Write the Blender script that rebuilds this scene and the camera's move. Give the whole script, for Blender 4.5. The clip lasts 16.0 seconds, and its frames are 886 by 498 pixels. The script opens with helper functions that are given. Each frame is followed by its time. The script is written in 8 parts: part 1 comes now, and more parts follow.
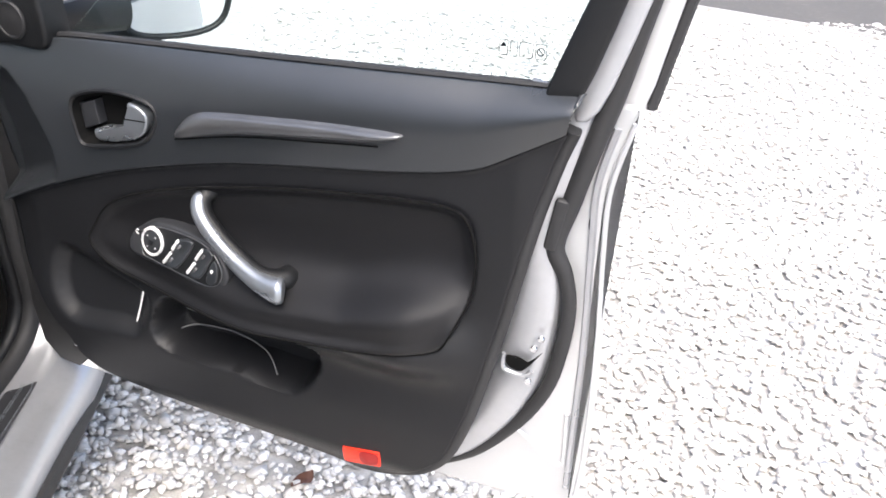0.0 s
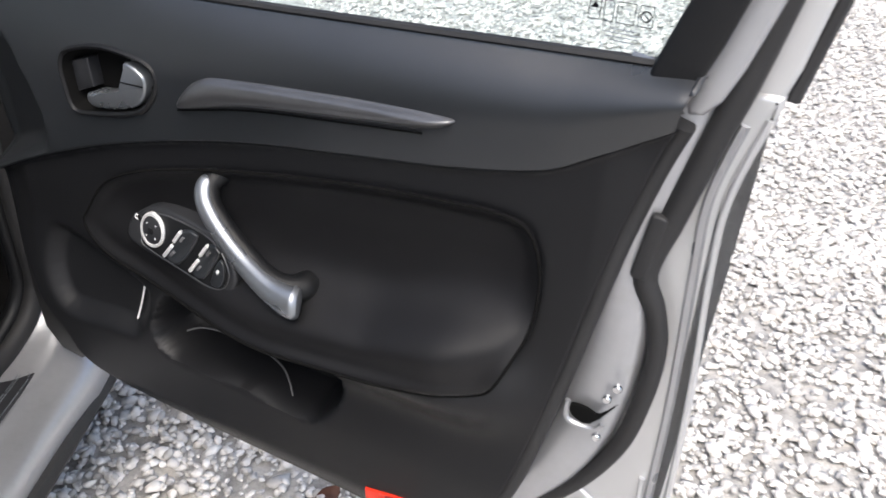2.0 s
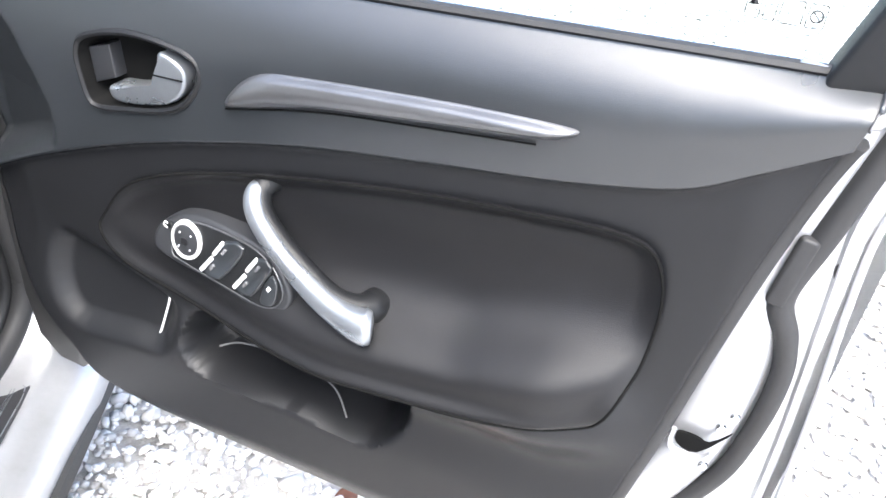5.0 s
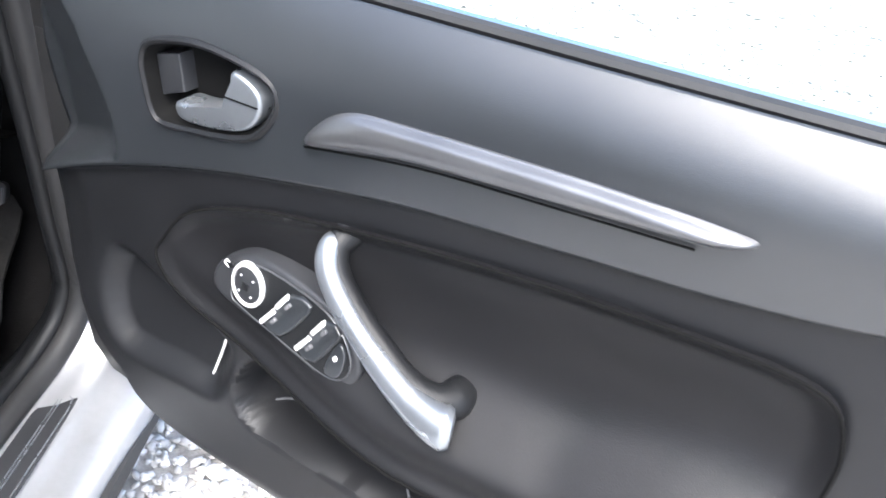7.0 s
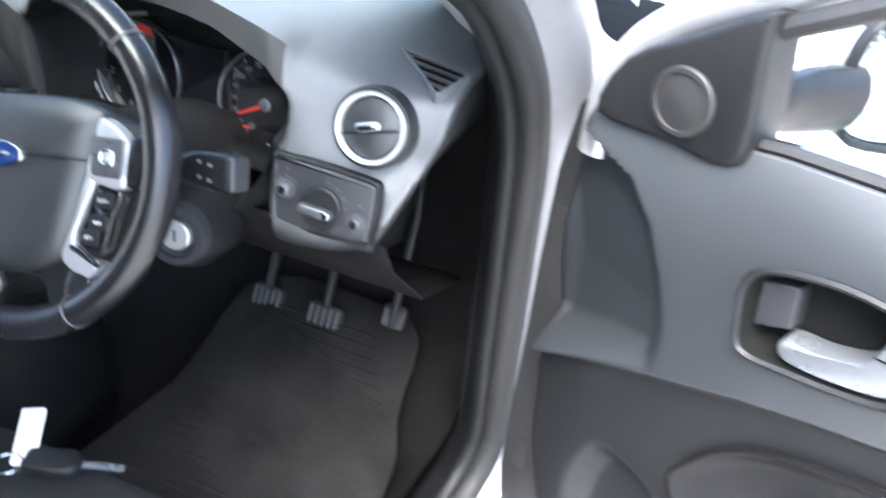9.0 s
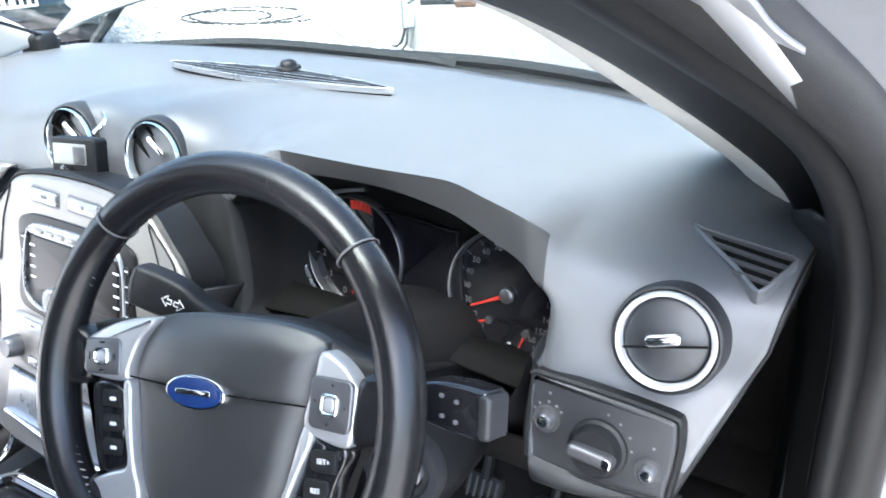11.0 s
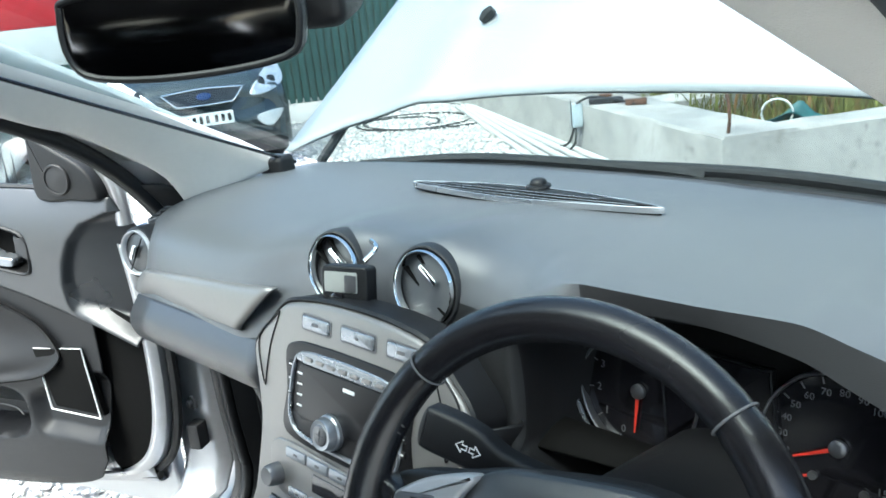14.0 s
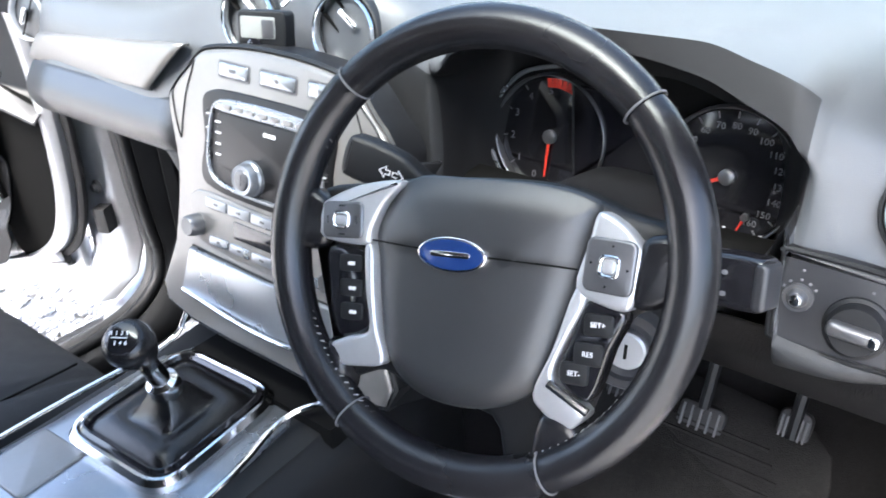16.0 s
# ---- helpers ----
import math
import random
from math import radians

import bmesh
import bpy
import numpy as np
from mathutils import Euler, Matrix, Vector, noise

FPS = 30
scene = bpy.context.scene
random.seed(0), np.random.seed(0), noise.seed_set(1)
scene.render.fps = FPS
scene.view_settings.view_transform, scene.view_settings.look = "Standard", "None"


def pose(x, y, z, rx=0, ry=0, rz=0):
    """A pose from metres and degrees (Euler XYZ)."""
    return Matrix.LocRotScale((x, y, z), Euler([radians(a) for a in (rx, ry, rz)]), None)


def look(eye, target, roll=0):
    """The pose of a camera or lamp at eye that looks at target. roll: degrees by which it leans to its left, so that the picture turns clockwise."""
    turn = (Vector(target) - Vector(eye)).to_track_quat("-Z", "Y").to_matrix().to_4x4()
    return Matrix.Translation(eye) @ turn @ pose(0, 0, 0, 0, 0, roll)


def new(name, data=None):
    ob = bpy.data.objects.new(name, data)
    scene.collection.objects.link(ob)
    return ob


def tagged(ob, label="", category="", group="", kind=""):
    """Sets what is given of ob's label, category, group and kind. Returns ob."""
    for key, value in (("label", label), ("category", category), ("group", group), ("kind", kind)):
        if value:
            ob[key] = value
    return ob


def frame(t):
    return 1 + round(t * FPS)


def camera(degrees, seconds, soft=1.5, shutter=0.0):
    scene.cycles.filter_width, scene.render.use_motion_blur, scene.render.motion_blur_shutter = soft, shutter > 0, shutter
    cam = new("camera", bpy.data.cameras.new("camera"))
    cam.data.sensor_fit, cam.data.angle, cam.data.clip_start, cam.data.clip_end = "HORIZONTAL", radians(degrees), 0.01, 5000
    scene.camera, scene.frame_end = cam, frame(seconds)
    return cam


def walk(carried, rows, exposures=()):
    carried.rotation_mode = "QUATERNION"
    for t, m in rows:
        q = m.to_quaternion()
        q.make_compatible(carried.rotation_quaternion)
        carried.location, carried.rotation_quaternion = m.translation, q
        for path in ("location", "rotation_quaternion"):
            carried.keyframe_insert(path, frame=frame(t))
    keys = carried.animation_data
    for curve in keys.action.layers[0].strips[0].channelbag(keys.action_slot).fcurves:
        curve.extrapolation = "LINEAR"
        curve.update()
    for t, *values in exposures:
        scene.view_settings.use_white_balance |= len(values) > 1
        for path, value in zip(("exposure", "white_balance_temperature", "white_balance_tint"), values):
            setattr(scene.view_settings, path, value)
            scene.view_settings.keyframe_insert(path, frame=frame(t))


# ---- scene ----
cam = camera(57.6, 16.0, soft=1.6, shutter=0.4)
PATH = [
    (0, (1.6400, -0.7410, 1.5400), (1.7690, 1.0170, 0.5950), 2.70),
    (0.5, (1.5900, -0.7410, 1.5150), (1.8130, 1.0000, 0.5570), 4.10),
    (1, (1.5960, -0.7240, 1.5120), (1.8110, 1.0200, 0.5570), 3.40),
    (1.5, (1.6330, -0.6370, 1.4980), (1.7370, 1.1150, 0.5390), 2.60),
    (2, (1.6560, -0.4790, 1.4620), (1.6470, 1.2440, 0.4470), 3.70),
    (2.5, (1.6680, -0.3790, 1.4450), (1.5490, 1.3070, 0.3760), 4.20),
    (3, (1.6090, -0.3690, 1.4590), (1.4680, 1.3060, 0.3760), 4.90),
    (3.5, (1.5010, -0.4280, 1.4580), (1.5570, 1.2530, 0.3770), 2.60),
    (3.7, (1.4760, -0.4260, 1.4520), (1.5900, 1.2610, 0.3840), 3.80),
    (5.8, (1.4690, -0.2760, 1.4620), (1.6160, 1.3620, 0.3230), 6.10),
    (6, (1.4630, -0.2640, 1.4570), (1.6050, 1.3730, 0.3160), 6.20),
    (6.5, (1.4440, -0.2140, 1.4520), (1.5180, 1.4220, 0.3030), 8.20),
    (7, (1.4470, -0.1310, 1.4390), (1.3990, 1.4920, 0.2710), 8.00),
    (7.5, (1.4360, -0.0740, 1.4500), (1.2550, 1.5300, 0.2690), 8.10),
    (8, (1.3850, -0.0550, 1.4550), (1.0910, 1.5290, 0.2690), 9.50),
    (8.5, (1.2240, -0.0460, 1.4630), (0.7850, 1.5030, 0.2760), 9.90),
    (9, (1.0440, -0.0360, 1.4600), (0.4490, 1.5520, 0.3990), 5.60),
    (9.2, (0.9970, -0.0140, 1.4510), (0.3250, 1.5750, 0.4400), 3.80),
    (11.3, (0.8280, 0.1420, 1.4350), (-0.2540, 1.6250, 0.6400), -3.10),
    (11.5, (0.8130, 0.1360, 1.4390), (-0.2990, 1.6080, 0.6680), -3.80),
    (12, (0.7750, 0.1190, 1.4390), (-0.4130, 1.5610, 0.7250), -4.50),
    (12.5, (0.7420, 0.1110, 1.4470), (-0.5140, 1.5200, 0.7860), -5.30),
    (13, (0.7170, 0.1150, 1.4500), (-0.6110, 1.4770, 0.8300), -6.50),
    (13.5, (0.7090, 0.1380, 1.4560), (-0.6790, 1.4530, 0.8710), -6.90),
    (14, (0.6970, 0.1090, 1.4590), (-0.6780, 1.4420, 0.8820), -6.20),
    (14.5, (0.7170, 0.0950, 1.4350), (-0.4530, 1.5460, 0.7090), -6.50),
    (15, (0.7110, 0.0760, 1.4040), (-0.3380, 1.5360, 0.5280), -5.20),
    (15.5, (0.7130, 0.0590, 1.3890), (-0.3310, 1.4770, 0.4410), -4.50),
    (16, (0.7160, 0.0490, 1.3890), (-0.3890, 1.3920, 0.4030), -3.00),
]
EXPOSURES = [(0.0, 1.5, 6500, 10), (0.4, 0.75, 6500, 10), (1.5, 0.52, 6500, 10), (2.2, 0.9, 6450, 9), (2.9, 1.62, 6350, 8), (3.5, 2.08, 6300, 7), (6.0, 2.45, 6150, 8), (7.2, 2.35, 6100, 8), (8.0, 2.25, 6100, 8), (8.5, 2.6, 6100, 7), (9.0, 3.35, 6000, 7), (11.5, 3.08, 6100, 7), (12.5, 2.65, 6100, 4), (13.5, 2.3, 6000, -2), (14.0, 2.25, 6000, -2), (14.5, 2.5, 6150, 3), (15.5, 2.98, 6250, 8), (16.0, 3.2, 6250, 9)]
walk(cam, [(t, look(eye, target, roll)) for t, eye, target, roll in PATH], EXPOSURES)

# ---- light ----
SUN_ELEV, SUN_AZ = 60.0, 176.0
world = bpy.data.worlds.new("world")
scene.world = world
world.use_nodes = True
wn = world.node_tree.nodes
sky = wn.new("ShaderNodeTexSky")
sky.sky_type, sky.sun_disc = "NISHITA", False
sky.sun_elevation, sky.sun_rotation = radians(SUN_ELEV), radians(SUN_AZ)
sky.air_density, sky.dust_density, sky.ozone_density = 1.0, 4.5, 1.0
wn["Background"].inputs[1].default_value = 0.15
world.node_tree.links.new(sky.outputs[0], wn["Background"].inputs[0])
sun_data = bpy.data.lights.new("sun", "SUN")
sun_data.energy, sun_data.angle, sun_data.color = 1.4, radians(40), (1.0, 0.975, 0.94)
sun = new("sun", sun_data)
az = radians(SUN_AZ)
sun_dir = Vector((math.sin(az) * math.cos(radians(SUN_ELEV)), math.cos(az) * math.cos(radians(SUN_ELEV)), math.sin(radians(SUN_ELEV))))
sun.matrix_world = look(tuple(sun_dir * 20), (0, 0, 0))


# ---- materials ----
def material(name, color, rough=0.5, metal=0.0, vary=0.12, scale=6.0, grain=0.0, grain_scale=900.0, coat=0.0,
             wear=0.0, wear_color=(0.4, 0.4, 0.4), spec=0.5, rough_vary=0.12, island=0.0, random_vary=0.0, sheen=0.0):
    """A surface with variation at two scales, grain relief and optional wear."""
    m = bpy.data.materials.new(name)
    m.use_nodes = True
    nt = m.node_tree
    n, l = nt.nodes, nt.links
    b = n["Principled BSDF"]
    co = n.new("ShaderNodeTexCoord")
    big = n.new("ShaderNodeTexNoise")
    big.inputs["Scale"].default_value, big.inputs["Detail"].default_value = scale, 4
    fine = n.new("ShaderNodeTexNoise")
    fine.inputs["Scale"].default_value, fine.inputs["Detail"].default_value = scale * 14, 3
    l.new(co.outputs["Object"], big.inputs["Vector"])
    l.new(co.outputs["Object"], fine.inputs["Vector"])
    add = n.new("ShaderNodeMath")
    add.operation = "MULTIPLY_ADD"
    add.inputs[1].default_value = 0.35
    l.new(fine.outputs[0], add.inputs[0])
    l.new(big.outputs[0], add.inputs[2])
    span = n.new("ShaderNodeMapRange")
    span.inputs["From Min"].default_value, span.inputs["From Max"].default_value = 0.4, 0.95
    span.inputs["To Min"].default_value, span.inputs["To Max"].default_value = 1 - vary, 1 + vary
    l.new(add.outputs[0], span.inputs["Value"])
    factor = span.outputs[0]
    if island or random_vary:
        src = n.new("ShaderNodeNewGeometry" if island else "ShaderNodeObjectInfo")
        r = n.new("ShaderNodeMapRange")
        r.inputs["To Min"].default_value, r.inputs["To Max"].default_value = 1 - (island or random_vary), 1 + (island or random_vary) * 0.6
        l.new(src.outputs["Random Per Island" if island else "Random"], r.inputs["Value"])
        mul = n.new("ShaderNodeMath")
        mul.operation = "MULTIPLY"
        l.new(factor, mul.inputs[0])
        l.new(r.outputs[0], mul.inputs[1])
        factor = mul.outputs[0]
    mix = n.new("ShaderNodeMix")
    mix.data_type, mix.blend_type = "RGBA", "MULTIPLY"
    mix.inputs["Factor"].default_value = 1.0
    mix.inputs["A"].default_value = (*color, 1)
    l.new(factor, mix.inputs["B"])
    out = mix.outputs["Result"]
    if wear:
        spots = n.new("ShaderNodeTexNoise")
        spots.inputs["Scale"].default_value, spots.inputs["Detail"].default_value = scale * 5, 6
        l.new(co.outputs["Object"], spots.inputs["Vector"])
        ramp = n.new("ShaderNodeMapRange")
        ramp.inputs["From Min"].default_value, ramp.inputs["From Max"].default_value = 0.58, 0.72
        ramp.inputs["To Max"].default_value = wear
        l.new(spots.outputs[0], ramp.inputs["Value"])
        w = n.new("ShaderNodeMix")
        w.data_type = "RGBA"
        w.inputs["B"].default_value = (*wear_color, 1)
        l.new(ramp.outputs[0], w.inputs["Factor"])
        l.new(out, w.inputs["A"])
        out = w.outputs["Result"]
    l.new(out, b.inputs["Base Color"])
    rr = n.new("ShaderNodeMapRange")
    rr.inputs["From Min"].default_value, rr.inputs["From Max"].default_value = 0.3, 0.7
    rr.inputs["To Min"].default_value, rr.inputs["To Max"].default_value = max(0.02, rough - rough_vary * rough), min(1, rough + rough_vary * rough)
    l.new(big.outputs[0], rr.inputs["Value"])
    l.new(rr.outputs[0], b.inputs["Roughness"])
    b.inputs["Metallic"].default_value = metal
    b.inputs["Specular IOR Level"].default_value = spec
    b.inputs["Coat Weight"].default_value = coat
    b.inputs["Coat Roughness"].default_value = 0.08
    if sheen:
        b.inputs["Sheen Weight"].default_value = sheen
    if grain:
        g = n.new("ShaderNodeTexVoronoi")
        g.inputs["Scale"].default_value = grain_scale
        l.new(co.outputs["Object"], g.inputs["Vector"])
        bump = n.new("ShaderNodeBump")
        bump.inputs["Strength"].default_value, bump.inputs["Distance"].default_value = grain, 0.001
        l.new(g.outputs["Distance"], bump.inputs["Height"])
        l.new(bump.outputs[0], b.inputs["Normal"])
    return m


def glass_material(name, tint, rough=0.0, gain=0.35, falloff=5.0):
    m = bpy.data.materials.new(name)
    m.use_nodes = True
    n, l = m.node_tree.nodes, m.node_tree.links
    clear, gloss, mix, edge, power = (n.new(k) for k in ("ShaderNodeBsdfTransparent", "ShaderNodeBsdfGlossy", "ShaderNodeMixShader", "ShaderNodeLayerWeight", "ShaderNodeMath"))
    clear.inputs[0].default_value = (*tint, 1)
    gloss.inputs["Roughness"].default_value = rough
    power.operation = "POWER"
    power.inputs[1].default_value = falloff
    scale = n.new("ShaderNodeMath")
    scale.operation = "MULTIPLY_ADD"
    scale.inputs[1].default_value, scale.inputs[2].default_value = gain, 0.02
    l.new(edge.outputs["Facing"], power.inputs[0])
    l.new(power.outputs[0], scale.inputs[0])
    l.new(scale.outputs[0], mix.inputs[0])
    l.new(clear.outputs[0], mix.inputs[1])
    l.new(gloss.outputs[0], mix.inputs[2])
    l.new(mix.outputs[0], n["Material Output"].inputs[0])
    return m


SOFT = material("soft_black_plastic", (0.022, 0.0245, 0.028), 0.31, vary=0.12, scale=5, grain=0.18, grain_scale=1400, spec=0.9)
HARD = material("hard_black_plastic", (0.0085, 0.009, 0.010), 0.45, vary=0.15, scale=7, grain=0.2, grain_scale=1800, spec=0.32)
PAD = material("black_vinyl_pad", (0.0075, 0.0075, 0.0085), 0.46, vary=0.18, scale=4, grain=0.3, grain_scale=1000, spec=0.34)
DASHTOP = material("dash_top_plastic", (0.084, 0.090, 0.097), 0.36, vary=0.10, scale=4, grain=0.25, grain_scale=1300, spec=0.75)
LEATHER = material("black_leather", (0.0095, 0.0095, 0.011), 0.23, vary=0.25, scale=9, grain=0.10, grain_scale=1500, rough_vary=0.3)
STITCHED = material("pale_thread", (0.35, 0.34, 0.32), 0.7)
SATIN = material("satin_silver_plastic", (0.29, 0.31, 0.335), 0.28, metal=0.75, vary=0.08, scale=12)
STACKM_ = material("champagne_silver_plastic", (0.25, 0.242, 0.234), 0.40, metal=0.55, vary=0.07, scale=10)
SPOKEM = material("satin_spoke_plastic", (0.50, 0.51, 0.52), 0.32, metal=0.6, vary=0.06, scale=12)
SCREENM = material("dim_screen", (0.008, 0.008, 0.009), 0.32, vary=0.1, spec=0.3)
HUBM = material("hub_soft_plastic", (0.020, 0.021, 0.0225), 0.36, vary=0.15, scale=8, grain=0.22, grain_scale=1500, spec=0.9)
BANDM = material("satin_band_plastic", (0.20, 0.196, 0.19), 0.40, metal=0.45, vary=0.07, scale=10)
# Darker copy of the dash plastic, with the shade in its colour
DASHSHADE = material("dash_shaded_plastic", (0.019, 0.0205, 0.022), 0.5, vary=0.1, scale=5, grain=0.3, grain_scale=1300)
DOORLOW = material("door_lower_plastic", (0.010, 0.0104, 0.0118), 0.42, vary=0.15, scale=6, grain=0.2, grain_scale=1600, spec=0.32)
BRUSH = material("dark_brushed_trim", (0.15, 0.152, 0.158), 0.32, metal=0.7, vary=0.1, scale=14)
PANEL = material("dark_grey_switch_panel", (0.026, 0.027, 0.030), 0.4, vary=0.1, scale=10)
BRIGHT = material("bright_silver_plastic", (0.78, 0.78, 0.78), 0.30, metal=0.35, vary=0.04)
RING = material("pale_satin_ring", (0.66, 0.67, 0.68), 0.42, metal=0.25, vary=0.04)
CHROME = material("chrome", (0.78, 0.79, 0.80), 0.12, metal=1.0, vary=0.04)
PAINT = material("silver_car_paint", (0.60, 0.61, 0.62), 0.32, metal=0.45, vary=0.04, scale=3, coat=0.6)
PAINT_IN = material("silver_inner_paint", (0.46, 0.47, 0.49), 0.30, metal=0.65, vary=0.08, scale=5, wear=0.15, wear_color=(0.3, 0.29, 0.27))
RUBBER = material("black_rubber", (0.018, 0.018, 0.019), 0.6, vary=0.25, scale=9, grain=0.15)
RUBBERG = material("grey_rubber", (0.10, 0.10, 0.105), 0.6, vary=0.2, scale=9)
GLOSSB = material("gloss_black", (0.010, 0.010, 0.012), 0.10, vary=0.1, coat=0.5)
# Near-black for matt parts and joints, and for shade painted into recesses
CAVITY = material("black_and_recess_shade", (0.006, 0.006, 0.006), 0.95, vary=0.2, spec=0.08)
DIALPRINT = material("grey_dial_print", (0.13, 0.13, 0.135), 0.6, vary=0.03)
WHITEP = material("white_print", (0.75, 0.75, 0.75), 0.5, vary=0.03)
REDP = material("red_reflector", (0.75, 0.04, 0.02), 0.18, vary=0.25, scale=40, coat=0.5)
REDN = material("red_needle", (0.75, 0.05, 0.03), 0.4)
BLUEP = material("blue_badge", (0.01, 0.03, 0.12), 0.2, coat=0.6)
FABRIC = material("black_seat_fabric", (0.013, 0.014, 0.0155), 0.85, vary=0.25, scale=25, grain=0.6, grain_scale=600)
RUBBERMAT = material("dusty_rubber_mat", (0.017, 0.0165, 0.016), 0.9, vary=0.5, scale=11, grain=0.6, grain_scale=420, spec=0.15, wear=0.3, wear_color=(0.036, 0.034, 0.031))
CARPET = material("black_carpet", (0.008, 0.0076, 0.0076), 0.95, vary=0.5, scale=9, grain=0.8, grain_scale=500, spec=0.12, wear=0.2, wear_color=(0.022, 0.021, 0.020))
LINING = material("grey_pillar_lining", (0.62, 0.62, 0.59), 0.7, vary=0.06, scale=6, grain=0.3, grain_scale=900)
HEADLINER = material("dark_roof_lining", (0.06, 0.06, 0.062), 0.9, vary=0.1)
SPEAKER = material("speaker_mesh", (0.012, 0.012, 0.013), 0.6, grain=0.3, grain_scale=400)
GLASS = glass_material("car_glass", (0.93, 0.99, 0.99))
WGLASS = glass_material("windscreen_glass", (0.66, 0.71, 0.71), gain=0.12)
GAUGEGLASS = glass_material("gauge_glass", (0.97, 0.97, 0.97), 0.05)
MIRROR = material("mirror_silver", (0.9, 0.9, 0.9), 0.01, metal=1.0, vary=0.0, rough_vary=0.0)
STONES = material("pale_gravel_stone", (0.75, 0.72, 0.68), 0.8, vary=0.15, scale=40, island=0.38)
GRAVEL = material("pale_gravel_ground", (0.44, 0.426, 0.405), 0.9, vary=0.6, scale=14, grain=1.0, grain_scale=38)
TARMAC = material("worn_tarmac", (0.10, 0.095, 0.09), 0.9, vary=0.2, scale=2.5, grain=0.5, grain_scale=120, wear=0.3, wear_color=(0.2, 0.19, 0.18))
CONCRETE = material("weathered_concrete", (0.37, 0.355, 0.335), 0.9, vary=0.30, scale=2.6, grain=0.5, grain_scale=60, wear=0.55, wear_color=(0.16, 0.14, 0.125))
KERB = material("concrete_kerb", (0.40, 0.39, 0.37), 0.9, vary=0.15, scale=4)
WHITEPIPE = material("white_plastic_pipe", (0.60, 0.60, 0.58), 0.4, vary=0.06, scale=3, wear=0.2, wear_color=(0.4, 0.38, 0.35))
CABLE = material("black_cable", (0.02, 0.02, 0.02), 0.5)
RUST = material("rusty_iron", (0.10, 0.05, 0.03), 0.85, vary=0.4, scale=20)
GRASS = material("rough_grass", (0.16, 0.17, 0.04), 0.8, vary=0.2, island=0.5)
DRY = material("dry_brown_stems", (0.20, 0.11, 0.04), 0.85, island=0.4)
TEAL = material("teal_plastic", (0.02, 0.095, 0.10), 0.5, vary=0.3, scale=6)
GREENSTEEL = material("dark_green_fence_paint", (0.012, 0.05, 0.045), 0.5, vary=0.2, scale=4, random_vary=0.15)
CARBLUE = material("dark_blue_car_paint", (0.030, 0.046, 0.056), 0.22, metal=0.3, vary=0.1, coat=1.0)
CARGREY = material("silver_grey_car_paint", (0.4, 0.42, 0.44), 0.25, metal=0.5, coat=0.8)
DARKGLASS = material("dark_car_window", (0.015, 0.02, 0.022), 0.05, vary=0.05, coat=0.5)
DISPLAY = material("dark_display_glass", (0.006, 0.006, 0.008), 0.14, vary=0.0, rough_vary=0.0)
HEADLAMP = material("clear_headlamp", (0.65, 0.68, 0.72), 0.12, metal=0.6, vary=0.3, scale=30)
PLATE = material("white_plate", (0.75, 0.76, 0.74), 0.4, vary=0.04)
REDSIGN = material("red_sign_board", (0.55, 0.02, 0.03), 0.5)
WHITEBOARD = material("white_board", (0.75, 0.75, 0.74), 0.6)
LEAF = material("dry_brown_leaf", (0.12, 0.05, 0.03), 0.8)
TAG = material("white_paper_tag", (0.85, 0.85, 0.85), 0.7, vary=0.02)
PINKPRINT = material("pale_lcd", (0.30, 0.31, 0.29), 0.35)


# ---- building helpers ----
def part(name, bm, mat, parent=None, label="", sharp=38, thick=0.0, matrix=None, recalc=True):
    """Links a bmesh as one mesh object, under a thing or a part."""
    if matrix is not None:
        bm.transform(matrix)
    if recalc:
        bmesh.ops.recalc_face_normals(bm, faces=bm.faces)
    me = bpy.data.meshes.new(name)
    bm.to_mesh(me)
    bm.free()
    me.polygons.foreach_set("use_smooth", [True] * len(me.polygons))
    me.set_sharp_from_angle(angle=radians(sharp))
    me.materials.append(mat)
    ob = new(name, me)
    if thick:
        mod = ob.modifiers.new("thickness", "SOLIDIFY")
        mod.thickness, mod.offset = thick, -1
    if parent is not None:
        ob.parent = parent
        ob.matrix_parent_inverse = base_of(parent).inverted()
    if label:
        ob["label"] = label
    return ob


def base_of(ob):
    m = ob.matrix_basis.copy()
    if ob.parent is not None:
        m = base_of(ob.parent) @ ob.matrix_parent_inverse @ m
    return m


def thing(name, label, category, at=(0, 0, 0), group="", kind=""):
    """An Empty at the base of a thing that has parts."""
    ob = new(name)
    ob.empty_display_size = 0.05
    ob.matrix_basis = Matrix.Translation(at)
    return tagged(ob, label, category, group, kind)


def basis(o, x, y, z):
    m = Matrix.Identity(4)
    for i, v in enumerate((x, y, z, o)):
        m.col[i].xyz = v
    return m


def smooth(points, n=8, closed=True):
    """Catmull-Rom through points of any dimension."""
    p = [np.array(q, float) for q in points]
    out = []
    count = len(p) if closed else len(p) - 1
    for i in range(count):
        if closed:
            a, b, c, d = p[i - 1], p[i], p[(i + 1) % len(p)], p[(i + 2) % len(p)]
        else:
            a, b, c, d = p[max(i - 1, 0)], p[i], p[i + 1], p[min(i + 2, len(p) - 1)]
        for k in range(n):
            t = k / n
            out.append(0.5 * (2 * b + (c - a) * t + (2 * a - 5 * b + 4 * c - d) * t * t + (3 * b - a - 3 * c + d) * t ** 3))
    if not closed:
        out.append(p[-1])
    return out


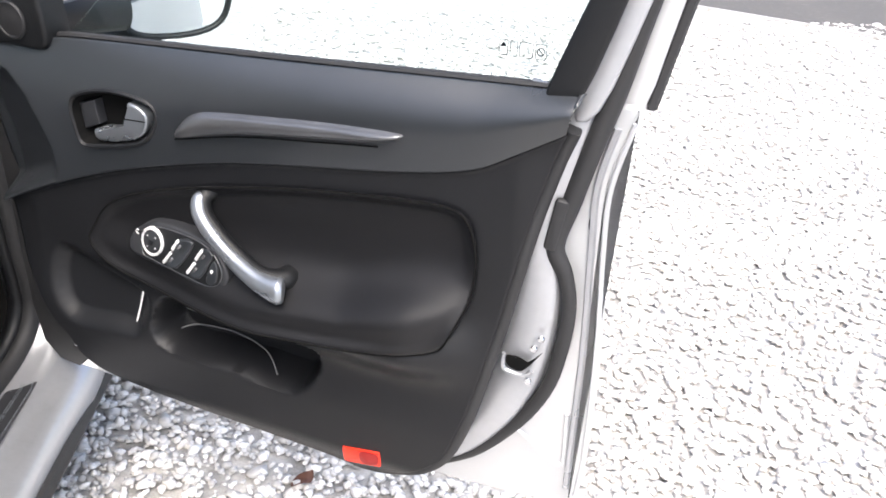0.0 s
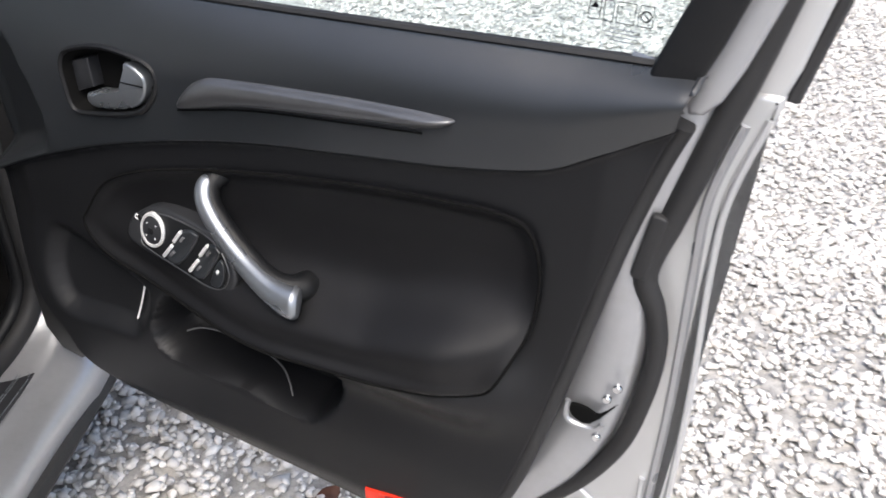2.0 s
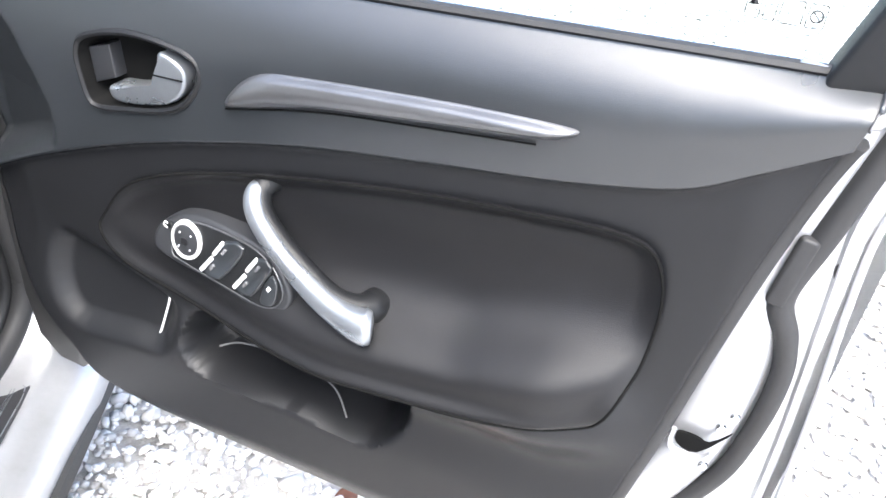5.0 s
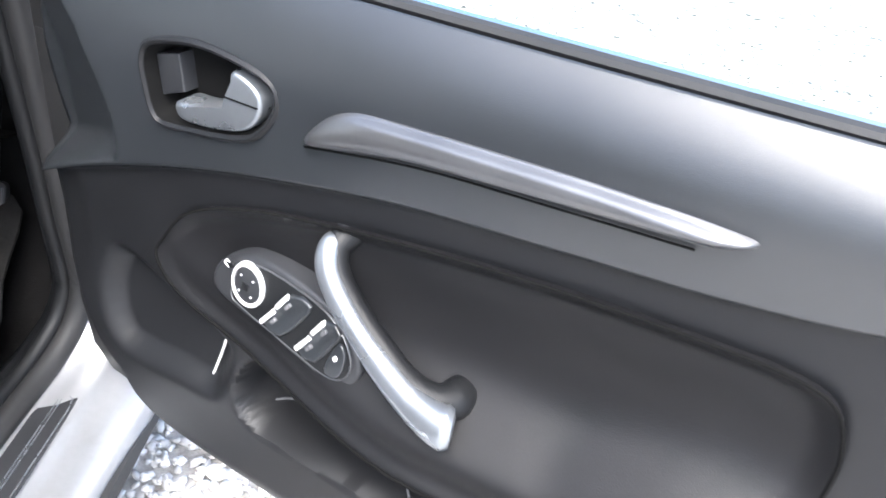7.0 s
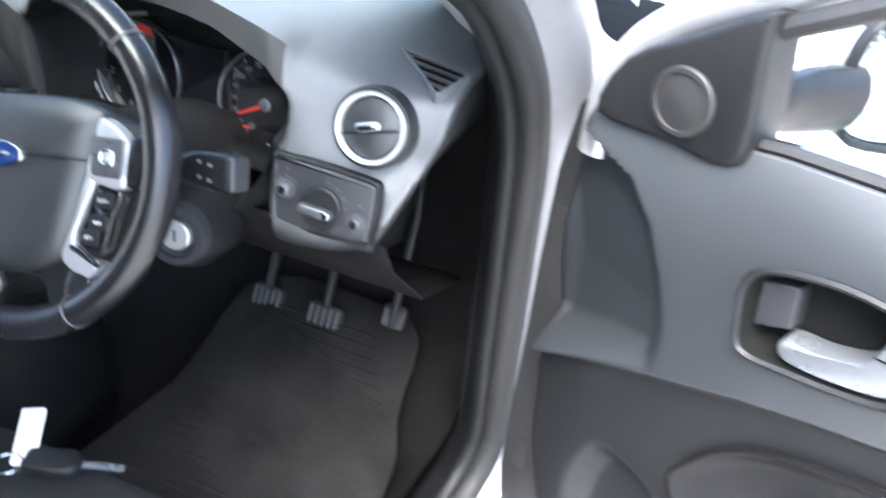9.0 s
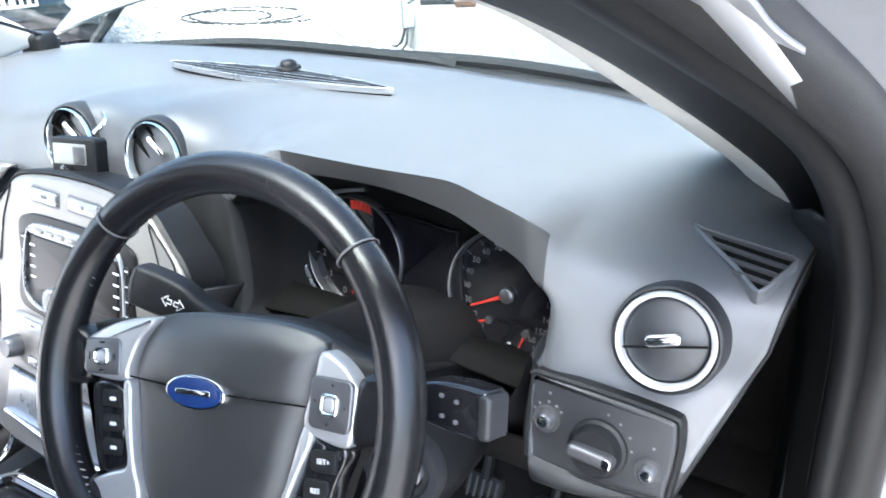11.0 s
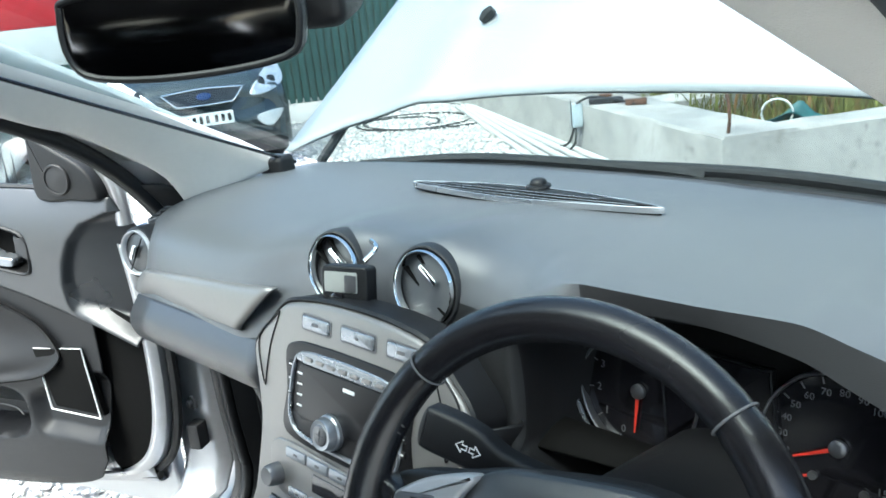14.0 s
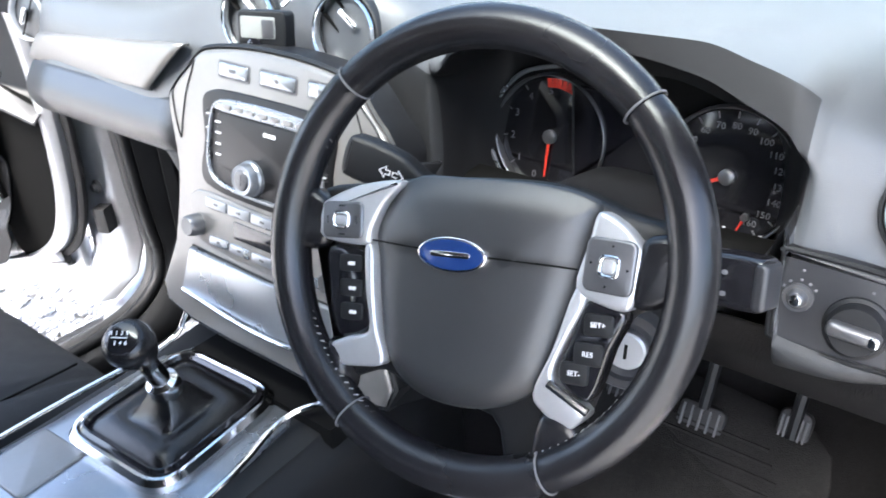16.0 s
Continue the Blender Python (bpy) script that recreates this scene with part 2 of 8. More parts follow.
def rrect(cx, cy, w, h, r, n=5, turn=0.0):
    pts = []
    for sx, sy, a0 in ((1, 1, 0), (-1, 1, 90), (-1, -1, 180), (1, -1, 270)):
        for k in range(n):
            a = radians(a0 + 90 * k / (n - 1))
            pts.append((sx * (w / 2 - r) + r * math.cos(a), sy * (h / 2 - r) + r * math.sin(a)))
    c, s = math.cos(radians(turn)), math.sin(radians(turn))
    return [(cx + x * c - y * s, cy + x * s + y * c) for x, y in pts]


def oval(cx, cy, a, b, n=32, turn=0.0):
    c, s = math.cos(radians(turn)), math.sin(radians(turn))
    return [(cx + a * math.cos(t) * c - b * math.sin(t) * s, cy + a * math.cos(t) * s + b * math.sin(t) * c)
            for t in (2 * math.pi * k / n for k in range(n))]


def inset(outline, d):
    """Moves an outline inwards by d (counter-clockwise outlines)."""
    p = np.array(outline, float)
    area = 0.5 * np.sum(p[:, 0] * np.roll(p[:, 1], -1) - np.roll(p[:, 0], -1) * p[:, 1])
    e = np.roll(p, -1, 0) - np.roll(p, 1, 0)
    e /= np.linalg.norm(e, axis=1)[:, None] + 1e-12
    nrm = np.stack([-e[:, 1], e[:, 0]], 1) * (1 if area > 0 else -1)
    return [tuple(q) for q in p + nrm * d]


def plate(outline, z0, z1, bevel=0.002, dome=0.0, steps=3, height=None, bm=None):
    """A slab over an outline, from z0 to z1, with a rounded front edge; dome lifts its middle; height(x, y) bends it."""
    bm = bm or bmesh.new()
    h = height or (lambda x, y: 0.0)
    rings = [(outline, z0)]
    for k in range(steps + 1):
        a = math.pi / 2 * k / steps
        rings.append((inset(outline, bevel * (1 - math.cos(a))), z1 - bevel + bevel * math.sin(a)))
    cx, cy = np.mean(np.array(outline), 0)
    if dome or height:
        last = np.array(rings[-1][0])
        for s in (0.85, 0.65, 0.4, 0.15):
            rings.append(([(cx + (x - cx) * s, cy + (y - cy) * s) for x, y in last], z1 + dome * (1 - s * s)))
    loops = [[bm.verts.new((x, y, z + h(x, y))) for x, y in ring] for ring, z in rings]
    n = len(outline)
    for a, b in zip(loops, loops[1:]):
        for i in range(n):
            bm.faces.new((a[i], a[(i + 1) % n], b[(i + 1) % n], b[i]))
    bm.faces.new(loops[-1])
    bm.faces.new(loops[0][::-1])
    return bm


def ring_plate(outer, inner, z0, z1, bevel=0.0015, bm=None, height=None):
    """A flat ring between two outlines of equal count."""
    bm = bm or bmesh.new()
    h = height or (lambda x, y: 0.0)
    o2, i2 = inset(outer, bevel), inset(inner, -bevel)
    seq = [(outer, z0), (outer, z1 - bevel), (o2, z1), (i2, z1), (inner, z1 - bevel), (inner, z0)]
    loops = [[bm.verts.new((x, y, z + h(x, y))) for x, y in ring] for ring, z in seq]
    n = len(outer)
    for a, b in zip(loops, loops[1:] + loops[:1]):
        for i in range(n):
            bm.faces.new((a[i], a[(i + 1) % n], b[(i + 1) % n], b[i]))
    return bm


def tube(points, radius, seg=10, closed=False, flat=1.0, up=(0, 0, 1), bm=None):
    """A tube along points; radius one number or one a point; flat squashes it along up."""
    bm = bm or bmesh.new()
    p = [Vector(q) for q in points]
    n = len(p)
    rad = [radius] * n if isinstance(radius, (int, float)) else list(radius)
    loops = []
    u = Vector(up)
    for i in range(n):
        t = (p[(i + 1) % n] - p[i - 1]) if closed else (p[min(i + 1, n - 1)] - p[max(i - 1, 0)])
        t.normalize()
        side = t.cross(u)
        if side.length < 1e-4:
            side = t.cross(Vector((1, 0.1, 0)))
        side.normalize()
        u2 = side.cross(t).normalized()
        loops.append([bm.verts.new(p[i] + (side * math.cos(a) + u2 * math.sin(a) * flat) * rad[i])
                      for a in (2 * math.pi * k / seg for k in range(seg))])
    pairs = list(zip(loops, loops[1:])) + ([(loops[-1], loops[0])] if closed else [])
    for a, b in pairs:
        for k in range(seg):
            bm.faces.new((a[k], a[(k + 1) % seg], b[(k + 1) % seg], b[k]))
    if not closed:
        bm.faces.new(loops[0][::-1])
        bm.faces.new(loops[-1])
    return bm


def lathe(profile, seg=32, bm=None, cx=0.0, cy=0.0, hollow=False):
    """Turns (r, z) rows round the z axis; hollow: a ring with an open middle."""
    bm = bm or bmesh.new()
    loops = [[bm.verts.new((cx + r * math.cos(a), cy + r * math.sin(a), z)) for a in (2 * math.pi * k / seg for k in range(seg))] for r, z in profile]
    for a, b in list(zip(loops, loops[1:])) + ([(loops[-1], loops[0])] if hollow else []):
        for k in range(seg):
            bm.faces.new((a[k], a[(k + 1) % seg], b[(k + 1) % seg], b[k]))
    if not hollow:
        bm.faces.new(loops[0][::-1])
        bm.faces.new(loops[-1])
    return bm


def sheet(fn, nu, nv, bm=None, wrap=False):
    """A grid of fn(u, v), u and v from 0 to 1."""
    bm = bm or bmesh.new()
    vs = [[bm.verts.new(fn(i / (nu - 1 if not wrap else nu), j / (nv - 1))) for j in range(nv)] for i in range(nu)]
    for i in range(nu if wrap else nu - 1):
        for j in range(nv - 1):
            a, b = vs[i], vs[(i + 1) % nu]
            bm.faces.new((a[j], b[j], b[j + 1], a[j + 1]))
    return bm


def coons(left, right, bottom, top):
    """A patch between four open curves; returns fn(u, v) -> (x, y)."""
    def at(c, s):
        c = np.asarray(c)
        seg = np.r_[0, np.cumsum(np.linalg.norm(np.diff(c, axis=0), axis=1))]
        seg /= seg[-1]
        return np.array([np.interp(s, seg, c[:, k]) for k in range(c.shape[1])])
    c00, c10, c01, c11 = at(bottom, 0), at(bottom, 1), at(top, 0), at(top, 1)

    def fn(u, v):
        p = (1 - v) * at(bottom, u) + v * at(top, u) + (1 - u) * at(left, v) + u * at(right, v)
        return p - ((1 - u) * (1 - v) * c00 + u * (1 - v) * c10 + (1 - u) * v * c01 + u * v * c11)
    return fn


def step(a, b, x):
    t = min(1.0, max(0.0, (x - a) / (b - a)))
    return t * t * (3 - 2 * t)


def signed(poly, x, y):
    """Signed distance to an outline, negative inside."""
    p = np.asarray(poly)
    a, b = p, np.roll(p, -1, 0)
    ab, q = b - a, np.array([x, y]) - a
    t = np.clip((q * ab).sum(1) / ((ab * ab).sum(1) + 1e-12), 0, 1)
    d = np.sqrt(((q - ab * t[:, None]) ** 2).sum(1).min())
    cross = ((a[:, 1] > y) != (b[:, 1] > y)) & (x < (b[:, 0] - a[:, 0]) * (y - a[:, 1]) / (b[:, 1] - a[:, 1] + 1e-12) + a[:, 0])
    return -d if cross.sum() % 2 else d


def radial(outline, height, rings=14, centre=None, bm=None, edge=None):
    """Fills an outline with rings towards its centre, each vertex lifted by height(x, y)."""
    bm = bm or bmesh.new()
    p = np.array(outline)
    c = np.array(centre) if centre is not None else p.mean(0)
    loops = []
    if edge is not None:
        loops.append([bm.verts.new((x, y, edge(x, y))) for x, y in p])
    for k in range(rings):
        s = 1 - (k / rings) ** 1.3
        loops.append([bm.verts.new((*(c + (q - c) * s), height(*(c + (q - c) * s)))) for q in p])
    n = len(p)
    for a, b in zip(loops, loops[1:]):
        for i in range(n):
            bm.faces.new((a[i], a[(i + 1) % n], b[(i + 1) % n], b[i]))
    bm.faces.new(loops[-1])
    return bm


def loft(sections, closed=False, bm=None, caps=True):
    """Skins rows of points of equal count; closed: each row is a ring."""
    bm = bm or bmesh.new()
    loops = [[bm.verts.new(q) for q in s] for s in sections]
    n = len(loops[0])
    for a, b in zip(loops, loops[1:]):
        for i in range(n if closed else n - 1):
            bm.faces.new((a[i], a[(i + 1) % n], b[(i + 1) % n], b[i]))
    if closed and caps:
        bm.faces.new(loops[0][::-1])
        bm.faces.new(loops[-1])
    return bm


def box(x0, x1, y0, y1, z0, z1, bevel=0.004, bm=None):
    bm2 = bmesh.new()
    bmesh.ops.create_cube(bm2, size=1)
    for v in bm2.verts:
        v.co = Vector(((x0 + x1) / 2 + v.co.x * (x1 - x0), (y0 + y1) / 2 + v.co.y * (y1 - y0), (z0 + z1) / 2 + v.co.z * (z1 - z0)))
    if bevel:
        bmesh.ops.bevel(bm2, geom=list(bm2.edges), offset=bevel, segments=2, profile=0.7, affect="EDGES")
    if bm is None:
        return bm2
    me = bpy.data.meshes.new("tmp")
    bm2.to_mesh(me)
    bm.from_mesh(me)
    bpy.data.meshes.remove(me)
    return bm


def writing(body, size, mat, matrix, parent, name="lettering", depth=0.0003, align="CENTER"):
    """Raised lettering in the built-in font."""
    cu = bpy.data.curves.new(name, "FONT")
    cu.body, cu.size, cu.extrude = body, size, depth
    cu.align_x, cu.align_y = align, "CENTER"
    cu.resolution_u = 2
    tmp = bpy.data.objects.new("tmp", cu)
    me = bpy.data.meshes.new_from_object(tmp)
    bpy.data.objects.remove(tmp)
    me.name = name
    me.transform(matrix)
    me.materials.clear()
    me.materials.append(mat)
    ob = new(name, me)
    ob.parent = parent
    ob.matrix_parent_inverse = base_of(parent).inverted()
    return ob


def T(x, y, z):
    return Matrix.Translation((x, y, z))


def sub(m, x, y, z=0.0, turn=0.0):
    """A frame lying in another frame."""
    return m @ T(x, y, z) @ Matrix.Rotation(radians(turn), 4, "Z")


# ---- ground ----
def ground_sheet(name, x0, x1, y0, y1, z, mat, label, nx=2, ny=2):
    ob = part(name, sheet(lambda u, v: (x0 + (x1 - x0) * u, y0 + (y1 - y0) * v, z), nx, ny), mat)
    return tagged(ob, label, "ground", kind="structure")


ground_sheet("ground", -400, 400, -400, 400, -0.012, GRAVEL, "pale limestone gravel yard")


def stones(name, areas, seed, label):
    """Loose angular chippings, scattered over areas of (x0, x1, y0, y1, per square metre, size)."""
    rng = np.random.default_rng(seed)
    phi = (1 + 5 ** 0.5) / 2
    base = np.array([(-1, phi, 0), (1, phi, 0), (-1, -phi, 0), (1, -phi, 0), (0, -1, phi), (0, 1, phi), (0, -1, -phi), (0, 1, -phi), (phi, 0, -1), (phi, 0, 1), (-phi, 0, -1), (-phi, 0, 1)]) / 1.9
    tris = np.array([(0, 11, 5), (0, 5, 1), (0, 1, 7), (0, 7, 10), (0, 10, 11), (1, 5, 9), (5, 11, 4), (11, 10, 2), (10, 7, 6), (7, 1, 8), (3, 9, 4), (3, 4, 2), (3, 2, 6), (3, 6, 8), (3, 8, 9), (4, 9, 5), (2, 4, 11), (6, 2, 10), (8, 6, 7), (9, 8, 1)])
    vs, fs, count = [], [], 0
    for x0, x1, y0, y1, density, size in areas:
        n = int((x1 - x0) * (y1 - y0) * density)
        pos = np.stack([rng.uniform(x0, x1, n), rng.uniform(y0, y1, n)], 1)
        s = size * np.exp(rng.normal(0, 0.28, n))
        v = base[None] * (1 + rng.uniform(-0.38, 0.30, (n, 12, 1)))
        v = v * (s[:, None] * rng.uniform(0.6, 1.15, (n, 3)))[:, None, :] * np.array([1.15, 1.0, 0.62])
        a, t = rng.uniform(0, 2 * np.pi, n), rng.uniform(-0.5, 0.5, n)
        ca, sa, ct, st_ = np.cos(a), np.sin(a), np.cos(t), np.sin(t)
        y_ = v[..., 1] * ct[:, None] - v[..., 2] * st_[:, None]
        z_ = v[..., 1] * st_[:, None] + v[..., 2] * ct[:, None]
        x_ = v[..., 0]
        v = np.stack([x_ * ca[:, None] - y_ * sa[:, None] + pos[:, :1], x_ * sa[:, None] + y_ * ca[:, None] + pos[:, 1:], z_ + (rng.uniform(-0.006, 0.008, n))[:, None]], -1)
        vs.append(v.reshape(-1, 3))
        fs.append((tris[None] + (np.arange(n) * 12)[:, None, None] + count).reshape(-1, 3))
        count += n * 12
    v, f = np.concatenate(vs), np.concatenate(fs)
    me = bpy.data.meshes.new(name)
    me.vertices.add(len(v))
    me.vertices.foreach_set("co", v.ravel())
    me.loops.add(len(f) * 3)
    me.loops.foreach_set("vertex_index", f.ravel().astype(np.int32))
    me.polygons.add(len(f))
    me.polygons.foreach_set("loop_start", np.arange(0, len(f) * 3, 3, dtype=np.int32))
    me.update()
    me.validate()
    me.materials.append(STONES)
    return tagged(new(name, me), label, "gravel", kind="stuff")


stones("gravel_stones", [(0.75, 2.6, 0.1, 2.0, 3300, 0.0112), (2.6, 4.2, 0.1, 2.4, 2300, 0.0125), (0.75, 4.4, 2.0, 4.2, 1900, 0.0135),
                         (0.5, 6.2, 4.2, 6.6, 850, 0.017), (4.2, 6.0, 1.2, 4.2, 1000, 0.016), (-2.9, -0.75, 0.1, 1.9, 2800, 0.0112), (-9.5, -2.0, 3.0, 9.5, 300, 0.021)], 3, "pale grey and buff limestone chippings")

# tarmac drive beyond the gravel, with its kerb line
a, b = Vector((4.52, 7.18, 0)), Vector((5.88, 6.04, 0))
along = (b - a).normalized()
out = Vector((-along.y, along.x, 0))
if out.y < 0:
    out = -out
drive = part("road", loft([[tuple(a + along * s + out * d + Vector((0, 0, 0.006))) for d in (0.07, 12.0)] for s in (-9.0, 16.0)]), TARMAC)
tagged(drive, "worn grey tarmac drive", "road", kind="structure")
kerb = thing("kerb", "row of pale concrete edging kerbs", "kerb", tuple(a), kind="structure")
edging = None
for k in range(24):
    s = -9.0 + k * 0.92
    p = a + along * s
    m = basis(p, along, out, (0, 0, 1))
    if edging is None:
        edging = part("edging", box(0, 0.912, 0.0, 0.065, -0.06, 0.022, 0.006), KERB, kerb, matrix=m)
        first = p
    else:
        o = new("edging", edging.data)
        o.parent = kerb
        o.matrix_parent_inverse = base_of(kerb).inverted()
        o.matrix_basis = Matrix.Translation(p - first)


# ---- the doors ----
import functools

DOOR_O, DOOR_A = Vector((1.129, 0.635, 0.0)), math.atan2(-0.4236, 0.906)
DOOR_D = Vector((math.cos(DOOR_A), math.sin(DOOR_A), 0))
DOOR_N = Vector((DOOR_D.y, -DOOR_D.x, 0))
DOOR = basis(DOOR_O, DOOR_D, (0, 0, 1), DOOR_N)      # along the door, up, towards the cabin

SEAM = smooth([(-0.262, 0.845), (-0.148, 0.897), (0.01, 0.957), (0.16, 1.0), (0.292, 1.029), (0.45, 1.052), (0.58, 1.07), (0.694, 1.095), (0.756, 1.128), (0.828, 1.172)], 6, False)
BELT = smooth([(-0.256, 1.162), (-0.16, 1.164), (-0.08, 1.180), (0.009, 1.187), (0.38, 1.203), (0.8, 1.223), (0.836, 1.224)], 6, False)
LOWER = smooth([(-0.165, 0.60), (-0.137, 0.575), (-0.085, 0.522), (0.085, 0.490), (0.28, 0.478), (0.437, 0.470), (0.495, 0.462)], 6, False)
REAR = smooth([(0.495, 0.462), (0.556, 0.470), (0.630, 0.510), (0.678, 0.556), (0.710, 0.635), (0.730, 0.72), (0.752, 0.83), (0.768, 0.92), (0.789, 1.03), (0.811, 1.12), (0.828, 1.172)], 6, False)
FRONT = smooth([(-0.165, 0.60), (-0.235, 0.70), (-0.255, 0.77), (-0.262, 0.845)], 6, False)
ARM = smooth([(-0.048, 0.811), (-0.039, 0.840), (-0.003, 0.887), (0.054, 0.921), (0.145, 0.952), (0.298, 0.986), (0.456, 1.012), (0.595, 1.026), (0.654, 1.028), (0.687, 1.019), (0.704, 0.992),
              (0.712, 0.952), (0.710, 0.890), (0.701, 0.857), (0.683, 0.812), (0.662, 0.792), (0.610, 0.783), (0.499, 0.774), (0.416, 0.765), (0.324, 0.756), (0.173, 0.749), (0.061, 0.757), (-0.008, 0.777)], 4)
POCKET = smooth([(0.080, 0.640), (0.123, 0.612), (0.258, 0.610), (0.354, 0.603), (0.401, 0.611), (0.437, 0.655), (0.443, 0.700), (0.425, 0.725), (0.341, 0.735), (0.209, 0.735), (0.115, 0.725), (0.085, 0.69)], 4)
SPEAKER_NICHE = smooth([(-0.175, 0.690), (-0.130, 0.615), (-0.02, 0.618), (0.05, 0.628), (0.075, 0.70), (0.045, 0.735), (-0.06, 0.765), (-0.15, 0.775)], 4)
BEZEL = smooth([(x + 0.004, y + 0.004) for x, y in [(-0.043, 1.074), (-0.024, 1.095), (0.038, 1.111), (0.099, 1.109), (0.137, 1.098), (0.142, 1.073), (0.121, 1.040), (0.090, 1.021), (0.024, 1.006), (-0.029, 1.002), (-0.043, 1.043)]], 4)
SEAM_X, SEAM_Y = np.array(SEAM).T


def shelf(u):
    """How far the armrest stands out along the door."""
    return 0.024 + 0.061 * step(0.04, 0.38, u) - 0.045 * step(0.60, 0.74, u)


def recess(u, v):
    """The front of the upper trim falls back behind an arched crease."""
    crease = float(np.interp(v, [0.87, 0.985, 1.031, 1.077, 1.112, 1.135], [-0.105, -0.104, -0.119, -0.143, -0.181, -0.250]))
    seam = float(np.interp(u, SEAM_X, SEAM_Y))
    fall = 0.012 * step(crease, crease - 0.018, u) + 0.050 * max(0.0, min(1.0, (crease - u) / 0.15))
    return fall * step(0.0, 0.045, v - seam)


@functools.lru_cache(maxsize=None)
def trim_height(u, v):
    """The relief of the door's inner trim."""
    seam = float(np.interp(u, SEAM_X, SEAM_Y))
    top = 1.205 + 0.03 * u
    if v > seam:
        dip = 0.0
        if -0.05 < u < 0.15 and 0.99 < v < 1.12:
            dip = 0.045 * step(-0.002, -0.008, signed(BEZEL, u, v))
        k = (v - seam) / max(top - seam, 0.02)
        return 0.014 + 0.010 * math.sin(min(k, 1.0) * 1.8) - 0.052 * max(0.0, (k - 0.42) / 0.62) ** 2 - recess(u, v) - dip
    w = 0.009 + 0.030 * step(0.80, 0.60, v) - 0.004 * step(0.0, 0.01, seam - v)
    w += (shelf(u) - 0.018) * math.exp(-((v - 0.775) / 0.055) ** 2) * step(-0.12, 0.02, u) * step(0.80, 0.68, u)
    w -= 0.010 * step(0.76, 0.82, u)
    w -= 0.020 * step(0.52, 0.455, v)
    w -= 0.012 * step(-0.18, -0.26, u)
    d = signed(POCKET, u, v) if 0.06 < u < 0.46 and 0.58 < v < 0.75 else 1.0
    if d < 0.004:
        w -= 0.085 * step(0.004, -0.014, d)
    d = signed(SPEAKER_NICHE, u, v) if u < 0.09 and 0.6 < v < 0.79 else 1.0
    if d < 0.004:
        w -= 0.024 * step(0.004, -0.034, d)
    d = signed(ARM, u, v) if -0.06 < u < 0.73 and 0.73 < v < 1.04 else 1.0
    if d < 0.0:
        w -= 0.03 * step(0.0, -0.02, d)
    return w


@functools.lru_cache(maxsize=None)
def arm_height(u, v):
    """The relief of the armrest inlay: a hollow above, the shelf below."""
    d = -signed(ARM, u, v)
    floor_ = float(np.interp(u, [-0.05, 0.1, 0.3, 0.5, 0.7], [0.775, 0.752, 0.755, 0.775, 0.83]))
    edge = 0.012 + (shelf(u) - 0.008) * math.exp(-((v - floor_) / 0.050) ** 2)
    bulge = (shelf(u) - 0.004) * math.exp(-(max(0.0, v - floor_ - 0.030) / 0.055) ** 2)
    hollow = 0.001 - 0.006 * step(0.02, 0.08, d)
    inner = max(hollow, bulge) if v < floor_ + 0.03 else hollow + (bulge - hollow) * step(0.16, 0.0, v - floor_ - 0.03)
    k = step(0.0, 0.022, d)
    return (edge + 0.003) * (1 - k) + inner * k


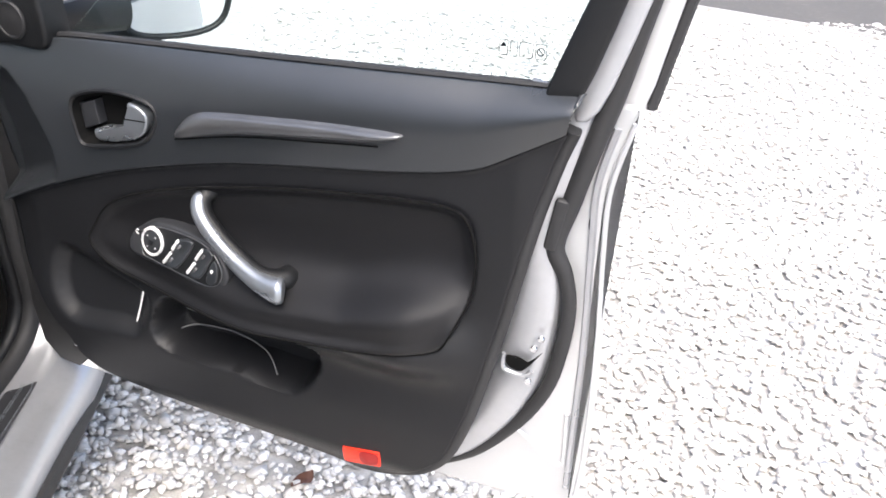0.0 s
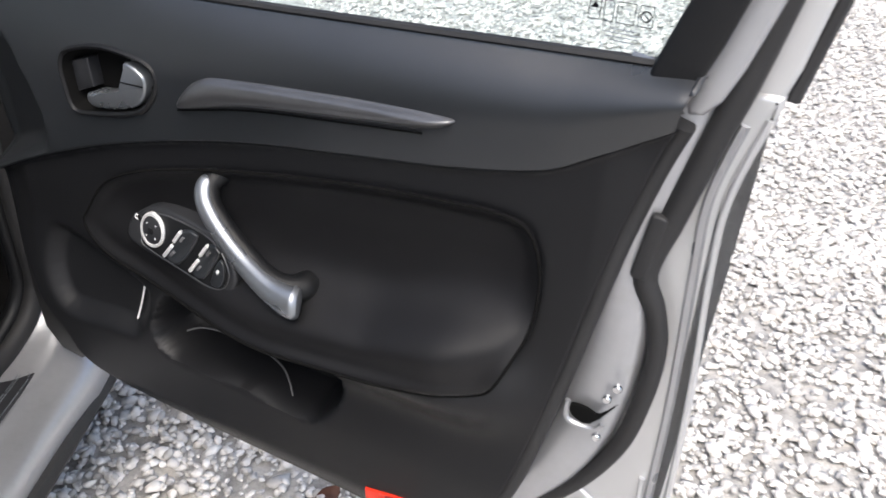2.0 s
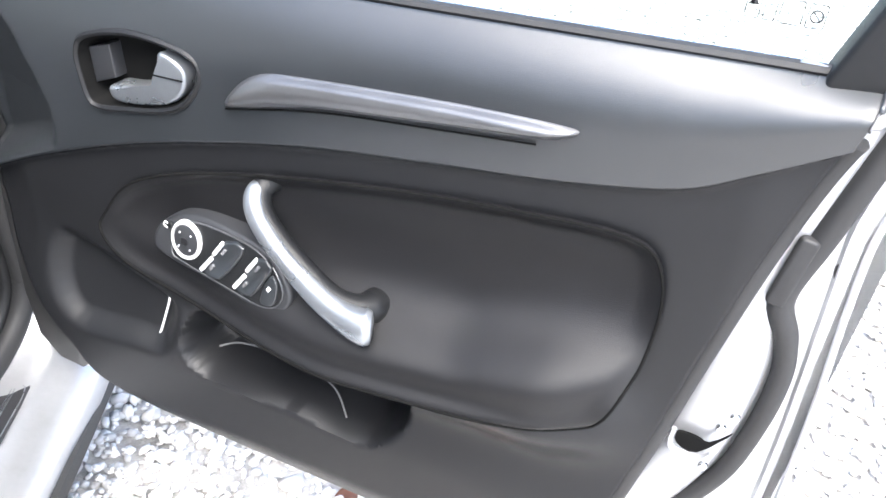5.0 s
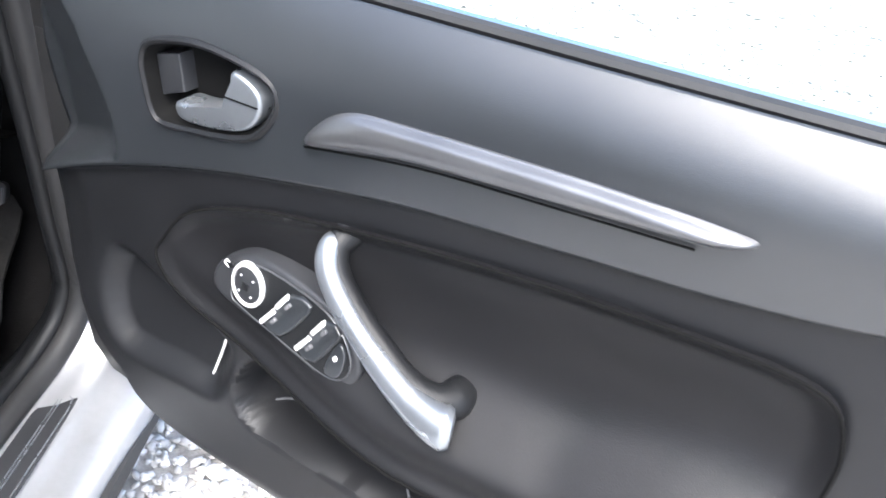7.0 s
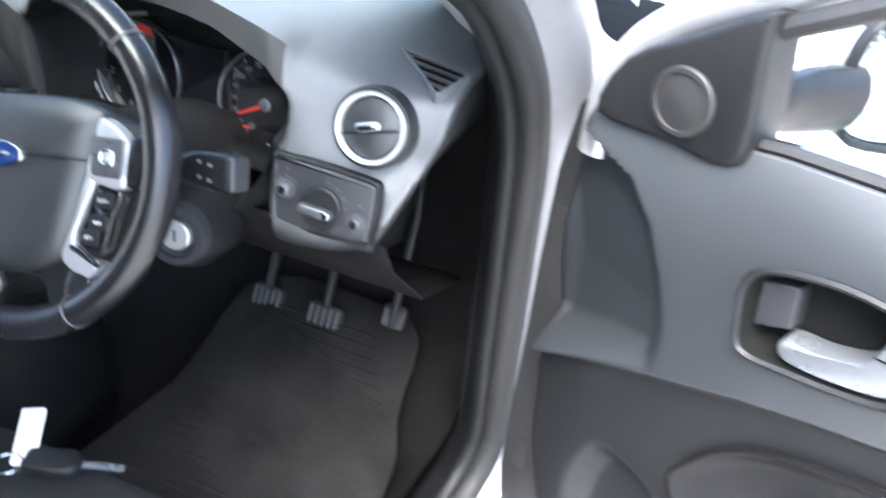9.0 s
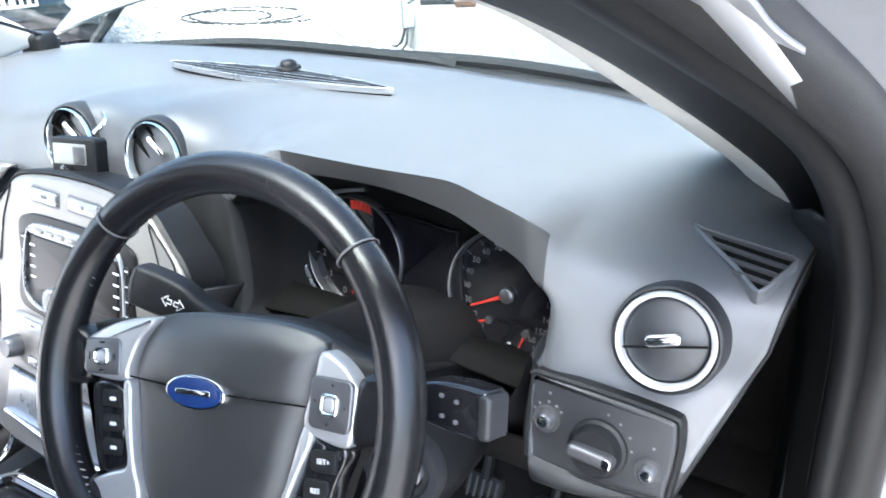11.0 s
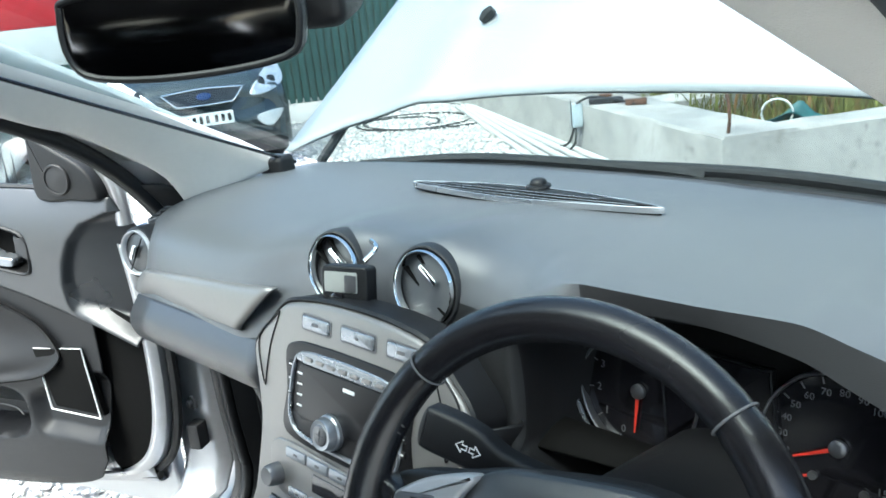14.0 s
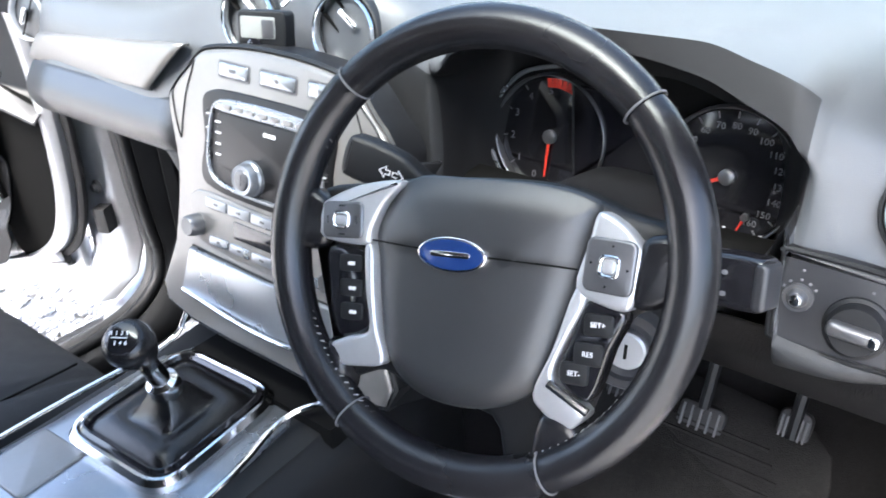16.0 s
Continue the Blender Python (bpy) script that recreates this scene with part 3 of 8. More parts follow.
def build_door(name, m, group="doors of the open car", label="", mirrored=False):
    """A front door, standing open: shell, trim, armrest, handle, glass."""
    door = thing(name, label, "car door", tuple(m @ Vector((-0.25, 0.45, 0))), group)

    def put(piece, bm, mat, parent=door, text="", **kw):
        return part(piece, bm, mat, parent, text, matrix=m, **kw)

    # pressed steel shell with its outer skin
    shell = smooth([(-0.30, 0.44), (0.10, 0.425), (0.60, 0.430), (0.86, 0.452), (0.905, 0.470), (0.912, 0.60), (0.905, 0.82), (0.890, 1.00), (0.890, 1.10), (0.915, 1.19), (0.90, 1.205), (0.80, 1.195), (0.3, 1.170), (-0.10, 1.155), (-0.295, 1.14), (-0.31, 0.80)], 4)
    if mirrored:
        shell = [(max(x_, -0.225), y_) for x_, y_ in shell]
    put("outer_skin", plate(shell, -0.082, -0.052, 0.008), PAINT, text="silver painted door skin")
    hull = smooth([(-0.20, 0.487), (0.10, 0.462), (0.54, 0.456), (0.68, 0.508), (0.765, 0.602), (0.812, 0.70), (0.832, 0.80), (0.836, 0.90), (0.826, 0.99), (0.834, 1.06), (0.850, 1.15), (0.862, 1.215)], 6, False)
    rows = []
    for k, q in enumerate(hull):
        d = np.array(hull[min(k + 1, len(hull) - 1)]) - np.array(hull[max(k - 1, 0)])
        n = np.array([-d[1], d[0]]) / np.linalg.norm(d)
        rows.append([(q[0] + n[0] * a_, q[1] + n[1] * a_, b_) for a_, b_ in ((-0.006, -0.062), (-0.002, -0.036), (0.002, -0.026), (0.010, -0.020), (0.030, -0.018), (0.098, -0.018))])
    put("inner_frame", loft(rows), PAINT_IN, text="silver painted inner door frame", thick=0.002, sharp=50)
    rail = smooth([(0.888, 0.50, -0.050), (0.885, 0.65, -0.050), (0.882, 0.80, -0.050), (0.872, 0.98, -0.050), (0.868, 1.08, -0.050), (0.885, 1.17, -0.050)], 5, False)
    put("flange", tube(rail, 0.006, 6), PAINT_IN, text="folded silver door edge")
    rail = smooth([(0.906, 0.49, -0.050), (0.910, 0.60, -0.050), (0.902, 0.82, -0.050), (0.890, 0.98, -0.050), (0.888, 1.08, -0.050), (0.908, 1.18, -0.050)], 5, False)
    put("flange", tube(rail, 0.004, 6), PAINT, text="folded silver door edge")
    crease = smooth([(0.763, 0.612, -0.050), (0.81, 0.585, -0.050), (0.868, 0.548, -0.050), (0.876, 0.57, -0.050), (0.872, 0.66, -0.050)], 5, False)
    put("crease", tube(crease, 0.0045, 6), PAINT, text="pressed crease in the silver steel")
    # weather seal
    seal = smooth([(-0.20, 0.505, -0.030), (0.20, 0.468, -0.034), (0.55, 0.462, -0.036), (0.69, 0.515, -0.036), (0.78, 0.610, -0.036), (0.832, 0.708, -0.036), (0.850, 0.800, -0.036), (0.853, 0.880, -0.034),
                   (0.842, 0.935, -0.030), (0.822, 0.985, -0.026), (0.838, 1.06, -0.030), (0.858, 1.15, -0.034), (0.876, 1.22, -0.036), (0.905, 1.36, -0.036), (0.940, 1.50, -0.05)], 5, False)
    put("weather_seal", tube(seal, list(np.interp(np.linspace(0, 1, len(seal)), [0, 0.55, 0.66, 1], [0.0115, 0.0125, 0.0155, 0.017])), 10), RUBBER, text="black rubber door seal")
    put("seal_block", plate(rrect(0.822, 1.022, 0.020, 0.085, 0.006, turn=-8), -0.030, -0.010, 0.004), RUBBER)
    # latch
    latch = put("latch", plate(smooth([(0.768, 0.778), (0.772, 0.760), (0.797, 0.756), (0.826, 0.800), (0.806, 0.776), (0.790, 0.780)], 3), -0.010, -0.0065, 0.001), CAVITY, text="black latch slot")
    put("latch_lip", tube(smooth([(0.764, 0.782, -0.007), (0.767, 0.752, -0.007), (0.80, 0.748, -0.008), (0.812, 0.76, -0.009)], 4, False), 0.004, 6), PAINT_IN, latch)
    for bu, bv in ((0.812, 0.805), (0.822, 0.826), (0.808, 0.740)):
        bm = lathe([(0.006, 0), (0.006, 0.004), (0.0045, 0.006)], 12, cx=bu, cy=bv)
        bm.transform(T(0, 0, -0.008))
        put("bolt", bm, CHROME, latch)
    put("plug", plate(oval(0.868, 1.020, 0.005, 0.013, 14), -0.052, -0.047, 0.001), RUBBER, text="black rubber plug")

    # inner trim
    front = FRONT if not mirrored else smooth([(-0.128, 0.575), (-0.134, 0.66), (-0.146, 0.80), (-0.150, 0.898)], 6, False)
    low_edge = LOWER if not mirrored else [(-0.128, 0.575)] + [q for q in LOWER if q[0] > -0.11]
    high_edge = SEAM if not mirrored else [(-0.150, 0.898)] + [q for q in SEAM if q[0] > -0.14]
    lower = coons(front, REAR, low_edge, high_edge)
    if mirrored:
        # Solid black slab in place of the shaded hollow before the trim
        put("front_shade", plate(smooth([(-0.268, 0.86), (-0.10, 0.915), (-0.09, 0.54), (-0.19, 0.53), (-0.25, 0.62), (-0.272, 0.74)], 4), -0.040, -0.014, 0.004), CAVITY, text="shade at the front of the door, as a black slab")
        edge_line = smooth([(-0.262, 1.06), (-0.270, 0.95), (-0.268, 0.80), (-0.252, 0.67), (-0.215, 0.575), (-0.150, 0.525), (-0.06, 0.505)], 5, False)
        put("front_shut_face", loft([[(x_ + 0.016, y_ + 0.004, -0.010), (x_ + 0.004, y_, -0.008), (x_ - 0.012, y_ - 0.008, -0.016), (x_ - 0.020, y_ - 0.012, -0.040)] for x_, y_ in edge_line]), PAINT_IN, text="silver painted front face of the door", thick=0.002)
        put("front_seal", tube([(x_ - 0.026, y_ - 0.014, -0.036) for x_, y_ in edge_line], 0.011, 8), RUBBER, text="black rubber door seal")
    bm = sheet(lambda u, v: (*(q := lower(u, v)), trim_height(q[0], q[1])), 190, 120)
    put("lower_trim", bm, DOORLOW, text="black moulded lower door trim", thick=0.003, sharp=50)
    # Black skin over the pocket's relief, painting the shade inside it
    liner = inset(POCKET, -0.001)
    put("pocket_shade", radial(liner, lambda x, y: trim_height(x, y) + 0.0016, 16), CAVITY, text="shade in the map pocket, as a black skin", sharp=60)
    upper = coons(smooth([(-0.262, 0.845), (-0.280, 0.92), (-0.288, 1.0), (-0.278, 1.10), (-0.256, 1.162)], 5, False), [(0.828, 1.172), (0.836, 1.224)], SEAM, BELT)
    bm = sheet(lambda u, v: (*(q := upper(u, v)), trim_height(q[0], q[1] + 0.0015) + 0.003), 220, 64)
    put("upper_trim", bm, SOFT, text="dark grey soft upper door trim", thick=0.003, sharp=50)
    put("trim_seam", tube([(x, y - 0.001, 0.008) for x, y in SEAM], 0.0022, 6), CAVITY)
    put("armrest", radial(ARM, arm_height, 22, (0.33, 0.875), edge=lambda x, y: trim_height(x, y) - 0.012), PAD, text="black padded armrest with a deep hollow", sharp=60)
    groove = [(x, y, arm_height(x, y) + 0.0008) for x, y in ARM]
    put("armrest_piping", tube(groove, 0.0018, 6, closed=True), CAVITY)
    rear_edge = [(x + 0.004, y, trim_height(x, y) - 0.010) for x, y in REAR]
    put("trim_edge", tube(rear_edge, 0.012, 10), RUBBER, text="black rubber edge of the door trim")

    # door opener in its oval bezel
    bez = BEZEL
    opener = put("opener", ring_plate(inset(bez, -0.002), inset(bez, 0.0055), 0.004, 0.0262, 0.003), DOORLOW, text="black bezel round the door opener")
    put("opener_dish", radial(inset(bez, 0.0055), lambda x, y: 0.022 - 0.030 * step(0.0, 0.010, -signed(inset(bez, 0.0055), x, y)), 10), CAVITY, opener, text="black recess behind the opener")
    put("opener_pad", plate([(-0.028, 1.078), (0.006, 1.088), (0.010, 1.046), (-0.024, 1.032)], -0.012, 0.012, 0.003), PANEL, opener, text="dark grey lock button")
    lever = smooth([(0.010, 1.040), (0.016, 1.022), (0.06, 1.026), (0.100, 1.038), (0.121, 1.056), (0.127, 1.080), (0.114, 1.094), (0.091, 1.100), (0.086, 1.082), (0.078, 1.060), (0.045, 1.046)], 4)
    put("opener_lever", plate(lever, -0.005, 0.026, 0.005, dome=0.002), SATIN, opener, text="satin silver opening lever")
    put("lever_split", tube([(0.083, 1.072, 0.0280), (0.124, 1.073, 0.0270)], 0.0010, 6), CAVITY, opener)

    # long tapering accent strip
    strip = smooth([(x, y + 0.004) for x, y in [(0.182, 1.053), (0.200, 1.082), (0.230, 1.102), (0.273, 1.110), (0.385, 1.120), (0.483, 1.127), (0.572, 1.130), (0.593, 1.127), (0.578, 1.117), (0.552, 1.110), (0.441, 1.097), (0.306, 1.080), (0.24, 1.067)]], 4)
    bm = radial(strip, lambda x, y: 0.026 + 0.009 * step(0.0, 0.007, -signed(strip, x, y)) + 0.004 * step(0.0, 0.02, -signed(strip, x, y)), 10, edge=lambda x, y: 0.012)
    put("accent_strip", bm, BRUSH, text="dark silver tapering accent strip", sharp=60)
    put("strip_shadow", tube([(x, y, 0.024) for x, y in smooth([(0.180, 1.052), (0.306, 1.079), (0.441, 1.095), (0.552, 1.107)], 6, False)], 0.0012, 6), CAVITY)

    # window and mirror switches
    if not mirrored:
        lay = lambda pts: [(x - 0.005, y - 0.006) for x, y in pts]
        sw = smooth(lay([(0.052, 0.826), (0.052, 0.842), (0.063, 0.860), (0.098, 0.883), (0.135, 0.889), (0.178, 0.887), (0.222, 0.882), (0.257, 0.868), (0.283, 0.834), (0.272, 0.806), (0.246, 0.797), (0.193, 0.802), (0.149, 0.808), (0.097, 0.812), (0.065, 0.817)]), 3)
        swh = lambda x, y: 0.027 + 0.10 * (x - 0.10) + 0.25 * (0.825 - y)
        pod = put("switch_panel", plate(sw, -0.030, 0.004, 0.006, height=swh), PANEL, text="dark grey window switch panel")

        def on_pod(bm):
            for vert in bm.verts:
                vert.co.z += swh(vert.co.x, vert.co.y)
            return bm
        inner = smooth(lay([(0.086, 0.828), (0.096, 0.866), (0.125, 0.880), (0.178, 0.881), (0.222, 0.876), (0.252, 0.862), (0.270, 0.836), (0.262, 0.814), (0.236, 0.806), (0.193, 0.810), (0.149, 0.815), (0.110, 0.820)]), 3)
        put("switch_field", on_pod(plate(inner, 0.001, 0.0052, 0.001)), HARD, pod, text="black field round the switches")
        put("field_rim", on_pod(ring_plate(inset(inner, -0.0012), inset(inner, 0.0004), 0.001, 0.0058, 0.0005)), BRUSH, pod, text="thin grey rim of the switch field")
        dx, dy = lay([(0.111, 0.853)])[0]
        put("mirror_dial", on_pod(lathe([(0.026, 0.002), (0.026, 0.008), (0.0245, 0.0098), (0.0215, 0.0098), (0.021, 0.006)], 40, cx=dx, cy=dy, hollow=True)), BRIGHT, pod, text="mirror dial with a bright ring")
        put("mirror_dial_face", on_pod(plate(oval(dx, dy, 0.021, 0.021, 30), 0.002, 0.0092, 0.002, dome=0.002)), PANEL, pod)
        put("dial_button", on_pod(plate(rrect(dx, dy, 0.011, 0.009, 0.002), 0.008, 0.0125, 0.0006)), HARD, pod)
        for a in (45, 135, 225, 315):
            put("dial_mark", on_pod(plate(oval(dx + 0.0135 * math.cos(radians(a)), dy + 0.0135 * math.sin(radians(a)), 0.0012, 0.0012, 8), 0.008, 0.0112, 0.0002)), WHITEP, pod)
        put("fold_button", on_pod(plate(oval(dx - 0.030, dy + 0.010, 0.005, 0.004, 14), 0.002, 0.0075, 0.001)), HARD, pod)
        put("fold_mark", on_pod(ring_plate(rrect(dx - 0.038, dy + 0.008, 0.009, 0.007, 0.002, turn=-20), rrect(dx - 0.038, dy + 0.008, 0.0065, 0.0045, 0.001, turn=-20), 0.004, 0.0056, 0.0002)), WHITEP, pod)
        for body, tips in (([(0.175, 0.873), (0.206, 0.874), (0.196, 0.850), (0.171, 0.819), (0.145, 0.823)], ((0.160, 0.851, 0.174, 0.872), (0.141, 0.823, 0.159, 0.847))),
                           ([(0.229, 0.869), (0.252, 0.864), (0.243, 0.844), (0.224, 0.815), (0.198, 0.819)], ((0.215, 0.848, 0.229, 0.869), (0.197, 0.819, 0.214, 0.843)))):
            put("window_switch", on_pod(plate(smooth(lay(body), 2), 0.003, 0.0095, 0.003, dome=-0.003)), SOFT, pod, text="black rocker window switch")
            for x0, y0, x1, y1 in tips:
                (ax, ay), (bx, by) = lay([(x0, y0), (x1, y1)])
                turn = math.degrees(math.atan2(by - ay, bx - ax)) - 90
                cx, cy = (ax + bx) / 2, (ay + by) / 2
                put("switch_tip", on_pod(plate(rrect(cx, cy, 0.0058, math.hypot(bx - ax, by - ay) * 0.92, 0.0015, turn=turn), 0.007, 0.0130, 0.0014)), BRIGHT, pod, text="bright switch tip")
                put("switch_mark", on_pod(plate(rrect(cx + 0.0085, cy - 0.002, 0.0045, 0.0085, 0.0008, turn=turn), 0.006, 0.0112, 0.0003)), RUBBERG, pod)
        put("lock_switch", on_pod(plate(smooth(lay([(0.238, 0.816), (0.250, 0.852), (0.262, 0.846), (0.262, 0.822), (0.252, 0.812)]), 3), 0.003, 0.0088, 0.002)), SOFT, pod)
        put("lock_mark", on_pod(plate(rrect(0.246, 0.830, 0.005, 0.006, 0.001, turn=-36), 0.007, 0.0098, 0.0002)), WHITEP, pod)

    # pull handle, from its upper root down to the armrest
    gp = smooth([(0.228, 0.962, 0.000), (0.226, 0.952, 0.018), (0.238, 0.932, 0.030), (0.270, 0.904, 0.038), (0.314, 0.877, 0.046), (0.352, 0.862, 0.054), (0.374, 0.854, 0.050), (0.388, 0.848, 0.036), (0.392, 0.846, 0.016)], 7, False)
    wide = np.interp(np.linspace(0, 1, len(gp)), [0, 0.12, 0.3, 0.55, 0.75, 0.9, 1], [0.018, 0.0145, 0.0120, 0.0125, 0.0165, 0.022, 0.020])
    gp = [(q[0] - 0.006, q[1] - 0.004, q[2]) for q in gp]
    put("grab_handle", tube(gp, list(wide), 16, flat=0.85, up=(0.45, 0.9, 0.3)), HARD, text="black pull handle")
    face = smooth([(0.219, 0.956, 0.012), (0.216, 0.948, 0.026), (0.226, 0.928, 0.038), (0.257, 0.899, 0.048), (0.301, 0.870, 0.057), (0.348, 0.851, 0.067), (0.384, 0.843, 0.071), (0.402, 0.842, 0.066)], 7, False)
    wide2 = np.interp(np.linspace(0, 1, len(face)), [0, 0.08, 0.2, 0.5, 0.75, 0.92, 0.98, 1], [0.009, 0.0128, 0.0135, 0.0135, 0.0175, 0.0240, 0.020, 0.012])
    put("handle_cap", tube(face, list(wide2), 20, flat=0.80, up=(0.3, 0.5, 0.8)), SATIN, text="satin silver face of the pull handle")

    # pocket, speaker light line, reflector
    # Pocket floor coloured near-black for the shade in its depth
    put("pocket_floor", plate(inset(POCKET, 0.012), -0.062, -0.052, 0.003), CAVITY, text="map pocket floor, shaded black")
    put("bottle_rim", tube(smooth([(0.125, 0.652, 0.005), (0.16, 0.664, -0.005), (0.24, 0.664, -0.012), (0.31, 0.648, -0.004), (0.345, 0.62, 0.018)], 6, False), 0.0016, 6), RUBBERG)
    light = [(0.044, 0.722, 0.003), (0.040, 0.700, 0.006), (0.030, 0.665, 0.010), (0.018, 0.622, 0.018)]
    if mirrored:
        light = [(-0.13, 0.675, 0.030), (-0.102, 0.832, 0.012), (0.029, 0.828, 0.012), (0.003, 0.69, 0.030)]
        put("light_line", tube(light, 0.0022, 6, closed=True), WHITEP, text="pale outline round the speaker panel")
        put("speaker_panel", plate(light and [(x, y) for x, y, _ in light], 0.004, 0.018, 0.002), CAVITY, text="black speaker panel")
    else:
        put("light_line", tube(smooth(light, 6, False), 0.0018, 6), WHITEP, text="pale light pipe in the trim")
    red = smooth([(0.490, 0.517), (0.500, 0.521), (0.556, 0.531), (0.565, 0.529), (0.566, 0.502), (0.558, 0.497), (0.502, 0.488), (0.493, 0.491)], 3)
    lamp = put("reflector", plate(red, 0.020, 0.0415, 0.003), REDP, text="red reflector at the door's foot")
    put("reflector_hole", plate(smooth([(0.527, 0.522), (0.560, 0.527), (0.561, 0.504), (0.531, 0.498)], 3), 0.0405, 0.0425, 0.0006), material("dark_red_lens", (0.25, 0.012, 0.01), 0.2), lamp)

    # window: seal, glass, frame, sail panel with tweeter
    put("belt_seal", tube([(x, y + 0.001, -0.022) for x, y in BELT], 0.0065, 8, flat=1.2), RUBBER, text="black window wiper seal")
    put("belt_moulding", tube([(x, y - 0.012, -0.064) for x, y in BELT[8:]], 0.0075, 8), CHROME, text="bright outer window moulding")
    bm = plate([(-0.10, 1.16), (0.85, 1.19), (0.905, 1.36), (0.80, 1.52), (0.55, 1.545), (0.25, 1.47)], -0.046, -0.042, 0.0008)
    glass = put("window_glass", bm, GLASS, text="greenish door window")
    glass.visible_shadow = False
    post = [(0.786, 1.202), (0.826, 1.196), (0.866, 1.30), (0.915, 1.50), (0.878, 1.53), (0.845, 1.385), (0.812, 1.29)]
    put("rear_post", plate(smooth(post, 3), -0.045, 0.000, 0.006), HARD, text="black inner window post")
    post2 = smooth([(0.826, 1.196), (0.862, 1.20), (0.906, 1.34), (0.952, 1.52), (0.912, 1.53), (0.868, 1.35)], 3)
    put("post_frame", plate(post2, -0.060, -0.012, 0.006), PAINT_IN, text="silver window frame")
    post3 = smooth([(0.872, 1.200), (0.912, 1.192), (0.944, 1.35), (0.985, 1.52), (0.93, 1.53), (0.900, 1.37)], 3)
    put("outer_post", plate(post3, -0.105, -0.058, 0.006), PAINT, text="silver outer window frame")
    put("outer_post_trim", tube([(0.918, 1.195, -0.085), (0.948, 1.35, -0.085), (0.985, 1.50, -0.085)], 0.011, 8), RUBBER, text="black outer frame moulding")
    arch = smooth([(-0.262, 1.10, -0.028), (-0.252, 1.19, -0.028), (-0.20, 1.255, -0.028), (-0.09, 1.318, -0.028), (0.10, 1.41, -0.03), (0.35, 1.50, -0.035), (0.60, 1.545, -0.04), (0.82, 1.545, -0.045), (0.93, 1.51, -0.045)], 6, False)
    put("window_frame", tube(arch, 0.019, 10, flat=0.8, up=(0, 0, 1)), PAINT_IN, text="silver painted window frame")
    inner_arch = [(x + 0.022, y - 0.022, z + 0.010) for x, y, z in arch[6:]]
    put("frame_seal", tube(inner_arch, 0.011, 8), RUBBER, text="black window channel seal")
    sail = smooth([(-0.243, 1.160), (-0.16, 1.160), (-0.105, 1.158), (-0.080, 1.180), (-0.088, 1.275), (-0.095, 1.300), (-0.155, 1.265), (-0.222, 1.222)], 3)
    sail_p = put("sail_panel", plate(sail, -0.045, 0.010, 0.008), HARD, text="black mirror corner panel")
    tw = T(-0.150, 1.204, 0.009)
    bm = lathe([(0.033, 0.0), (0.033, 0.004), (0.031, 0.0065), (0.027, 0.0065), (0.026, 0.004), (0.012, 0.006), (0.003, 0.007)], 36)
    bm.transform(tw)
    put("tweeter", bm, SPEAKER, sail_p, text="round black tweeter grille")

    # wing mirror outside
    mir = put("wing_mirror", tube(smooth([(-0.115, 1.20, -0.050), (-0.105, 1.195, -0.12), (-0.085, 1.19, -0.19)], 5, False), [0.030, 0.030, 0.032, 0.034, 0.034, 0.036, 0.036, 0.036, 0.036, 0.036, 0.036], 12, flat=0.7), HARD, text="wing mirror arm")
    face_c, nrm = Vector((-0.020, 1.212, -0.265)), Vector((0.81, 0.0, 0.59)).normalized()
    xa = Vector((0, 1, 0)).cross(nrm).normalized()
    mm = basis(face_c, xa, nrm.cross(xa), nrm)
    shape = smooth([(-0.085, -0.070), (0.02, -0.078), (0.085, -0.055), (0.108, 0.0), (0.100, 0.055), (0.05, 0.072), (-0.06, 0.070), (-0.105, 0.050), (-0.112, -0.02)], 4)
    bm = ring_plate(shape, inset(shape, 0.009), -0.012, 0.004, 0.003)
    bm.transform(mm)
    put("mirror_rim", bm, HARD, mir, text="black mirror rim")
    bm = radial(shape, lambda x, y: -0.012 - 0.085 * math.sqrt(max(0.0, 1 - (signed(shape, x, y) + 0.07) ** 2 / 0.0049)) if signed(shape, x, y) > -0.07 else -0.097, 12)
    bm.transform(mm)
    put("mirror_housing", bm, PAINT, mir, text="silver painted mirror housing")
    bm = plate(inset(shape, 0.010), -0.008, -0.003, 0.0006)
    bm.transform(mm)
    put("mirror_face", bm, MIRROR, mir, text="mirror glass")
    if not mirrored:
        put("hinge_end", plate(smooth([(-0.318, 0.46), (-0.19, 0.45), (-0.19, 0.80), (-0.20, 1.145), (-0.305, 1.135), (-0.325, 0.80)], 3), -0.084, -0.046, 0.004), RUBBER, text="black sealed hinge end of the door")
    for hv in (0.60, 0.98):
        put("hinge", box(-0.315, -0.285, hv - 0.03, hv + 0.03, -0.080, -0.044, 0.006), RUBBER, text="dark door hinge")
    return door


driver_door = build_door("driver_door", DOOR, label="silver car door standing open, with black trim and silver pull handle")
passenger_door = build_door("passenger_door", Matrix.Scale(-1, 4, (1, 0, 0)) @ DOOR, label="opposite silver car door standing open, black inner trim", mirrored=True)
# safety marks etched on the driver's glass
etch = material("pale_glass_print", (0.30, 0.34, 0.36), 0.7)
sm = sub(DOOR, 0.742, 1.262, -0.0415)
for ox, oy, w, h in ((-0.029, 0.0, 0.013, 0.022), (-0.014, 0, 0.011, 0.022), (0.004, 0, 0.020, 0.022), (0.025, 0, 0.016, 0.022)):
    part("glass_mark", ring_plate(rrect(ox, oy, w, h, 0.002), rrect(ox, oy, w - 0.0018, h - 0.0018, 0.0015), 0, 0.0004, 0.0001), GLOSSB, driver_door, matrix=sm)
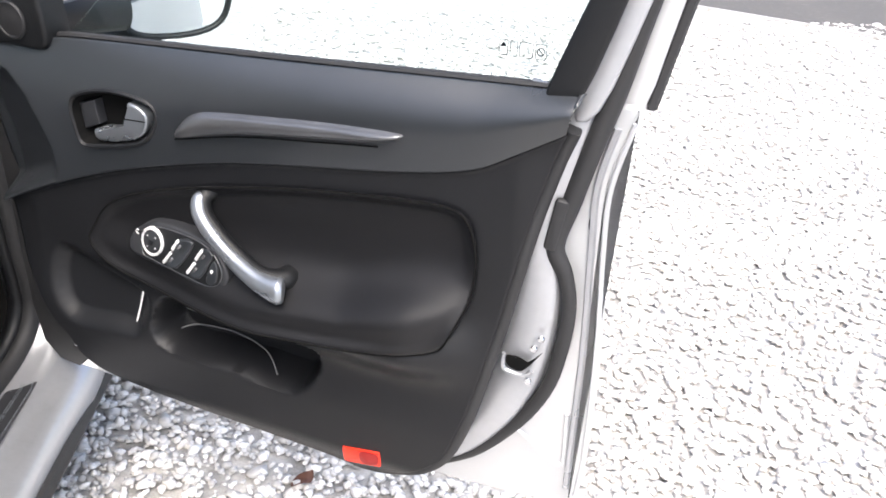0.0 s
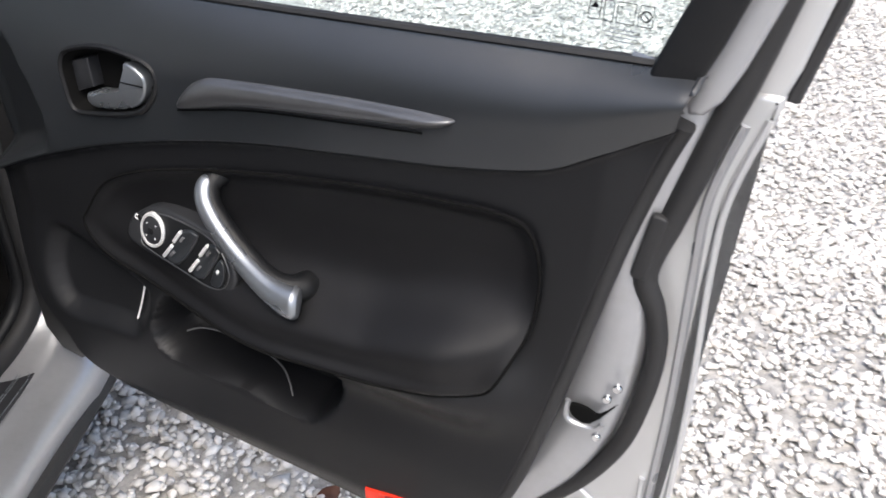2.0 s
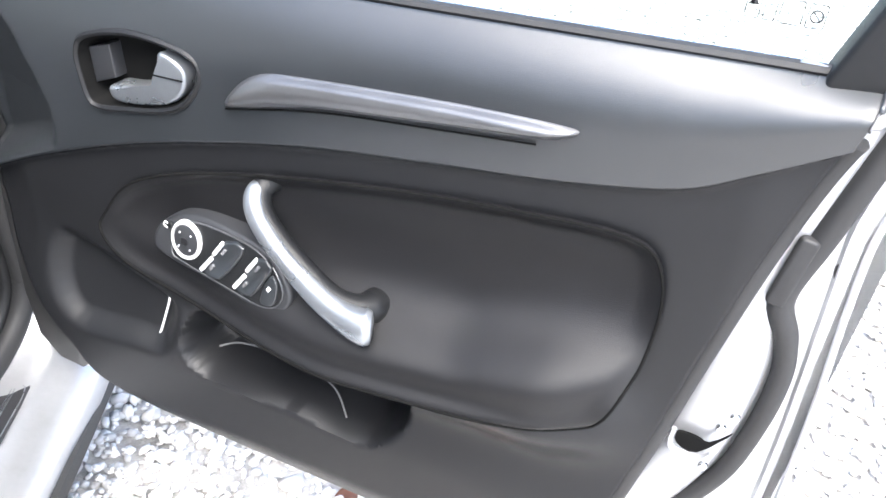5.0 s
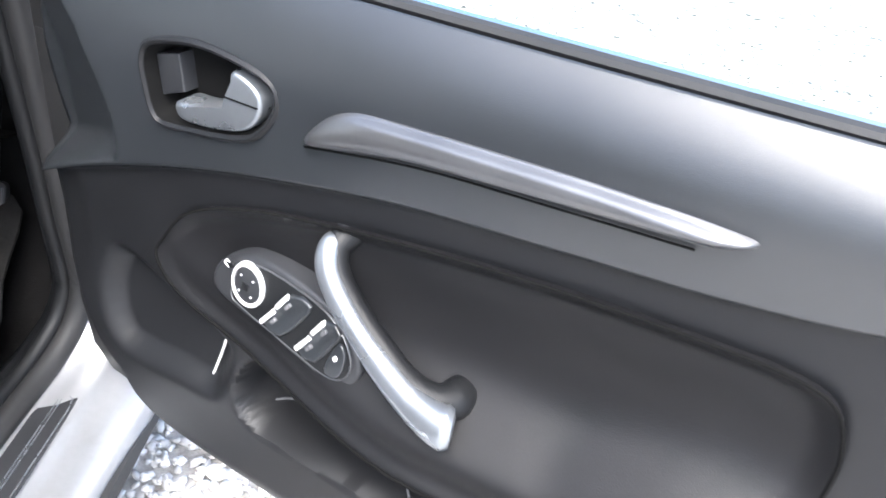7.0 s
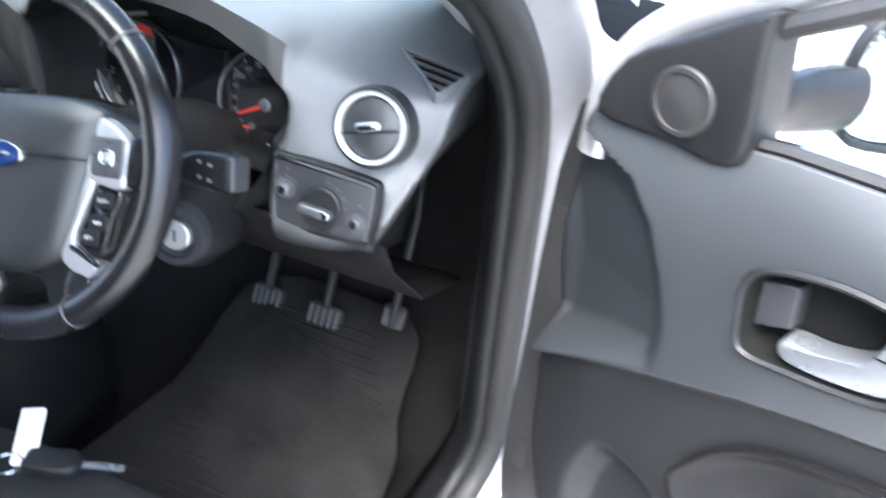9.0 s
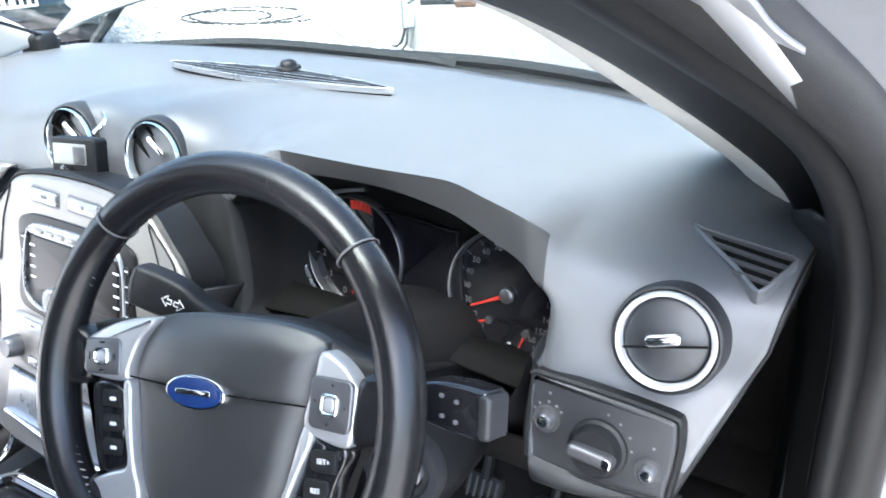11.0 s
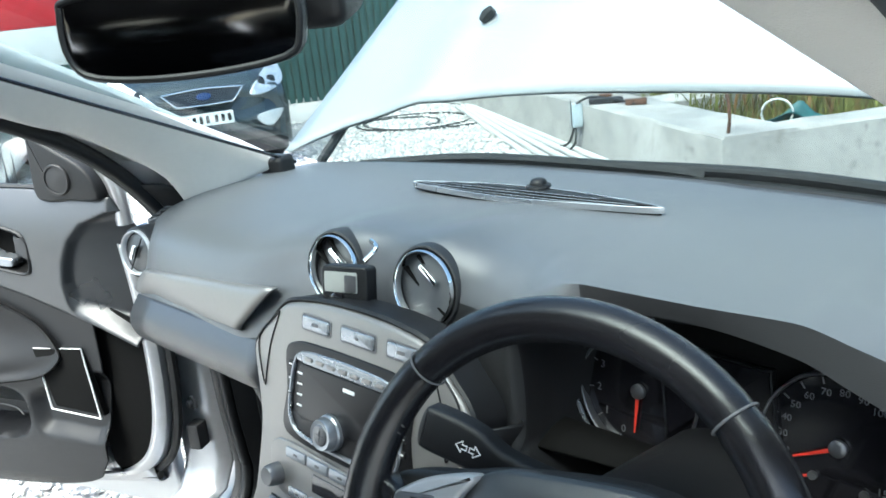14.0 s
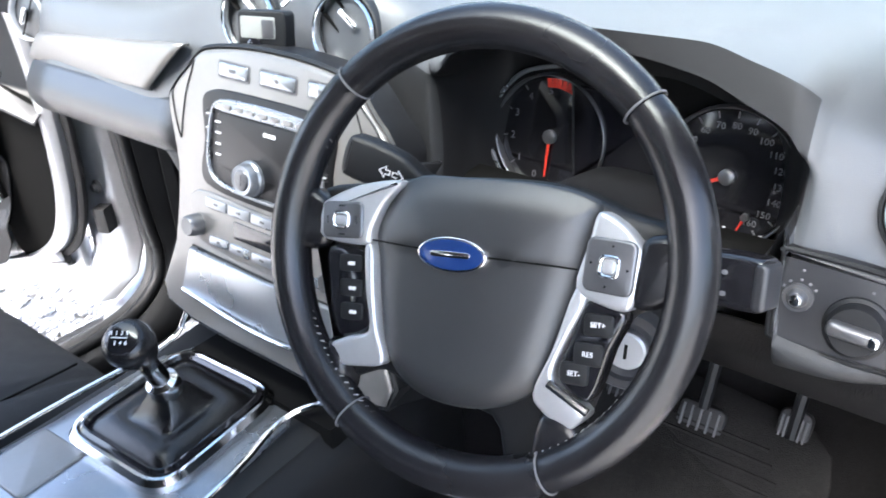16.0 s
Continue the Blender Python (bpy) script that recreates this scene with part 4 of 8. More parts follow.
part("glass_mark", ring_plate(oval(0.025, 0, 0.006, 0.006, 18), oval(0.025, 0, 0.0045, 0.0045, 18), 0, 0.0005, 0.0001), GLOSSB, driver_door, matrix=sm)
part("glass_mark", plate(rrect(0.025, 0, 0.011, 0.0012, 0.0004, turn=-45), 0, 0.0006, 0.0001), GLOSSB, driver_door, matrix=sm)
part("glass_mark", plate([(-0.034, 0.001), (-0.024, 0.001), (-0.029, 0.008)], 0, 0.0005, 0.0001), GLOSSB, driver_door, matrix=sm)
for k, (w, oy) in enumerate(((0.03, -0.017), (0.042, -0.021), (0.036, -0.025), (0.026, -0.029))):
    part("glass_print", plate(rrect(0.004, oy, w, 0.0013, 0.0004), 0, 0.0005, 0.0001), etch, driver_door, matrix=sm)


# ---- body of the open car ----
car = thing("silver_car", "silver estate car with its bonnet raised", "car", (0, 0.9, 0))


OPENING = [(0.66, 0.05, 1.57), (0.72, 0.25, 1.49), (0.765, 0.45, 1.40), (0.815, 0.655, 1.290), (0.836, 0.775, 1.175), (0.842, 0.838, 1.06), (0.842, 0.856, 0.92), (0.842, 0.866, 0.79), (0.842, 0.870, 0.66), (0.842, 0.876, 0.58), (0.838, 0.878, 0.51), (0.828, 0.850, 0.450), (0.814, 0.785, 0.414), (0.804, 0.70, 0.402), (0.800, 0.55, 0.400), (0.800, 0.0, 0.40), (0.800, -1.2, 0.40)]


facing_post = basis((0.893, 0.829, 0.672), (1, 0, 0), (0, 0, 1), (0, -1, 0))
# along each windscreen pillar: glass side, rear edge of the lining, edge of the black trim
LINING_LINES = {
    1: ([(0.565, 0.05, 1.570), (0.574, 0.335, 1.464), (0.604, 0.45, 1.410), (0.609, 0.60, 1.357), (0.606, 0.72, 1.305), (0.612, 0.93, 1.205), (0.645, 1.02, 1.145), (0.690, 1.00, 1.085)],
        [(0.612, 0.05, 1.566), (0.616, 0.32, 1.462), (0.622, 0.46, 1.398), (0.634, 0.545, 1.366), (0.642, 0.655, 1.315), (0.658, 0.86, 1.216), (0.698, 0.915, 1.160), (0.735, 0.94, 1.085)],
        [(0.665, 0.05, 1.560), (0.690, 0.28, 1.462), (0.700, 0.414, 1.406), (0.700, 0.473, 1.384), (0.710, 0.60, 1.338), (0.730, 0.80, 1.240), (0.762, 0.88, 1.170), (0.785, 0.92, 1.085)]),
    -1: ([(0.600, 0.05, 1.620), (0.630, 0.40, 1.525), (0.645, 0.556, 1.453), (0.652, 0.673, 1.388), (0.660, 0.806, 1.308), (0.661, 0.87, 1.272), (0.662, 0.93, 1.238), (0.662, 1.000, 1.190)],
         [(0.640, 0.02, 1.590), (0.675, 0.28, 1.490), (0.700, 0.545, 1.356), (0.712, 0.640, 1.314), (0.722, 0.735, 1.252), (0.722, 0.775, 1.222), (0.722, 0.80, 1.195), (0.722, 0.830, 1.140)],
         [(0.660, 0.02, 1.590), (0.695, 0.28, 1.490), (0.720, 0.545, 1.356), (0.732, 0.640, 1.314), (0.742, 0.735, 1.252), (0.742, 0.775, 1.222), (0.742, 0.80, 1.195), (0.742, 0.830, 1.140)]),
}


for side, text in ((1, "driver"), (-1, "passenger")):
    S = Matrix.Scale(side, 4, (1, 0, 0))

    def shell(name, bm, mat, label="", **kw):
        return part(name, bm, mat, car, label, matrix=S, **kw)
    # door opening: pillar face running down into the sill
    path = smooth(OPENING, 7, False)
    rows = []
    for i, p in enumerate(path):
        q, r = np.array(path[max(i - 1, 0)]), np.array(path[min(i + 1, len(path) - 1)])
        t = (r - q) / np.linalg.norm(r - q)
        n = np.array([0, t[2], -t[1]])
        n = n / np.linalg.norm(n)
        low = step(0.62, 0.43, p[2])
        high = [(-0.06, -0.10), (-0.045, -0.012), (-0.012, -0.010), (0.004, -0.020), (0.018, -0.028), (0.030, -0.033), (0.038, -0.040), (0.043, -0.060), (0.044, -0.12), (0.03, -0.20)]
        flat_ = [(-0.06, -0.10), (-0.045, -0.012), (-0.012, -0.008), (0.002, -0.011), (0.052, -0.014), (0.066, -0.028), (0.098, -0.044), (0.122, -0.060), (0.130, -0.12), (0.09, -0.20)]
        prof_ = [(a_[0] * (1 - low) + b_[0] * low, a_[1] * (1 - low) + b_[1] * low) for a_, b_ in zip(high, flat_)]
        deep = -0.05 - 0.15 * step(1.20, 1.02, p[2])
        rows.append([tuple(np.array(p) + np.array([a_, 0, 0]) + n * max(b_, deep)) for a_, b_ in smooth(prof_, 2, False)])
    shell("door_opening", loft(rows), PAINT_IN, "silver painted door pillar and sill", sharp=60, thick=0.003)
    shell("opening_seal", tube([tuple(np.array(p) + np.array([-0.022, 0, 0.004])) for p in path], 0.020, 12), RUBBER, "black rubber door opening seal")
    shell("seal_lip", tube([tuple(np.array(p) + np.array([-0.050, -0.006, 0.012 * step(0.6, 0.42, p[2])])) for p in path], 0.015, 10), HARD, "black inner lip of the seal")
    shell("opening_lining", loft([[tuple(np.array(p) + np.array(q)) for q in ((-0.040, 0.004, -0.002), (-0.065, 0.0, 0.004), (-0.085, 0.03, 0.0), (-0.11, 0.10, -0.03))] for p in path if p[1] > 0.3 and p[2] < 1.2]), HARD, "black trim inside the door opening", thick=0.003)
    # A solid black tube gives the shade of the gap at the hinges
    shell("hinge_gap", tube([(0.840, 0.955, 1.17), (0.840, 0.955, 1.0), (0.861, 0.955, 0.75), (0.861, 0.955, 0.5)], 0.014, 8), CAVITY, "shade of the hinge gap, as a black tube")
    if side < 0:
        post = [[(x_, y_, z_) for x_, y_ in smooth([(0.846, 0.872), (0.862, 0.850), (0.885, 0.836), (0.915, 0.820), (0.945, 0.806), (0.962, 0.84)], 3, False)] for z_ in (1.08, 0.95, 0.80, 0.65, 0.52)]
        post += [[(x_, y_ - 0.03, 0.46) for x_, y_, z_ in post[-1]], [(x_, y_ - 0.10, 0.425) for x_, y_, z_ in post[-1]]]
        shell("hinge_post", loft(post), PAINT_IN, "silver painted hinge pillar", thick=0.003)
        check = lathe([(0.016, 0.0), (0.016, 0.006), (0.010, 0.008), (0.009, 0.016), (0.004, 0.017)], 16)
        check.transform(facing_post)
        shell("hinge_bolt", check, RUBBERG, "grey bolt in the hinge pillar")
    # wing behind the hinges
    shell("wing", loft([smooth([(0.90, 0.92, z0), (0.925, 1.1, z0), (0.92, 1.8, z0), (0.86, 2.4, z0)], 5, False) for z0 in (0.30, 0.55)] + [smooth([(0.90, 0.92, z0), (0.925, 1.1, z0), (0.92, 1.8, z0 - drop), (0.86, 2.4, z0 - 2.2 * drop)], 5, False) for z0, drop in ((0.85, 0.07), (0.98, 0.11))] + [smooth([(0.86, 0.98, 1.03), (0.88, 1.1, 1.03), (0.86, 1.8, 0.89), (0.78, 2.4, 0.74)], 5, False)]), PAINT, "silver front wing", thick=0.004)
    shell("skirt_seal", tube([(0.925, -1.2, 0.275), (0.925, 0.2, 0.275), (0.925, 0.95, 0.280), (0.915, 1.05, 0.29)], 0.026, 8), RUBBER, "black skirt moulding")
    plate_bm = plate(smooth([(0.804, -0.25), (0.856, -0.25), (0.858, 0.715), (0.855, 0.742), (0.842, 0.752), (0.812, 0.752), (0.804, 0.735), (0.803, 0.70)], 4), 0.0, 0.005, 0.0015)
    plate_bm.transform(T(0, 0, 0.3895))
    scuff = shell("scuff_plate", plate_bm, PANEL, "dark tread plate with bright lines on the sill")
    for pts in ([(0.854, -0.25, 0.3945), (0.854, 0.715, 0.3945), (0.850, 0.738, 0.3945), (0.838, 0.748, 0.3945)], [(0.834, -0.25, 0.3945), (0.834, 0.748, 0.3945)], [(0.829, -0.25, 0.3945), (0.829, 0.748, 0.3945)]):
        part("plate_line", tube(pts, 0.0012, 6), SATIN, scuff, "bright line", matrix=S)
    # windscreen pillar lining, with the black trim and the painted side behind it
    rows, dark, side_rows = [], [], []
    for p1, p0, far in zip(*(smooth(q, 6, False) for q in LINING_LINES[side])):
        p1, p0, far = Vector(p1), Vector(p0), Vector(far)
        mid = (p0 + p1) / 2 + Vector((-0.012, -0.016, 0.002))
        rows.append(smooth([tuple(p1 + Vector((0.03, 0.03, 0))), tuple(p1), tuple(mid), tuple(p0), tuple(p0 + Vector((0.02, 0.012, 0)))], 4, False))
        dark.append(smooth([tuple(p0 + Vector((0.006, 0.006, 0))), tuple(p0.lerp(far, 0.5) + Vector((-0.010, -0.012, 0))), tuple(far), tuple(far + Vector((0.012, 0.02, 0)))], 3, False))
        side_rows.append([tuple(far + Vector((0.004, 0.012, 0))), tuple(far + Vector((0.03, -0.004, 0.004))), tuple(far + Vector((0.075, 0.0, -0.004)))])
    shell("pillar_lining", loft(rows), LINING, "pale grey windscreen pillar lining", thick=0.004)
    if side > 0:
        shell("pillar_edge", loft(dark), HARD, "dark inner edge of the pillar", thick=0.003)
        shell("pillar_side", loft(side_rows), PAINT_IN, "silver painted side of the pillar", thick=0.003)
    rows = []
    for t in np.linspace(0, 1, 10):
        p0 = Vector((0.735, 1.085, 1.120)).lerp(Vector((0.677, 0.14, 1.565)), t)
        rows.append([tuple(p0 + Vector(q)) for q in ((0.0, 0.03, 0.0), (0.02, 0.01, 0.012), (0.05, -0.02, 0.01), (0.072, -0.05, -0.01))])
    shell("pillar_outside", loft(rows), PAINT, "silver windscreen pillar", thick=0.01)
    shell("glass_border", tube(smooth([(0.650, 1.03, 1.190), (0.635, 0.55, 1.41), (0.615, 0.12, 1.605)], 6, False), 0.006, 8, flat=0.6), GLOSSB, "black windscreen border")
    # kick panel and inner side
    shell("kick_panel", loft([[(0.752, 0.905, z), (0.735, 0.99, z), (0.70, 1.35, z)] for z in (0.36, 0.6, 0.85, 1.0)]), HARD, "black kick panel", thick=0.004)
    # dark lining of the roof edge and side behind
    shell("roof_rail", loft([[(0.56, y, 1.585), (0.62, y, 1.565), (0.66, y, 1.575), (0.64, y, 1.625), (0.58, y, 1.63)] for y in (0.12, -0.2, -1.4)], closed=True), HEADLINER, "dark roof edge lining")
    shell("rear_side", box(0.70, 0.86, -1.6, -1.18, 0.25, 1.57, 0.02), HARD, "dark rear side")
    shell("middle_pillar", box(0.70, 0.80, -0.52, -0.40, 0.30, 1.60, 0.02), HARD, "dark middle pillar")
    # Unseen opaque pane, added to keep daylight out of the mirror
    shell("side_window_blank", box(0.745, 0.765, -1.18, -0.52, 1.10, 1.57, 0.003), DARKGLASS, "unseen opaque side pane that darkens the mirror")
    shell("rear_door", box(0.73, 0.86, -1.18, -0.52, 0.25, 1.10, 0.02), HARD, "closed rear door")

# roof, floor, bulkhead, rear
part("roof_lining", sheet(lambda u, v: (-0.60 + 1.20 * u, 0.15 - 1.8 * v, 1.595 + 0.035 * math.sin(math.pi * u)), 12, 12), HEADLINER, car, "dark roof lining", thick=0.01)
part("roof", sheet(lambda u, v: (-0.66 + 1.32 * u, 0.18 - 1.9 * v, 1.63 + 0.04 * math.sin(math.pi * u)), 12, 12), PAINT, car, "silver roof", thick=0.004)
# Opaque pane out of view, closing the rear so the mirror reflects dark
part("rear_window_blank", box(-0.66, 0.66, -1.70, -1.66, 1.30, 1.61, 0.004), DARKGLASS, car, "unseen opaque rear pane that darkens the mirror")
part("rear_wall", box(-0.8, 0.8, -1.72, -1.62, 0.25, 1.30, 0.02), FABRIC, car, "dark rear of the cabin")
part("cabin_floor", sheet(lambda u, v: (-0.76 + 1.52 * u, -1.6 + 3.0 * v, 0.30 + 0.28 * step(0.84, 0.98, v) + 0.10 * math.exp(-((u - 0.5) / 0.10) ** 2)), 40, 40), CARPET, car, "black carpeted floor", thick=0.01)
part("bulkhead", box(-0.76, 0.76, 1.30, 1.36, 0.3, 1.10, 0.01), CARPET, car, "dark bulkhead")

# windscreen
def screen(u, v):
    x = -1 + 2 * u
    w = 0.68 * (1 - v) + 0.62 * v
    y = (1.235 - 0.10 * x * x) * (1 - v) + (0.18 + 0.02 * x * x) * v
    z = 1.165 * (1 - v) + (1.625 - 0.02 * x * x) * v + 0.03 * (1 - x * x) * math.sin(math.pi * v)
    return (x * w, y, z)


ws = part("windscreen", sheet(screen, 16, 12), WGLASS, car, "clear windscreen", thick=0.004)
ws.visible_shadow = False
part("cowl", loft([[(x, (1.225 - 0.13 * (x / 0.70) ** 2) + dy, z) for dy, z in ((-0.05, 1.146), (-0.005, 1.164), (0.03, 1.166), (0.06, 1.142), (0.16, 1.09))] for x in np.linspace(-0.72, 0.72, 24)]), RUBBER, car, "black scuttle below the windscreen", thick=0.006)
for pts in ([(-0.62, 1.17, 1.156), (-0.35, 1.235, 1.172), (0.0, 1.245, 1.172), (0.12, 1.245, 1.166)], [(-0.10, 1.25, 1.170), (0.2, 1.245, 1.176), (0.45, 1.20, 1.172), (0.66, 1.14, 1.16)]):
    wiper = part("wiper", tube(smooth(pts, 8, False), 0.008, 6, flat=1.3), RUBBER, car, "black windscreen wiper")

# raised bonnet, hinged at the scuttle
HINGE, OPEN = Vector((0, 1.15, 1.178)), radians(40.0)


def bonnet(u, v):
    x = -1 + 2 * u
    s0 = 0.172 * (1 - abs(x) ** 3.0) - 0.012 * abs(x) ** 6
    s = s0 + (1.12 - 0.10 * x * x - s0) * v
    w = 0.86 - 0.10 * v
    lift = 0.035 * (1 - x * x) * math.sin(math.pi * min(1, v * 0.9 + 0.05)) + 0.012 * math.exp(-((abs(x) - 0.6) / 0.06) ** 2)
    return (x * w, HINGE.y + s * math.cos(OPEN) - lift * math.sin(OPEN), HINGE.z + s * math.sin(OPEN) + lift * math.cos(OPEN))


lid = part("bonnet", sheet(bonnet, 40, 30), PAINT, car, "raised silver bonnet", thick=0.007)
part("washer_jet", tube([(-0.446, 1.398, 1.418), (-0.436, 1.405, 1.430), (-0.424, 1.410, 1.440)], [0.009, 0.014, 0.010], 8), RUBBER, lid, "black washer jet")
for sx in (-1, 1):
    part("bonnet_hinge", tube([(sx * 0.76, 1.13, 1.06), (sx * 0.75, 1.17, 1.16), (sx * 0.74, 1.30, 1.275)], 0.011, 8), RUBBER, car, "black bonnet hinge")
part("engine_bay", box(-0.78, 0.78, 1.42, 2.35, 0.35, 0.90, 0.05), CAVITY, car, "dark engine bay")


# ---- dashboard ----
dash = thing("dashboard", "dark grey soft-touch dashboard with round vents", "dashboard", (0, 0.7, 0.9))
HOOD = [
    # x, then the profile from the windscreen over the top and down the face
    (-0.745, [(1.10, 1.150), (0.98, 1.150), (0.86, 1.140), (0.80, 1.130), (0.77, 1.115), (0.755, 1.095), (0.745, 1.06), (0.738, 1.03), (0.735, 1.005), (0.755, 0.985), (0.86, 0.975)]),
    (-0.700, [(1.115, 1.168), (0.98, 1.174), (0.84, 1.165), (0.77, 1.152), (0.735, 1.130), (0.718, 1.10), (0.705, 1.065), (0.690, 1.03), (0.690, 1.000), (0.72, 0.972), (0.84, 0.96)]),
    (-0.55, [(1.165, 1.168), (0.99, 1.183), (0.84, 1.180), (0.74, 1.165), (0.69, 1.140), (0.668, 1.105), (0.660, 1.060), (0.645, 1.02), (0.648, 0.985), (0.69, 0.955), (0.84, 0.94)]),
    (-0.30, [(1.21, 1.168), (1.00, 1.186), (0.85, 1.188), (0.745, 1.178), (0.69, 1.155), (0.665, 1.115), (0.655, 1.075), (0.640, 1.015), (0.640, 0.975), (0.68, 0.945), (0.84, 0.93)]),
    (-0.18, [(1.225, 1.168), (1.00, 1.187), (0.85, 1.192), (0.752, 1.192), (0.708, 1.178), (0.692, 1.145), (0.680, 1.11), (0.66, 1.04), (0.63, 0.92), (0.65, 0.82), (0.84, 0.79)]),
    (-0.05, [(1.225, 1.168), (1.00, 1.188), (0.85, 1.197), (0.757, 1.203), (0.715, 1.196), (0.698, 1.165), (0.694, 1.125), (0.69, 1.06), (0.64, 0.92), (0.65, 0.80), (0.84, 0.78)]),
    (0.07, [(1.22, 1.168), (1.00, 1.190), (0.85, 1.203), (0.757, 1.208), (0.715, 1.199), (0.698, 1.165), (0.694, 1.12), (0.69, 1.06), (0.64, 0.92), (0.65, 0.80), (0.84, 0.78)]),
    (0.132, [(1.215, 1.168), (1.00, 1.189), (0.85, 1.198), (0.755, 1.199), (0.712, 1.185), (0.695, 1.155), (0.692, 1.125), (0.690, 1.06), (0.680, 0.99), (0.670, 0.93), (0.84, 0.80)]),
    (0.185, [(1.205, 1.168), (1.00, 1.189), (0.85, 1.197), (0.745, 1.197), (0.700, 1.178), (0.683, 1.145), (0.682, 1.11), (0.682, 1.06), (0.682, 1.01), (0.670, 0.95), (0.84, 0.80)]),
    (0.200, [(1.200, 1.168), (1.00, 1.189), (0.85, 1.197), (0.740, 1.197), (0.695, 1.176), (0.676, 1.138), (0.725, 1.118), (0.740, 1.06), (0.725, 1.00), (0.668, 0.970), (0.84, 0.80)]),
    (0.230, [(1.195, 1.168), (1.00, 1.189), (0.85, 1.197), (0.735, 1.200), (0.688, 1.186), (0.670, 1.163), (0.775, 1.150), (0.785, 1.06), (0.775, 0.975), (0.668, 0.955), (0.84, 0.80)]),
    (0.300, [(1.185, 1.168), (1.00, 1.190), (0.85, 1.197), (0.720, 1.206), (0.665, 1.209), (0.669, 1.187), (0.785, 1.172), (0.798, 1.07), (0.785, 0.965), (0.675, 0.945), (0.84, 0.80)]),
    (0.400, [(1.165, 1.168), (1.00, 1.190), (0.85, 1.197), (0.720, 1.207), (0.662, 1.210), (0.668, 1.191), (0.785, 1.175), (0.800, 1.07), (0.785, 0.965), (0.675, 0.945), (0.84, 0.80)]),
    (0.480, [(1.135, 1.168), (0.99, 1.188), (0.85, 1.196), (0.725, 1.207), (0.668, 1.209), (0.669, 1.181), (0.780, 1.165), (0.795, 1.07), (0.785, 0.965), (0.675, 0.945), (0.84, 0.80)]),
    (0.525, [(1.118, 1.167), (0.985, 1.185), (0.85, 1.193), (0.728, 1.200), (0.669, 1.198), (0.669, 1.163), (0.775, 1.148), (0.785, 1.07), (0.775, 0.985), (0.667, 0.985), (0.84, 0.82)]),
    (0.556, [(1.108, 1.165), (0.98, 1.182), (0.85, 1.189), (0.735, 1.192), (0.672, 1.187), (0.669, 1.148), (0.730, 1.132), (0.740, 1.08), (0.730, 1.038), (0.664, 1.032), (0.82, 0.84)]),
    (0.570, [(1.105, 1.164), (0.977, 1.181), (0.85, 1.187), (0.745, 1.185), (0.680, 1.177), (0.671, 1.131), (0.695, 1.118), (0.695, 1.098), (0.690, 1.080), (0.661, 1.070), (0.81, 0.85)]),
    (0.585, [(1.10, 1.162), (0.97, 1.178), (0.85, 1.183), (0.755, 1.177), (0.695, 1.160), (0.680, 1.125), (0.675, 1.09), (0.667, 1.05), (0.650, 1.00), (0.640, 0.955), (0.80, 0.86)]),
    (0.670, [(1.06, 1.135), (0.95, 1.152), (0.86, 1.156), (0.79, 1.150), (0.735, 1.136), (0.714, 1.112), (0.710, 1.07), (0.690, 1.035), (0.662, 0.99), (0.65, 0.955), (0.80, 0.87)]),
    (0.745, [(1.04, 1.110), (0.95, 1.132), (0.88, 1.142), (0.80, 1.142), (0.750, 1.122), (0.735, 1.09), (0.725, 1.055), (0.705, 1.03), (0.676, 0.99), (0.668, 0.955), (0.82, 0.88)]),
]
xs = np.array([s[0] for s in HOOD])
prof = np.array([s[1] for s in HOOD])
fine_x = np.concatenate([np.linspace(xs[i], xs[i + 1], 9)[:-1] for i in range(len(xs) - 1)] + [[xs[-1]]])


def monotone(x, table):
    """Smooth interpolation between the stations, with no overshoot."""
    i = min(max(int(np.searchsorted(xs, x)) - 1, 0), len(xs) - 2)
    t = (x - xs[i]) / (xs[i + 1] - xs[i])

    def slope(k):
        if k == 0 or k == len(xs) - 1:
            return np.zeros_like(table[0])
        a, b = (table[k] - table[k - 1]) / (xs[k] - xs[k - 1]), (table[k + 1] - table[k]) / (xs[k + 1] - xs[k])
        return np.where(a * b > 0, 2 * a * b / (a + b + 1e-12), 0.0)
    h = xs[i + 1] - xs[i]
    m0, m1 = slope(i) * h, slope(i + 1) * h
    return (2 * t ** 3 - 3 * t * t + 1) * table[i] + (t ** 3 - 2 * t * t + t) * m0 + (-2 * t ** 3 + 3 * t * t) * table[i + 1] + (t ** 3 - t * t) * m1


def flow(points, n, crisp):
    """Runs through points as smooth() does; crisp 1 keeps the corners sharp, with no overshoot."""
    p = np.array(points, float)
    d = np.diff(p, axis=0)
    tan = np.zeros_like(p)
    tan[0], tan[-1] = d[0], d[-1]
    a, b = d[:-1], d[1:]
    tan[1:-1] = (1 - crisp) * 0.5 * (a + b) + crisp * np.where(a * b > 0, np.sign(a) * np.minimum(np.abs(a), np.abs(b)), 0.0)
    out = []
    for k in range(len(p) - 1):
        for t in np.arange(n) / n:
            out.append((2 * t ** 3 - 3 * t * t + 1) * p[k] + (t ** 3 - 2 * t * t + t) * tan[k] + (-2 * t ** 3 + 3 * t * t) * p[k + 1] + (t ** 3 - t * t) * tan[k + 1])
    return out + [p[-1]]


def lean(x, z):
    """The driver's end of the dash slants outwards towards its top."""
    return x + (0.40 * min(0.0, z - 1.085) + 0.15 * max(0.0, z - 1.085)) * step(0.60, 0.745, x)


